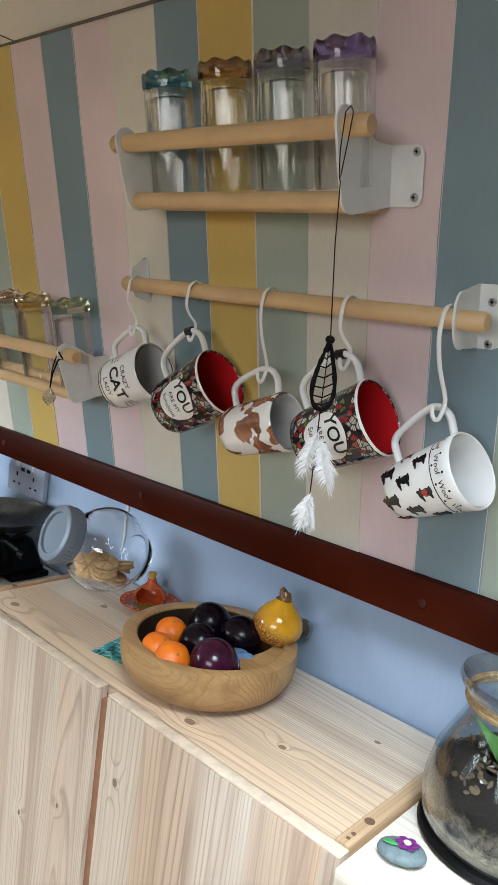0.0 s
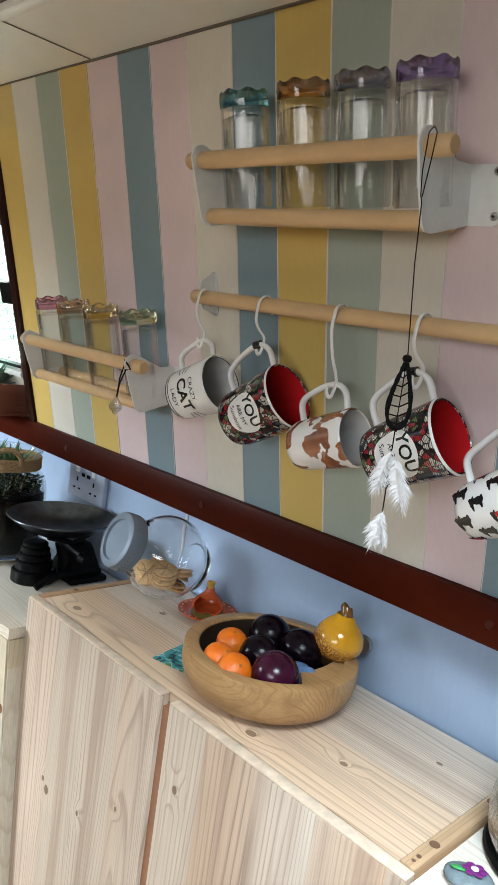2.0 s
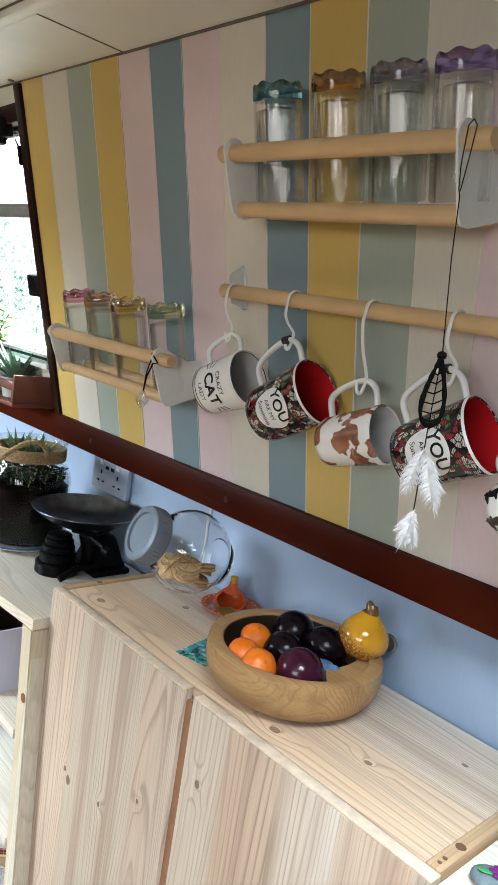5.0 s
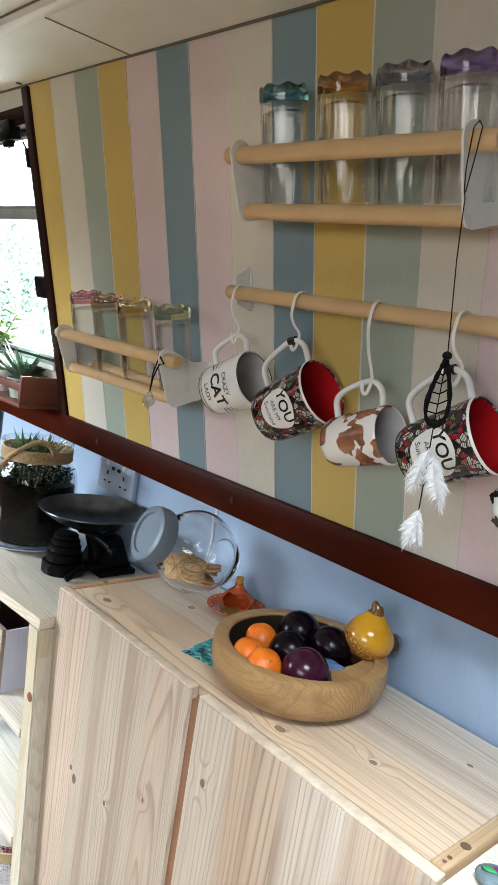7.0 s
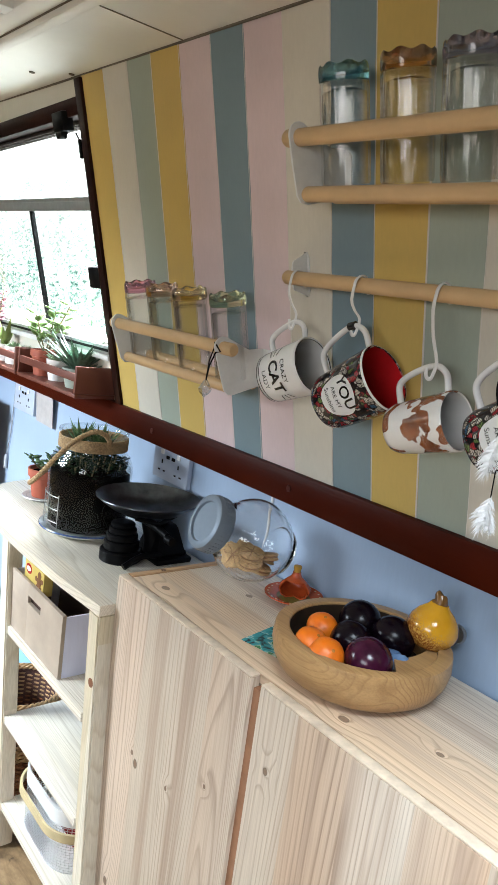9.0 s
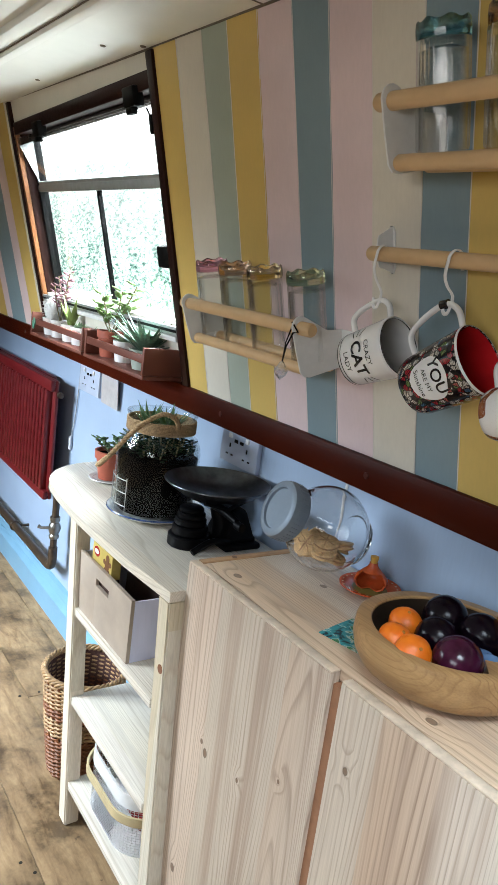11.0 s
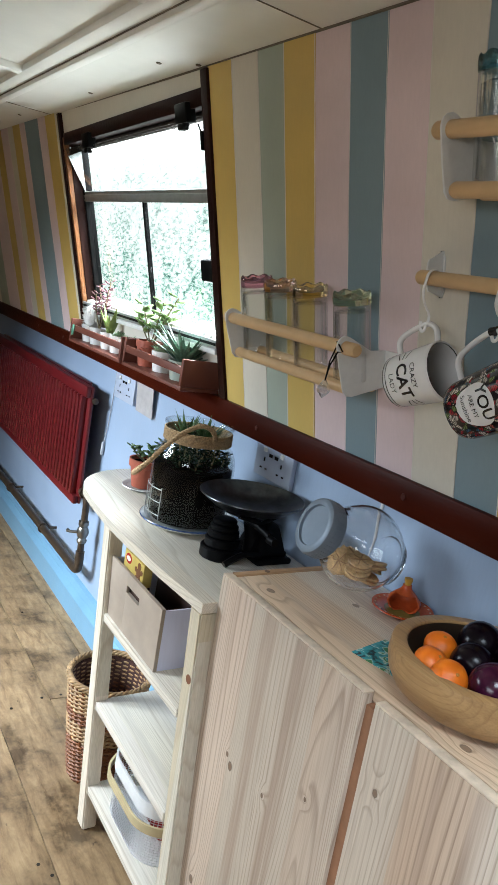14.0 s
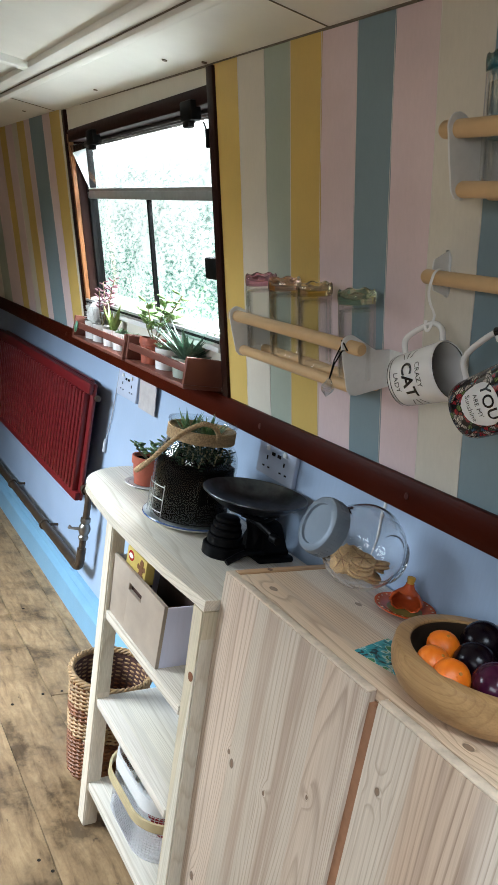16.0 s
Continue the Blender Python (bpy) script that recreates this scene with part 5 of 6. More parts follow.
def leaf_cluster(parent, stems, leaf_r, mat, seed, stem_mat=None, per=9, name="leaves"):
    rnd = random.Random(seed)
    bl, bs = bmesh.new(), bmesh.new()
    for root, tip in stems:
        root, tip = Vector(root), Vector(tip)
        tube(curve([root, (root + tip) / 2 + Vector((rnd.uniform(-1, 1), rnd.uniform(-1, 1), 0)) * 0.006, tip], 3), 0.0022, 6, bs)
        for k in range(per):
            f = 0.35 + 0.65 * (k + 1) / per
            p = root.lerp(tip, f)
            a = k * 2.4 + rnd.uniform(-0.4, 0.4)
            way = Vector((math.cos(a), math.sin(a), rnd.uniform(0.0, 0.7))).normalized()
            m = Matrix.Translation(p + way * leaf_r) @ way.to_track_quat('X', 'Z').to_matrix().to_4x4() @ Matrix.Diagonal((1.0, 0.62, 0.22, 1))
            bmesh.ops.create_icosphere(bl, subdivisions=1, radius=leaf_r * rnd.uniform(0.75, 1.15), matrix=m)
    part("stems", bs, stem_mat or plain("plant_stem", (0.16, 0.13, 0.06), 0.7), parent, smooth=60)
    return part(name, bl, mat, parent, smooth=80)


def pot_shape(parent, r, h, mat, label="", rim=True):
    prof = [(0, 0), (r * 0.72, 0), (r * 0.93, h * 0.72)]
    prof += [(r * 1.03, h * 0.74), (r * 1.05, h)] if rim else [(r, h)]
    prof += [(r * 0.93, h), (r * 0.90, h * 0.86)]
    p = part("pot", lathe(prof + [(0, h * 0.86)], 32), mat, parent, label, 35)
    part("soil", lathe([(r * 0.9, h * 0.865), (r * 0.5, h * 0.89), (0, h * 0.90)], 24), SOIL, parent, smooth=60)
    return p


# ---- on the trolley ----
# kitchen scale
SX, SY = -0.592, 0.164
sc = thing("kitchen_scale", "black cast iron balance scale with a dark round pan", "kitchen scale", m=Matrix.Translation((SX, SY, TZ)))
PAN = plain("blackened_steel_pan", (0.14, 0.15, 0.17), 0.28, 1.0, scale=35, vary=0.45, bumps=0.15)
part("pan", lathe([(0, 0.108), (0.04, 0.108), (0.080, 0.116), (0.103, 0.132), (0.110, 0.1385), (0.1122, 0.139), (0.1124, 0.1405), (0.1112, 0.1418), (0.107, 0.1385), (0.080, 0.1195), (0.04, 0.1115), (0, 0.111)], 64), PAN, sc, "dark worn steel pan", 60)
bm = boxed(-0.055, 0.055, 0.004, 0.094, 0.0, 0.014, 0.005)
box(bm, -0.042, 0.044, 0.010, 0.086, 0.012, 0.026, 0.005)
part("base", bm, BLACK_IRON, sc)
bm = tube(curve([(0.0, 0.035, 0.02), (0.0, 0.02, 0.05), (0.0, 0.005, 0.082)], 4), [0.034, 0.031, 0.027, 0.023, 0.020, 0.018, 0.016, 0.015, 0.014], 16)
part("column", bm, BLACK_IRON, sc)
bm = boxed(-0.044, 0.046, -0.038, 0.038, 0.012, 0.082, 0.010)
for v in bm.verts:
    k = 1 - 0.45 * max(0, (v.co.z - 0.03)) / 0.05
    v.co.x, v.co.y = v.co.x * k, v.co.y * k
bmesh.ops.translate(bm, verts=bm.verts, vec=(0, 0.046, 0))
part("housing", bm, BLACK_IRON, sc)
part("beam", tube([(-0.085, 0, 0.078), (-0.03, 0, 0.088), (0.03, 0, 0.088), (0.088, 0, 0.080)], [0.007, 0.010, 0.010, 0.007], 10), BLACK_IRON, sc)
for sx in (-1, 1):
    part("pan_support", tube([(0.05 * sx - 0.01, -0.05, 0.108), (0.05 * sx, 0.0, 0.094), (0.05 * sx - 0.01, 0.05, 0.108)], 0.005, 8), BLACK_IRON, sc)
part("adjuster", lathe([(0, 0), (0.009, 0), (0.009, 0.022), (0, 0.022)], 16, m=pose(0.088, 0.0, 0.075, 0, 90, 0)), BLACK_IRON, sc)
part("tail", tube(curve([(0.040, 0.02, 0.020), (0.045, -0.03, 0.024), (0.047, -0.072, 0.006)], 4), 0.007, 8), BLACK_IRON, sc)
z = 0.0
wx, wy = -0.014, -0.047
for i, (r, h) in enumerate(((0.045, 0.026), (0.038, 0.020), (0.034, 0.015), (0.030, 0.013), (0.026, 0.011))):
    wt = thing("scale_weight", "round black iron weight in a stack", "weight", "weights stacked by the scale", Matrix.Translation((SX + wx + 0.001 * (i % 2), SY + wy, TZ + z)))
    part("disc", lathe([(0, 0), (r - 0.002, 0), (r, 0.002), (r, h - 0.004), (r - 0.003, h - 0.001), (r * 0.5, h), (0, h)], 32), BLACK_IRON, wt, smooth=40)
    z += h

# big planted jar with rope
JX, JY = -0.802, 0.129
plate = thing("plate", "white plate with a thin blue line under the jar", "plate", m=Matrix.Translation((JX, JY, TZ)) @ Matrix.Diagonal((1.0, 1.0, 1.5, 1)))
part("dish", lathe([(0, 0), (0.075, 0), (0.100, 0.006), (0.108, 0.010), (0.107, 0.012), (0.098, 0.0085), (0.074, 0.004), (0, 0.004)], 56), CERAMIC, plate)
part("line", lathe([(0.1078, 0.0095), (0.1088, 0.0108), (0.1076, 0.0122)], 56), plain("blue_line", (0.05, 0.09, 0.22), 0.2), plate)
bj = thing("planted_jar", "large glass jar planted with succulents, jute rope round its neck", "terrarium", m=Matrix.Translation((JX, JY, TZ + 0.006)) @ Matrix.Diagonal((0.965, 0.965, 0.93, 1)))
prof = [(0, 0), (0.080, 0), (0.092, 0.006), (0.098, 0.02)] + [(0.100 - 0.0009 * (i % 2), 0.026 + i * 0.0052) for i in range(25)] + [(0.100, 0.155), (0.097, 0.176), (0.089, 0.194), (0.081, 0.202), (0.079, 0.212), (0.081, 0.246), (0.084, 0.252), (0.083, 0.256), (0.077, 0.254), (0.075, 0.212), (0.077, 0.200), (0.092, 0.175), (0.0955, 0.155), (0.0945, 0.02), (0.080, 0.008), (0, 0.008)]


part("glass", lathe(prof, 64), JAR_GLASS, bj, "clear ribbed glass body", 50).visible_shadow = False
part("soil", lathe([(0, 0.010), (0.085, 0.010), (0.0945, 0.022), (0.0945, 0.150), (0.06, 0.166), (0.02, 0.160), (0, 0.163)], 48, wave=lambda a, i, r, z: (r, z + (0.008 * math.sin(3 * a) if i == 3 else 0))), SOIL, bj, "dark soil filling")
rosette(bj, (0.01, 0.01, 0.200), 26, 0.090, 0.0065, LEAF, 3, 1.0, 0.1)
rosette(bj, (-0.025, -0.02, 0.205), 16, 0.085, 0.006, LEAF, 4, 1.1, 0.05)
# Leaf green darkened to carry the shade inside the jar
SHADED_JAR_LEAF = plain("shaded_jar_leaf", (0.008, 0.024, 0.009), 0.6, scale=50, vary=0.4, spec=0.15)
stems = []
for i in range(34):
    a = i * 2.399
    q = 0.084 * math.sqrt((i + 1) / 34.0)
    stems.append(((q * 0.95 * math.cos(a), q * 0.95 * math.sin(a), 0.125), (q * math.cos(a + 0.1), q * math.sin(a + 0.1), 0.186 + 0.010 * (i % 3) - (0.024 if i > 22 else 0))))
leaf_cluster(bj, stems, 0.0090, SHADED_JAR_LEAF, 8, per=14)


def twisted(points, r, turns, bm=None, strands=3, n=10):
    """A laid rope: strands wound round a smooth line."""
    bm = bm or bmesh.new()
    line = curve(points, n)
    for s in range(strands):
        pts = []
        for i, p in enumerate(line):
            d = (line[min(i + 1, len(line) - 1)] - line[max(i - 1, 0)]).normalized()
            e1 = d.orthogonal().normalized() if abs(d.z) > 0.95 else d.cross(Vector((0, 0, 1))).normalized()
            e2 = d.cross(e1)
            a = turns * 2 * PI * i / len(line) + s * 2 * PI / strands
            pts.append(p + (e1 * math.cos(a) + e2 * math.sin(a)) * r * 0.5)
        tube(pts, r * 0.58, 7, bm)
    return bm


bm = bmesh.new()
for i in range(9):
    z = 0.2125 + i * 0.0033
    tube([((0.0812 + 0.0005 * (i % 2)) * math.cos(a * PI / 24), 0.0812 * math.sin(a * PI / 24), z + 0.0004 * math.sin(a)) for a in range(48)], 0.0019, 6, bm, closed=True)
tagged(part("twine_wrap", bm, ROPE, bj, "jute twine wound round the neck", 60), kind="stuff")
pts = [(0.079, 0.0, 0.232), (0.087, -0.005, 0.246), (0.091, -0.020, 0.262), (0.086, -0.045, 0.268), (0.070, -0.078, 0.246), (0.046, -0.104, 0.208), (0.012, -0.120, 0.164), (-0.030, -0.128, 0.124), (-0.070, -0.122, 0.104), (-0.102, -0.096, 0.106), (-0.116, -0.060, 0.126), (-0.110, -0.034, 0.168), (-0.098, -0.026, 0.202), (-0.083, -0.022, 0.226)]
part("rope_handle", twisted(pts, 0.0060, 22), ROPE, bj, "twisted jute rope handle", 60)
# These pale wire parts draw the window grid reflected in the jar's glass
REFLECTION_LINE = plain("pale_reflection", (0.45, 0.46, 0.45), 0.4, 0.6, scale=60)
for a0 in (-112, -90, -68):
    a = radians(a0)
    part("wire", tube([(0.1015 * math.cos(a), 0.1015 * math.sin(a), z) for z in (0.012, 0.05, 0.10)], 0.0011, 6), REFLECTION_LINE, bj)
for z in (0.030, 0.062, 0.094):
    part("wire", tube([(0.1015 * math.cos(radians(a)), 0.1015 * math.sin(radians(a)), z) for a in range(-116, -62, 6)], 0.0011, 6), REFLECTION_LINE, bj)

# small terracotta pot on a saucer
pt = thing("potted_succulent", "small succulent in a terracotta pot on a saucer", "potted plant", m=Matrix.Translation((-1.070, 0.134, TZ + 0.006)))
pot_shape(pt, 0.043, 0.076, TERRACOTTA, "terracotta pot")
leaf_cluster(pt, [((0, 0, 0.065), (0.042, -0.012, 0.107)), ((0, 0, 0.065), (-0.046, -0.014, 0.100)), ((0, 0, 0.065), (0.006, 0.036, 0.122)), ((0, 0, 0.065), (0.036, 0.030, 0.134)), ((0, 0, 0.065), (-0.024, 0.024, 0.107)), ((0, 0, 0.065), (0.000, -0.048, 0.112))], 0.011, LEAF, 12)
sr = thing("saucer", "dark patterned saucer under the terracotta pot", "saucer", m=Matrix.Translation((-1.070, 0.134, TZ)))
part("dish", lathe([(0, 0), (0.040, 0), (0.056, 0.007), (0.055, 0.009), (0.040, 0.0045), (0, 0.004)], 40), GREY_CERAMIC, sr)
part("line", lathe([(0.044, 0.0062), (0.050, 0.0058)], 40), plain("dark_pattern", (0.06, 0.07, 0.07), 0.3), sr)

# storage box on the upper shelf
sb = thing("storage_box", "open plywood-fronted storage box with a handle slot on the trolley shelf", "box")
PLY = plain("grey_brown_ply", (0.40, 0.33, 0.265), 0.6, scale=14, vary=0.15)
LAV = painted("pale_lavender_card", (0.66, 0.68, 0.85), 0.6, 0.05)
bx0, bx1, by0, bz0, bz1 = -0.838, -0.556, -0.026, 0.543, 0.681
hz0, hz1, hx0, hx1 = 0.636, 0.653, -0.735, -0.665
fr = part("front", boxed(bx0, hx0, by0, by0 + 0.008, bz0, bz1, 0.001), PLY, sb, "plywood front with a handle slot")
for b4 in ((hx1, bx1, bz0, bz1), (hx0, hx1, bz0, hz0), (hx0, hx1, hz1, bz1)):
    bm = boxed(b4[0] - 0.0002, b4[1] + 0.0002, by0, by0 + 0.008, b4[2], b4[3])
    part("front_board", bm, PLY, sb)
part("side", boxed(bx1 - 0.005, bx1, by0 + 0.0085, 0.225, bz0, bz1 - 0.004, 0.001), LAV, sb, "pale lavender side panel")
part("side", boxed(bx0, bx0 + 0.005, by0 + 0.0085, 0.225, bz0, bz1 - 0.004, 0.001), LAV, sb)
part("back", boxed(bx0 + 0.006, bx1 - 0.006, 0.219, 0.225, bz0, bz1 - 0.004, 0.001), LAV, sb)
part("bottom", boxed(bx0 + 0.006, bx1 - 0.006, by0 + 0.009, 0.218, bz0 + 0.0005, bz0 + 0.005), LAV, sb)
pk = thing("food_packet", "yellow food packet with a brown motif and red oval badge", "packet", "packets in the storage box", m=pose(-0.792, -0.016, bz0 + 0.006, 0, 0, 0))
part("sleeve", boxed(0, 0.108, 0, 0.022, 0.1175, 0.170, 0.002), plain("yellow_packet_print", (0.56, 0.42, 0.11), 0.4, scale=30), pk)
part("lower_sleeve", boxed(0.0005, 0.1075, 0.0005, 0.0215, 0, 0.1172, 0.002), plain("brown_packet_print", (0.05, 0.02, 0.012), 0.5), pk)
bm = lathe([(0, 0.0006), (0.016, 0.0004), (0.016, 0)], 24, m=pose(0.026, -0.0002, 0.154, 90, 0, 0) @ Matrix.Diagonal((1, 0.72, 1, 1)))
part("badge", bm, RED_INK, pk, "red oval badge")
bm = lathe([(0, 0.0012), (0.011, 0.001), (0.011, 0)], 24, m=pose(0.026, -0.0002, 0.154, 90, 0, 0) @ Matrix.Diagonal((1, 0.5, 1, 1)))
part("badge_bar", bm, WHITE_PLASTIC, pk)
bm = bmesh.new()
for bx_, bz_, r_ in ((0.085, 0.158, 0.009), (0.084, 0.143, 0.011), (0.099, 0.149, 0.006), (0.069, 0.147, 0.006), (0.092, 0.130, 0.006), (0.076, 0.130, 0.006)):
    lathe([(0, 0.0008), (r_, 0.0006), (r_, 0)], 14, bm, pose(bx_, -0.0002, bz_, 90, 0, 0))
part("motif", bm, plain("brown_biscuit_print", (0.16, 0.06, 0.02), 0.5), pk, "plain brown rounded motif")
pk = thing("food_packet", "dark brown food packet leaning in the storage box", "packet", "packets in the storage box", m=pose(-0.76, 0.055, bz0 + 0.006, -4, -3, 3))
part("sleeve", boxed(0, 0.185, 0, 0.03, 0, 0.150, 0.002), plain("dark_brown_packet", (0.035, 0.018, 0.014), 0.45), pk)
pk = thing("food_packet", "black food packet at the back of the storage box", "packet", "packets in the storage box", m=pose(-0.78, 0.105, bz0 + 0.006, -4, 0, 0))
part("sleeve", boxed(0, 0.20, 0, 0.06, 0, 0.135, 0.002), plain("black_packet", (0.02, 0.018, 0.02), 0.5), pk)


# white mesh basket on the lowest shelf
def rounded_rect(x0, x1, y0, y1, r, n=7):
    pts = []
    for cx, cy, a0 in ((x1 - r, y1 - r, 0), (x0 + r, y1 - r, 90), (x0 + r, y0 + r, 180), (x1 - r, y0 + r, 270)):
        pts += arc(cx, cy, r, a0, a0 + 90, n)
    return pts


mb = thing("mesh_basket", "white wire mesh basket with a wooden band handle", "basket")
bzz = 0.1135
X0, X1, Y0_, Y1_ = -0.735, -0.485, -0.015, 0.215
ring = rounded_rect(X0, X1, Y0_, Y1_, 0.07, 12)
dense = []
for (ax, ay), (cx, cy) in zip(ring, ring[1:] + ring[:1]):
    steps = max(1, int(math.hypot(cx - ax, cy - ay) / 0.008))
    dense += [(ax + (cx - ax) * k / steps, ay + (cy - ay) * k / steps) for k in range(steps)]
bm = bmesh.new()
grid = [[bm.verts.new((x, y, bzz + 0.002 + 0.112 * i / 18)) for x, y in dense] for i in range(19)]
for a, b in zip(grid, grid[1:]):
    for k in range(len(dense)):
        bm.faces.new([a[k], a[(k + 1) % len(dense)], b[(k + 1) % len(dense)], b[k]])
bmesh.ops.wireframe(bm, faces=bm.faces[:], thickness=0.0022, use_replace=True, use_even_offset=False, use_boundary=True)
WHITE_WIRE = plain("white_coated_wire", (0.74, 0.75, 0.76), 0.4, scale=90, vary=0.05)
tagged(part("mesh", bm, WHITE_WIRE, mb, "white wire mesh side", None), kind="stuff")
bm = slab([(x, y, bzz + 0.0005) for x, y in ring], (0, 0, 0.002))
part("bottom", bm, WHITE_WIRE, mb)
inner = rounded_rect(X0 + 0.003, X1 - 0.003, Y0_ + 0.003, Y1_ - 0.003, 0.067, 12)


def band(outer, inner, z0, z1):
    bm = bmesh.new()
    n = len(outer)
    v = [[bm.verts.new((x, y, z)) for x, y in ln] for ln, z in ((outer, z0), (outer, z1), (inner, z1), (inner, z0))]
    for a, b in ((0, 1), (1, 2), (2, 3), (3, 0)):
        for k in range(n):
            bm.faces.new([v[a][k], v[a][(k + 1) % n], v[b][(k + 1) % n], v[b][k]])
    return bm


part("rim", band(rounded_rect(X0 - 0.002, X1 + 0.002, Y0_ - 0.002, Y1_ + 0.002, 0.072, 12), inner, bzz + 0.112, bzz + 0.145), WHITE_WIRE, mb, "solid white rim")
part("handle", band(rounded_rect(X0 - 0.016, X1 + 0.016, Y0_ - 0.016, Y1_ + 0.016, 0.085, 12), rounded_rect(X0 - 0.011, X1 + 0.011, Y0_ - 0.011, Y1_ + 0.011, 0.081, 12), bzz + 0.086, bzz + 0.106), plain("pale_bent_wood", (0.55, 0.45, 0.26), 0.5, scale=20), mb, "pale bent wood handle band")
cl = thing("red_cloth", "folded red cloth in the mesh basket", "cloth", m=pose(-0.56, 0.10, bzz + 0.054, 0, 0, 20))
part("fold", blob(0.075, 41, 0.2, (1, 0.9, 0.7), 3), plain("red_cloth_weave", (0.30, 0.015, 0.02), 0.9, scale=300, bumps=0.5), cl, smooth=60)


# wicker basket on the floor
def wicker(cx, cy, r0, r1, h, label, dark=0.55):
    t = thing("wicker_basket", label, "basket", "", Matrix.Translation((cx, cy, 0.0)))
    CANE = plain("honey_cane", (0.46, 0.29, 0.14), 0.5, scale=60, vary=0.5, bumps=0.2)
    DARKC = plain("brown_cane", (0.24, 0.085, 0.03), 0.5, scale=60, vary=0.5, bumps=0.2)
    ns = 30
    rad = lambda z: r0 + (r1 - r0) * (z / h) ** 0.8
    for mat, lo, hi in ((DARKC, 0.0, 0.42), (CANE, 0.42, 0.60), (DARKC, 0.60, 0.70), (CANE, 0.70, 0.93)):
        bm = bmesh.new()
        rows = int((hi - lo) * h / 0.0058)
        for i in range(rows):
            z = h * lo + 0.004 + i * 0.0058
            ph = PI * (int(z / 0.0058) % 2)
            tube([((rad(z) + 0.0036 * math.cos(ns / 2 * a + ph)) * math.cos(a), (rad(z) + 0.0036 * math.cos(ns / 2 * a + ph)) * math.sin(a), z) for a in [2 * PI * k / 120 for k in range(120)]], 0.0030, 5, bm, closed=True)
        tagged(part("weave", bm, mat, t, smooth=60), kind="stuff")
    bm = bmesh.new()
    for k in range(ns):
        a = 2 * PI * k / ns
        tube([(rad(z) * math.cos(a), rad(z) * math.sin(a), z) for z in (0.0, h * 0.5, h * 0.95)], 0.0036, 6, bm)
    tagged(part("stake_frame", bm, DARKC, t, smooth=60), kind="stuff")
    bm = bmesh.new()
    for s in range(4):
        tube([((rad(h) + 0.006 * math.cos(12 * a + s * PI / 2)) * math.cos(a), (rad(h) + 0.006 * math.cos(12 * a + s * PI / 2)) * math.sin(a), h * 0.965 + 0.006 * math.sin(12 * a + s * PI / 2)) for a in [2 * PI * k / 120 for k in range(120)]], 0.0036, 6, bm, closed=True)
    part("rim", bm, CANE, t, "braided cane rim", 60)
    part("lining", lathe([(rad(h * k / 12) - 0.0045, h * k / 12 * 0.95 + 0.006) for k in range(13)], 60), plain("dark_inner_weave", (0.085, 0.035, 0.028), 0.7, scale=160, vary=0.6, bumps=0.6), t, "dark woven inside")
    part("bottom", lathe([(0, 0.004), (r0, 0.004), (r0, 0.012), (0, 0.012)], 32), DARKC, t)


wicker(-0.965, 0.070, 0.076, 0.106, 0.30, "round two-tone woven wicker basket on the floor")

# ---- radiator and pipes ----
RED = plain("dark_red_enamel", (0.120, 0.008, 0.010), 0.35, scale=20, vary=0.15)
rad = thing("radiator", "dark red ribbed panel radiator on the blue wall", "radiator")
rx0, rx1, rz0, rz1, ry = -3.35, -1.815, 0.464, 0.906, 0.212
part("panel", boxed(rx0, rx1, ry + 0.020, ry + 0.034, rz0, rz1, 0.006), RED, rad)
for z0, z1 in ((rz0, rz0 + 0.032), (rz1 - 0.040, rz1)):
    part("edge_band", boxed(rx0 + 0.002, rx1 - 0.002, ry + 0.002, ry + 0.021, z0, z1, 0.005), RED, rad)
k = rx1 - 0.030
while k > rx0 + 0.02:
    part("rib", boxed(k - 0.021, k, ry - 0.004, ry + 0.022, rz0 + 0.030, rz1 - 0.038, 0.005), RED, rad)
    k -= 0.038
part("rear_panel", boxed(rx0 + 0.01, rx1 - 0.13, ry + 0.050, ry + 0.068, rz0 + 0.005, rz1 - 0.005, 0.004), RED, rad)
part("vent_plug", lathe([(0, 0), (0.011, 0), (0.011, 0.018), (0.006, 0.022), (0, 0.022)], 14, m=pose(rx1 - 0.004, ry + 0.036, rz1 - 0.05, 0, 90, 0)), PIPE, rad, "air bleed plug")
for bx in (-2.2, -3.0):
    part("wall_bracket", boxed(bx - 0.012, bx + 0.012, ry + 0.069, 0.304, rz0 + 0.05, rz1 - 0.05), STEEL, rad)
pipe = thing("heating_pipe", "brown painted heating pipe with elbow and valve along the wall", "pipe")
px, py = -1.760, 0.246
part("upper_elbow", tube(curve([(rx1 - 0.004, py - 0.004, 0.515), (rx1 + 0.045, py, 0.515), (px - 0.006, py, 0.508), (px, py, 0.480), (px, py, 0.452)], 5), 0.0125, 12), PIPE, pipe)
part("collar", lathe([(0, -0.012), (0.019, -0.012), (0.021, -0.004), (0.021, 0.010), (0, 0.010)], 8, m=pose(rx1 + 0.018, py, 0.515, 0, 90, 0)), PIPE, pipe)
part("riser", tube([(px, py, 0.470), (px, py, 0.36), (px, py, 0.265)], 0.0125, 12), PIPE, pipe)
vl = part("valve", lathe([(0, 0.335), (0.017, 0.335), (0.019, 0.345), (0.015, 0.352), (0.020, 0.362), (0.023, 0.375), (0.020, 0.388), (0.015, 0.396), (0.019, 0.404), (0.018, 0.418), (0, 0.418)], 16, m=Matrix.Translation((px, py, 0))), BRASS, pipe, "nickel valve body", 30)
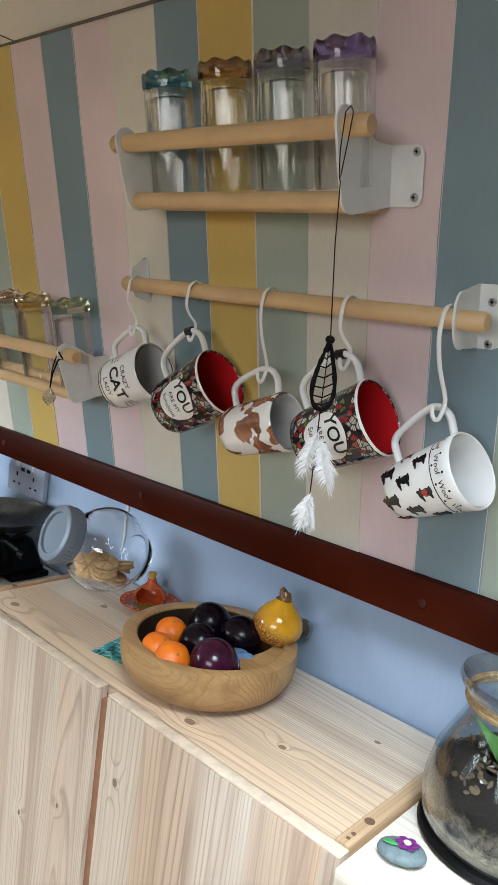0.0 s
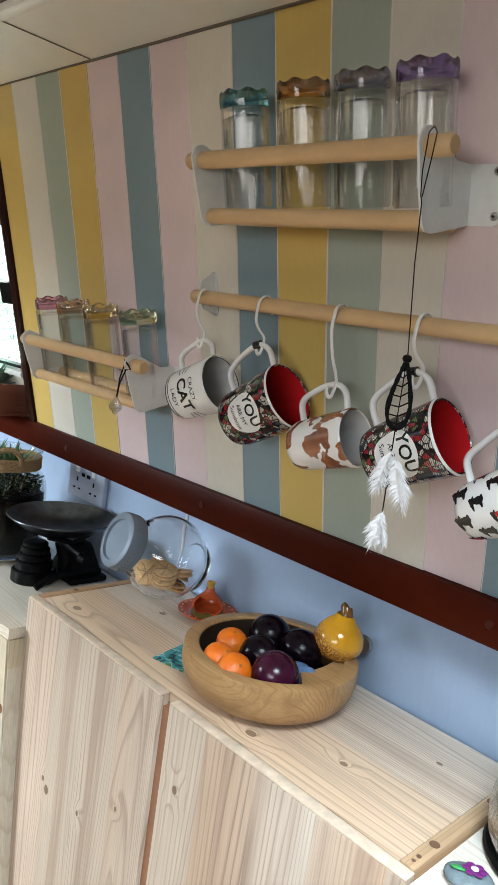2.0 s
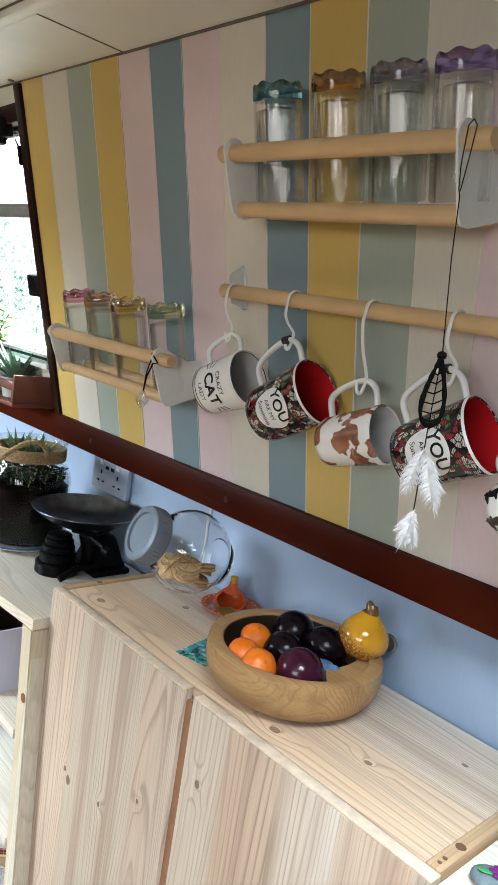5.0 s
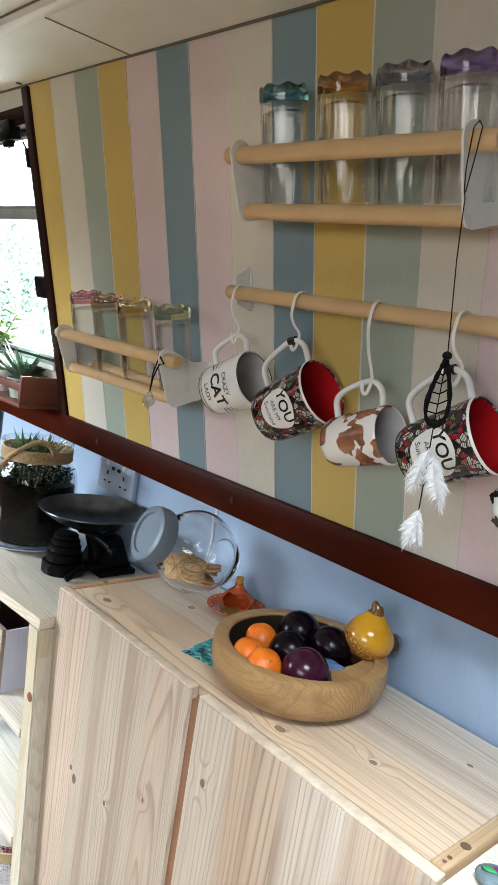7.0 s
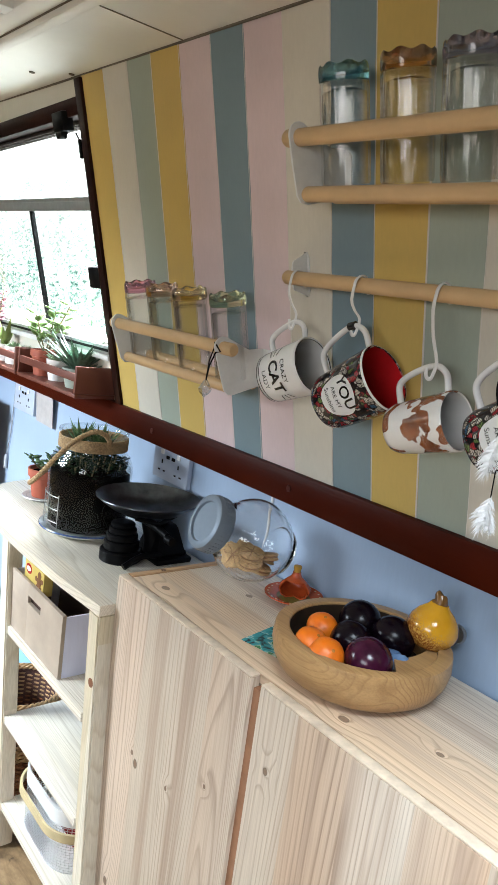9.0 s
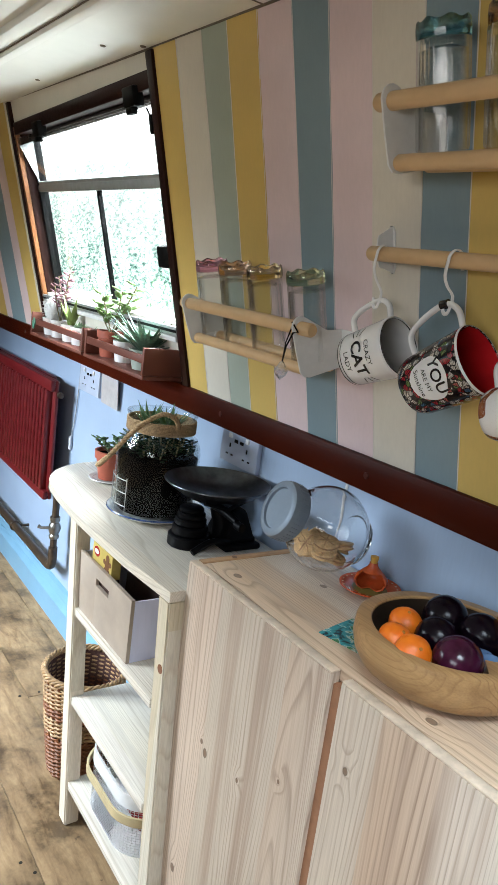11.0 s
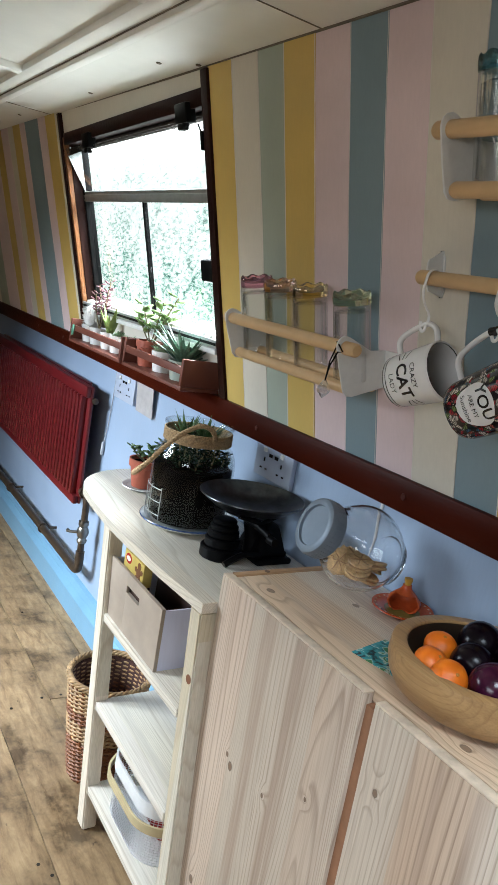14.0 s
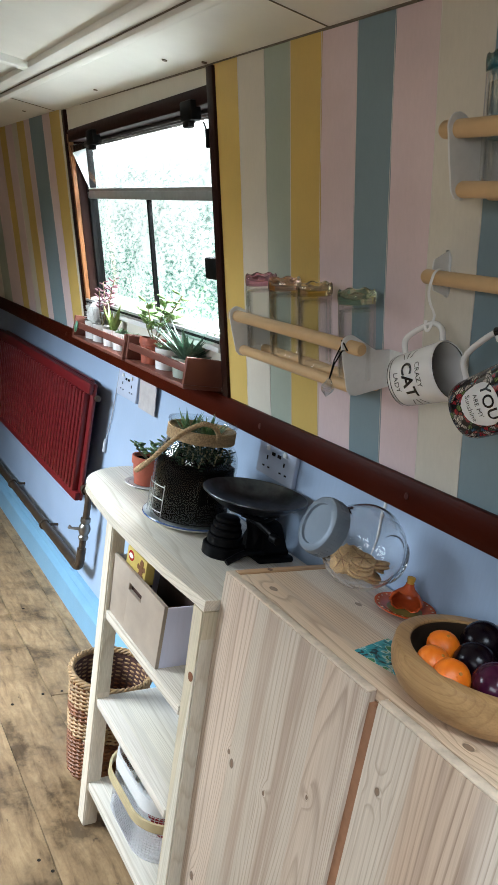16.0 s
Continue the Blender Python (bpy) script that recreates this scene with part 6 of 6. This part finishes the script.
part("lever", tube([(px, py - 0.015, 0.376), (px - 0.01, py - 0.045, 0.376), (px - 0.02, py - 0.052, 0.378)], [0.006, 0.005, 0.008], 8), BRASS, vl)
part("lower_elbow", tube(curve([(px, py, 0.30), (px, py, 0.250), (px - 0.010, py, 0.226), (px - 0.04, py, 0.218), (px - 0.07, py, 0.217)], 5), [0.0165] * 21, 12), PIPE, pipe)
part("run", tube([(px - 0.03, py, 0.218), (-2.6, py, 0.212), (-3.4, py, 0.205), (WEST, py, 0.20)], 0.0165, 12), PIPE, pipe)
for bx in (-2.23, -2.80, -3.5):
    bm = tube([(bx, py + 0.018 * math.cos(a), 0.2145 + (bx + 2.2) * 0.006 + 0.019 * math.sin(a)) for a in [2 * PI * k / 14 for k in range(14)]], 0.0045, 8, closed=True)
    tube([(bx, py + 0.018, 0.214), (bx, 0.306, 0.214)], 0.006, 8, bm)
    part("clip", bm, PIPE, pipe)

# ---- sockets, switch card, cable ----
# White plastic given a blue-grey colour that holds the shade under the rail
SOCK = plain("shaded_socket_plastic", (0.42, 0.48, 0.60), 0.35, scale=60, vary=0.04)


def socket(x0, x1, z0, z1, label):
    t = thing("wall_socket", label, "socket", "double sockets on the wall")
    part("plate", boxed(x0, x1, 0.291, 0.304, z0, z1, 0.003), SOCK, t)
    w = (x1 - x0)
    for cx in (x0 + w * 0.27, x0 + w * 0.73):
        for dx, dz, a, b in ((0, 0.010, 0.0022, 0.005), (-0.011, -0.012, 0.004, 0.0018), (0.011, -0.012, 0.004, 0.0018)):
            part("pin_hole", boxed(cx + dx - a, cx + dx + a, 0.2898, 0.2912, (z0 + z1) / 2 + dz - b - 0.008, (z0 + z1) / 2 + dz + b - 0.008), BLACK_INK, t, smooth=None)
        part("switch", boxed(cx - 0.006, cx + 0.006, 0.287, 0.2915, z1 - 0.022, z1 - 0.010, 0.001), WHITE_PLASTIC, t)
    for k in (-0.012, 0.012):
        part("usb_port", boxed((x0 + x1) / 2 + k - 0.007, (x0 + x1) / 2 + k + 0.007, 0.2898, 0.2912, z1 - 0.030, z1 - 0.022), BLACK_INK, t, smooth=None)


socket(-0.795, -0.640, 0.902, 0.986, "white double socket half hidden under the rail")
socket(-1.750, -1.575, 0.893, 0.984, "white double socket with ports below the planters")
nt = thing("grey_note", "plain grey card tucked on the wall by the socket", "card", m=pose(-1.560, 0.300, 0.885, 4, 0, -2))
part("sheet", boxed(0, 0.145, -0.002, 0.0, 0, 0.10), plain("grey_card", (0.40, 0.38, 0.38), 0.8, scale=30), nt)
cb = thing("cable", "thin grey cable hanging down the blue wall", "cable")
part("wire", tube(curve([(-1.768, 0.300, 0.990), (-1.770, 0.300, 0.92), (-1.782, 0.300, 0.80), (-1.800, 0.300, 0.735), (-1.804, 0.300, 0.70)], 6), 0.0022, 6), plain("grey_cable", (0.35, 0.38, 0.42), 0.5), cb)
part("plug", lathe([(0, -0.03), (0.006, -0.03), (0.007, 0.01), (0.003, 0.02), (0, 0.02)], 12, m=Matrix.Translation((-1.805, 0.297, 0.69))), plain("grey_plug", (0.45, 0.48, 0.52), 0.4), cb)
cb = thing("cable", "thin white cable rising behind the biscuit jar", "cable")
part("wire", tube([(-0.352, 0.303, 0.83), (-0.352, 0.303, 0.992)], 0.003, 6), WHITE_PLASTIC, cb)

# ---- planters on the window ledge ----
def planter(x0, x1, label):
    t = thing("planter_box", label, "planter", "planter boxes on the window ledge")
    y0, y1, z0 = 0.150, 0.262, 1.0565
    part("base", boxed(x0, x1, y0, y1, z0, z0 + 0.010, 0.0015), PLANTER_WOOD, t)
    for a in (x0, x1 - 0.012):
        part("end_board", boxed(a, a + 0.012, y0, y1, z0 + 0.0105, z0 + 0.080, 0.002), PLANTER_WOOD, t)
    part("front_slat", boxed(x0 + 0.0125, x1 - 0.0125, y0 + 0.001, y0 + 0.009, z0 + 0.040, z0 + 0.060, 0.0015), PLANTER_WOOD, t)
    part("back_board", boxed(x0 + 0.0125, x1 - 0.0125, y1 - 0.008, y1, z0 + 0.0105, z0 + 0.060, 0.0015), PLANTER_WOOD, t)


planter(-1.372, -0.972, "red-brown slatted wooden planter box on the window ledge")
planter(-1.885, -1.392, "red-brown slatted planter box with a small green tag")
LZ = 1.0565 + 0.0105
PALE_POT = plain("pale_green_glaze", (0.40, 0.46, 0.40), 0.3, scale=30)


def potted(x, r, h, mat, label):
    t = thing("potted_plant", label, "potted plant", "pots in the planter boxes", Matrix.Translation((x, 0.207, LZ)))
    pot_shape(t, r, h, mat, rim=mat is TERRACOTTA)
    return t


t = potted(-1.312, 0.040, 0.074, TERRACOTTA, "jade plant in a terracotta pot")
leaf_cluster(t, [((0, 0, 0.06), (0.05, 0.0, 0.19)), ((0, 0, 0.06), (-0.04, -0.02, 0.17)), ((0, 0, 0.06), (0.02, 0.03, 0.15)), ((0, 0, 0.06), (-0.075, -0.01, 0.14)), ((0, 0, 0.06), (0.09, 0.01, 0.15)), ((0.01, 0, 0.06), (0.10, 0.02, 0.21))], 0.020, plain("jade_leaf", (0.13, 0.22, 0.06), 0.4, scale=40, vary=0.35), 21, per=8)
t = potted(-1.215, 0.034, 0.058, CERAMIC, "pale blue-grey succulent in a white cup")
rosette(t, (0, 0, 0.05), 14, 0.060, 0.013, LEAF_PALE, 22, 0.5, 0.2)
t = potted(-1.085, 0.042, 0.052, PALE_POT, "striped aloe in a pale green pot")
rosette(t, (0, 0, 0.04), 64, 0.165, 0.0072, plain("blue_green_aloe", (0.12, 0.22, 0.15), 0.45, scale=90, vary=0.5), 23, 0.65, 0.22)
t = potted(-1.825, 0.036, 0.058, GREY_CERAMIC, "fluffy white cactus in a grey pot")
bm = blob(0.034, 50, 0.12, (0.9, 0.9, 1.2), 3)
for v in bm.verts:
    v.co.z += 0.085
    v.co += v.normal * 0.004 * noise.noise(v.co * 300)
rnd = random.Random(77)
for i in range(420):
    d = Vector((rnd.gauss(0, 1), rnd.gauss(0, 1), rnd.gauss(0, 1))).normalized()
    p = Vector((d.x * 0.030, d.y * 0.030, d.z * 0.040 + 0.085))
    e = d.orthogonal().normalized() * 0.0009
    tip = p + d * rnd.uniform(0.008, 0.017) + Vector((0, 0, rnd.uniform(-0.003, 0.003)))
    bm.faces.new([bm.verts.new(p + e), bm.verts.new(p - e), bm.verts.new(tip)])
part("cactus", bm, plain("white_cactus_wool", (0.70, 0.70, 0.68), 0.9, scale=300, bumps=0.9), t, "woolly white cactus", 60)
t = potted(-1.748, 0.036, 0.058, GREY_CERAMIC, "purple pink leaved plant in a grey pot")
leaf_cluster(t, [((0, 0, 0.05), (0.04, 0.0, 0.19)), ((0, 0, 0.05), (-0.05, 0.0, 0.20)), ((0, 0, 0.05), (0.0, 0.02, 0.215)), ((0, 0, 0.05), (-0.02, -0.02, 0.17)), ((0, 0, 0.05), (0.06, -0.01, 0.15))], 0.013, LEAF_PURPLE, 24, per=12)
t = potted(-1.645, 0.033, 0.055, CERAMIC, "upright green succulent in a white pot")
rosette(t, (0, 0, 0.045), 10, 0.115, 0.010, plain("fresh_leaf", (0.22, 0.30, 0.08), 0.45, scale=40, vary=0.3), 25, 1.8, 0.05)
t = potted(-1.56, 0.033, 0.055, CERAMIC, "pale green rosette succulent in a white pot")
rosette(t, (0, 0, 0.045), 26, 0.038, 0.010, LEAF_PALE, 26, 0.5, 0.1)
t = potted(-1.47, 0.033, 0.055, CERAMIC, "small pale succulent in a white pot")
rosette(t, (0, 0, 0.045), 22, 0.036, 0.009, LEAF_PALE, 27, 0.6, 0.1)
tag = thing("green_tag", "small green ornament tied to the planter", "ornament", m=Matrix.Translation((-1.84, 0.146, 1.10)))
part("drop", blob(0.013, 60, 0.1, (0.8, 0.4, 1.6), 2), plain("green_stone", (0.06, 0.20, 0.13), 0.3), tag)

# ---- glass bowl garden at the end of the counter ----
GZ = H - 0.004
terr = thing("glass_terrarium", "open glass terrarium with layered sand, soil and green leaves", "terrarium", m=Matrix.Translation((0.500, 0.170, GZ)))
prof = [(0, 0), (0.070, 0), (0.082, 0.004), (0.090, 0.016), (0.094, 0.038), (0.093, 0.060), (0.086, 0.090), (0.070, 0.122), (0.061, 0.140), (0.059, 0.152), (0.064, 0.164), (0.072, 0.172), (0.0745, 0.178), (0.072, 0.183), (0.067, 0.180), (0.060, 0.168), (0.055, 0.152), (0.057, 0.140), (0.066, 0.121), (0.082, 0.089), (0.089, 0.060), (0.090, 0.038), (0.086, 0.018), (0.078, 0.008), (0, 0.007)]
part("glass", lathe(prof, 64), thin_glass("terrarium_glass", (0.95, 0.965, 0.96), 0.015, 0.95, 2.2), terr, "thick clear glass", 60)
m, n, l, b = material("layered_sand_and_soil", 0.9)
vec = mapped(n, l)
sepn = n.new("ShaderNodeSeparateXYZ")
l.new(vec, sepn.inputs[0])
f = noise_node(n, l, vec, 45, 4, 0.7)
lay = arith(n, l, 'ADD', arith(n, l, 'MULTIPLY', sepn.outputs[2], 7.0), arith(n, l, 'MULTIPLY', f, 0.42))
grit = ramp(n, l, noise_node(n, l, vec, 330, 3, 0.7), [(0.35, (0.5, 0.5, 0.5)), (0.65, (1.2, 1.2, 1.2))])
l.new(mix(n, l, 1.0, ramp(n, l, lay, [(0.18, (0.36, 0.31, 0.21)), (0.40, (0.28, 0.24, 0.17)), (0.46, (0.03, 0.022, 0.017)), (0.52, (0.15, 0.125, 0.095)), (0.60, (0.02, 0.015, 0.012)), (0.9, (0.02, 0.015, 0.012))]), grit, 'MULTIPLY'), b.inputs["Base Color"])
bump(n, l, b, f, 0.6, 0.004)
part("filling", lathe([(0, 0.009), (0.077, 0.010), (0.085, 0.019), (0.089, 0.038), (0.088, 0.060), (0.084, 0.076), (0.06, 0.088), (0.03, 0.082), (0, 0.086)], 48, wave=lambda a, i, r, z: (r, z + (0.006 * math.sin(4 * a) if 5 <= i <= 7 else 0))), m, terr, "sand and dark soil layers", 60)
rnd = random.Random(9)
for i in range(150):
    a, q = rnd.uniform(0, 2 * PI), 0.080 * math.sqrt(rnd.random())
    bm = blob(rnd.uniform(0.0022, 0.0060), i, 0.3, (1.5, 0.8, 0.35), 1)
    p = part("chip", bm, plain("bark_chip", (0.16, 0.11, 0.07), 0.9) if i == 0 else bpy.data.materials["bark_chip"] if i % 5 else GREY_CERAMIC, terr, smooth=None)
    p.location, p.rotation_euler = (q * math.cos(a), q * math.sin(a), 0.089 - 0.012 * (q / 0.08) ** 2), (rnd.random(), rnd.random() * 2, rnd.random() * 3)
rosette(terr, (0.000, -0.012, 0.085), 12, 0.070, 0.013, plain("fresh_green_leaf", (0.09, 0.24, 0.06), 0.4, scale=40), 31, 1.0, 0.3)
bm = bmesh.new()
for i in range(4):
    tube([((0.0632 + 0.001 * (i % 2)) * math.cos(a * PI / 24), (0.0632 + 0.001 * (i % 2)) * math.sin(a * PI / 24), 0.1530 + i * 0.003) for a in range(48)], 0.0018, 6, bm, closed=True)
tagged(part("twine", bm, ROPE, terr, "twine round the neck", 60), kind="stuff")
part("foot_ring", tube([(0.088 * math.cos(a * PI / 24), 0.088 * math.sin(a * PI / 24), 0.006) for a in range(48)], 0.006, 8, closed=True), BLACK_PLASTIC, terr, "dark foot ring")
pb = thing("painted_pebble", "flat grey pebble painted with a purple flower", "pebble", m=pose(0.441, 0.052, GZ + 0.009, 0, 0, 25))
part("stone", blob(0.0225, 70, 0.10, (1.15, 0.85, 0.36), 3), plain("grey_pebble", (0.15, 0.20, 0.22), 0.55, scale=120, vary=0.3), pb, smooth=80)
for i in range(6):
    a = i * PI / 3
    part("petal", blob(0.0048, i, 0.05, (1.0, 0.8, 0.14), 2), plain("purple_paint", (0.16, 0.02, 0.16), 0.3) if i == 0 else bpy.data.materials["purple_paint"], pb, smooth=80).location = (0.004 + 0.008 * math.cos(a), 0.001 + 0.007 * math.sin(a), 0.0098)
part("flower_centre", blob(0.0042, 3, 0.05, (1, 1, 0.3), 2), WHITE_PLASTIC, pb, smooth=80).location = (0.004, 0.001, 0.0108)
part("painted_leaf", blob(0.006, 4, 0.05, (1.3, 0.6, 0.2), 2), plain("green_paint", (0.04, 0.30, 0.08), 0.35), pb, smooth=80).location = (-0.012, -0.003, 0.0088)

# ---- floor planks ----
m, n, l, b = material("worn_floor_board", 0.55)
info = n.new("ShaderNodeObjectInfo")
tc = n.new("ShaderNodeTexCoord")
sh = n.new("ShaderNodeVectorMath")
sh.operation = 'ADD'
cm = n.new("ShaderNodeCombineXYZ")
l.new(arith(n, l, 'MULTIPLY', info.outputs["Random"], 30.0), cm.inputs[0])
l.new(tc.outputs["Object"], sh.inputs[0])
l.new(cm.outputs[0], sh.inputs[1])
st = n.new("ShaderNodeMapping")
st.inputs["Scale"].default_value = (2.4, 11, 11)
l.new(sh.outputs[0], st.inputs["Vector"])
grain = noise_node(n, l, st.outputs[0], 4.0, 6, 0.65, 0.4)
stain = noise_node(n, l, sh.outputs[0], 5.5, 5, 0.7)
spot = noise_node(n, l, sh.outputs[0], 26, 3, 0.6)
c = ramp(n, l, grain, [(0.26, (0.14, 0.085, 0.045)), (0.44, (0.29, 0.195, 0.108)), (0.72, (0.42, 0.30, 0.175))])
c = mix(n, l, 0.85, c, ramp(n, l, stain, [(0.36, (0.22, 0.19, 0.16)), (0.48, (0.80, 0.76, 0.70)), (0.64, (1.2, 1.16, 1.08))]), 'MULTIPLY')
c = mix(n, l, ramp(n, l, spot, [(0.24, (1, 1, 1)), (0.31, (0, 0, 0))]), c, (0.035, 0.022, 0.013))
c = mix(n, l, 0.3, c, ramp(n, l, info.outputs["Random"], [(0, (0.75, 0.73, 0.7)), (1, (1.1, 1.08, 1.0))]), 'MULTIPLY')
l.new(c, b.inputs["Base Color"])
l.new(ramp(n, l, stain, [(0.3, (0.42, 0.42, 0.42)), (0.7, (0.68, 0.68, 0.68))]), b.inputs["Roughness"])
bump(n, l, b, grain, 0.35, 0.002)
PLANK = m
rnd = random.Random(3)
yy = 0.215
row = 0
while yy > SOUTH + 0.02:
    y1, y0 = yy - 0.0007, max(SOUTH, yy - 0.1725) + 0.0007
    ends = [WEST, -3.3 + 0.2 * (row % 3), -1.315 - 0.55 * (row % 2), -0.1 + 0.25 * (row % 4), EAST]
    for a, c2 in zip(ends, ends[1:]):
        bm = boxed(a + 0.001, c2 - 0.001, y0, y1, -0.021, rnd.uniform(-0.0015, 0.0), 0.0015)
        part("plank", bm, PLANK, floor, smooth=None)
    yy -= 0.1725
    row += 1
part("plank", boxed(WEST, EAST, 0.2165, 0.300, -0.021, -0.0005, 0.0015), PLANK, floor, smooth=None)
bm = bmesh.new()
for x, y in ((-1.33, 0.02), (-1.30, -0.08), (-1.33, 0.08), (-0.70, -0.16), (-0.66, -0.14), (-1.9, 0.1), (-1.6, -0.2), (-2.2, -0.02)):
    lathe([(0, 0.0006), (0.0042, 0.0004), (0.0046, -0.002)], 10, bm, Matrix.Translation((x, y, 0)))
tagged(part("nail_head", bm, plain("dark_nail", (0.03, 0.025, 0.02), 0.6, 0.5), floor), kind="stuff")
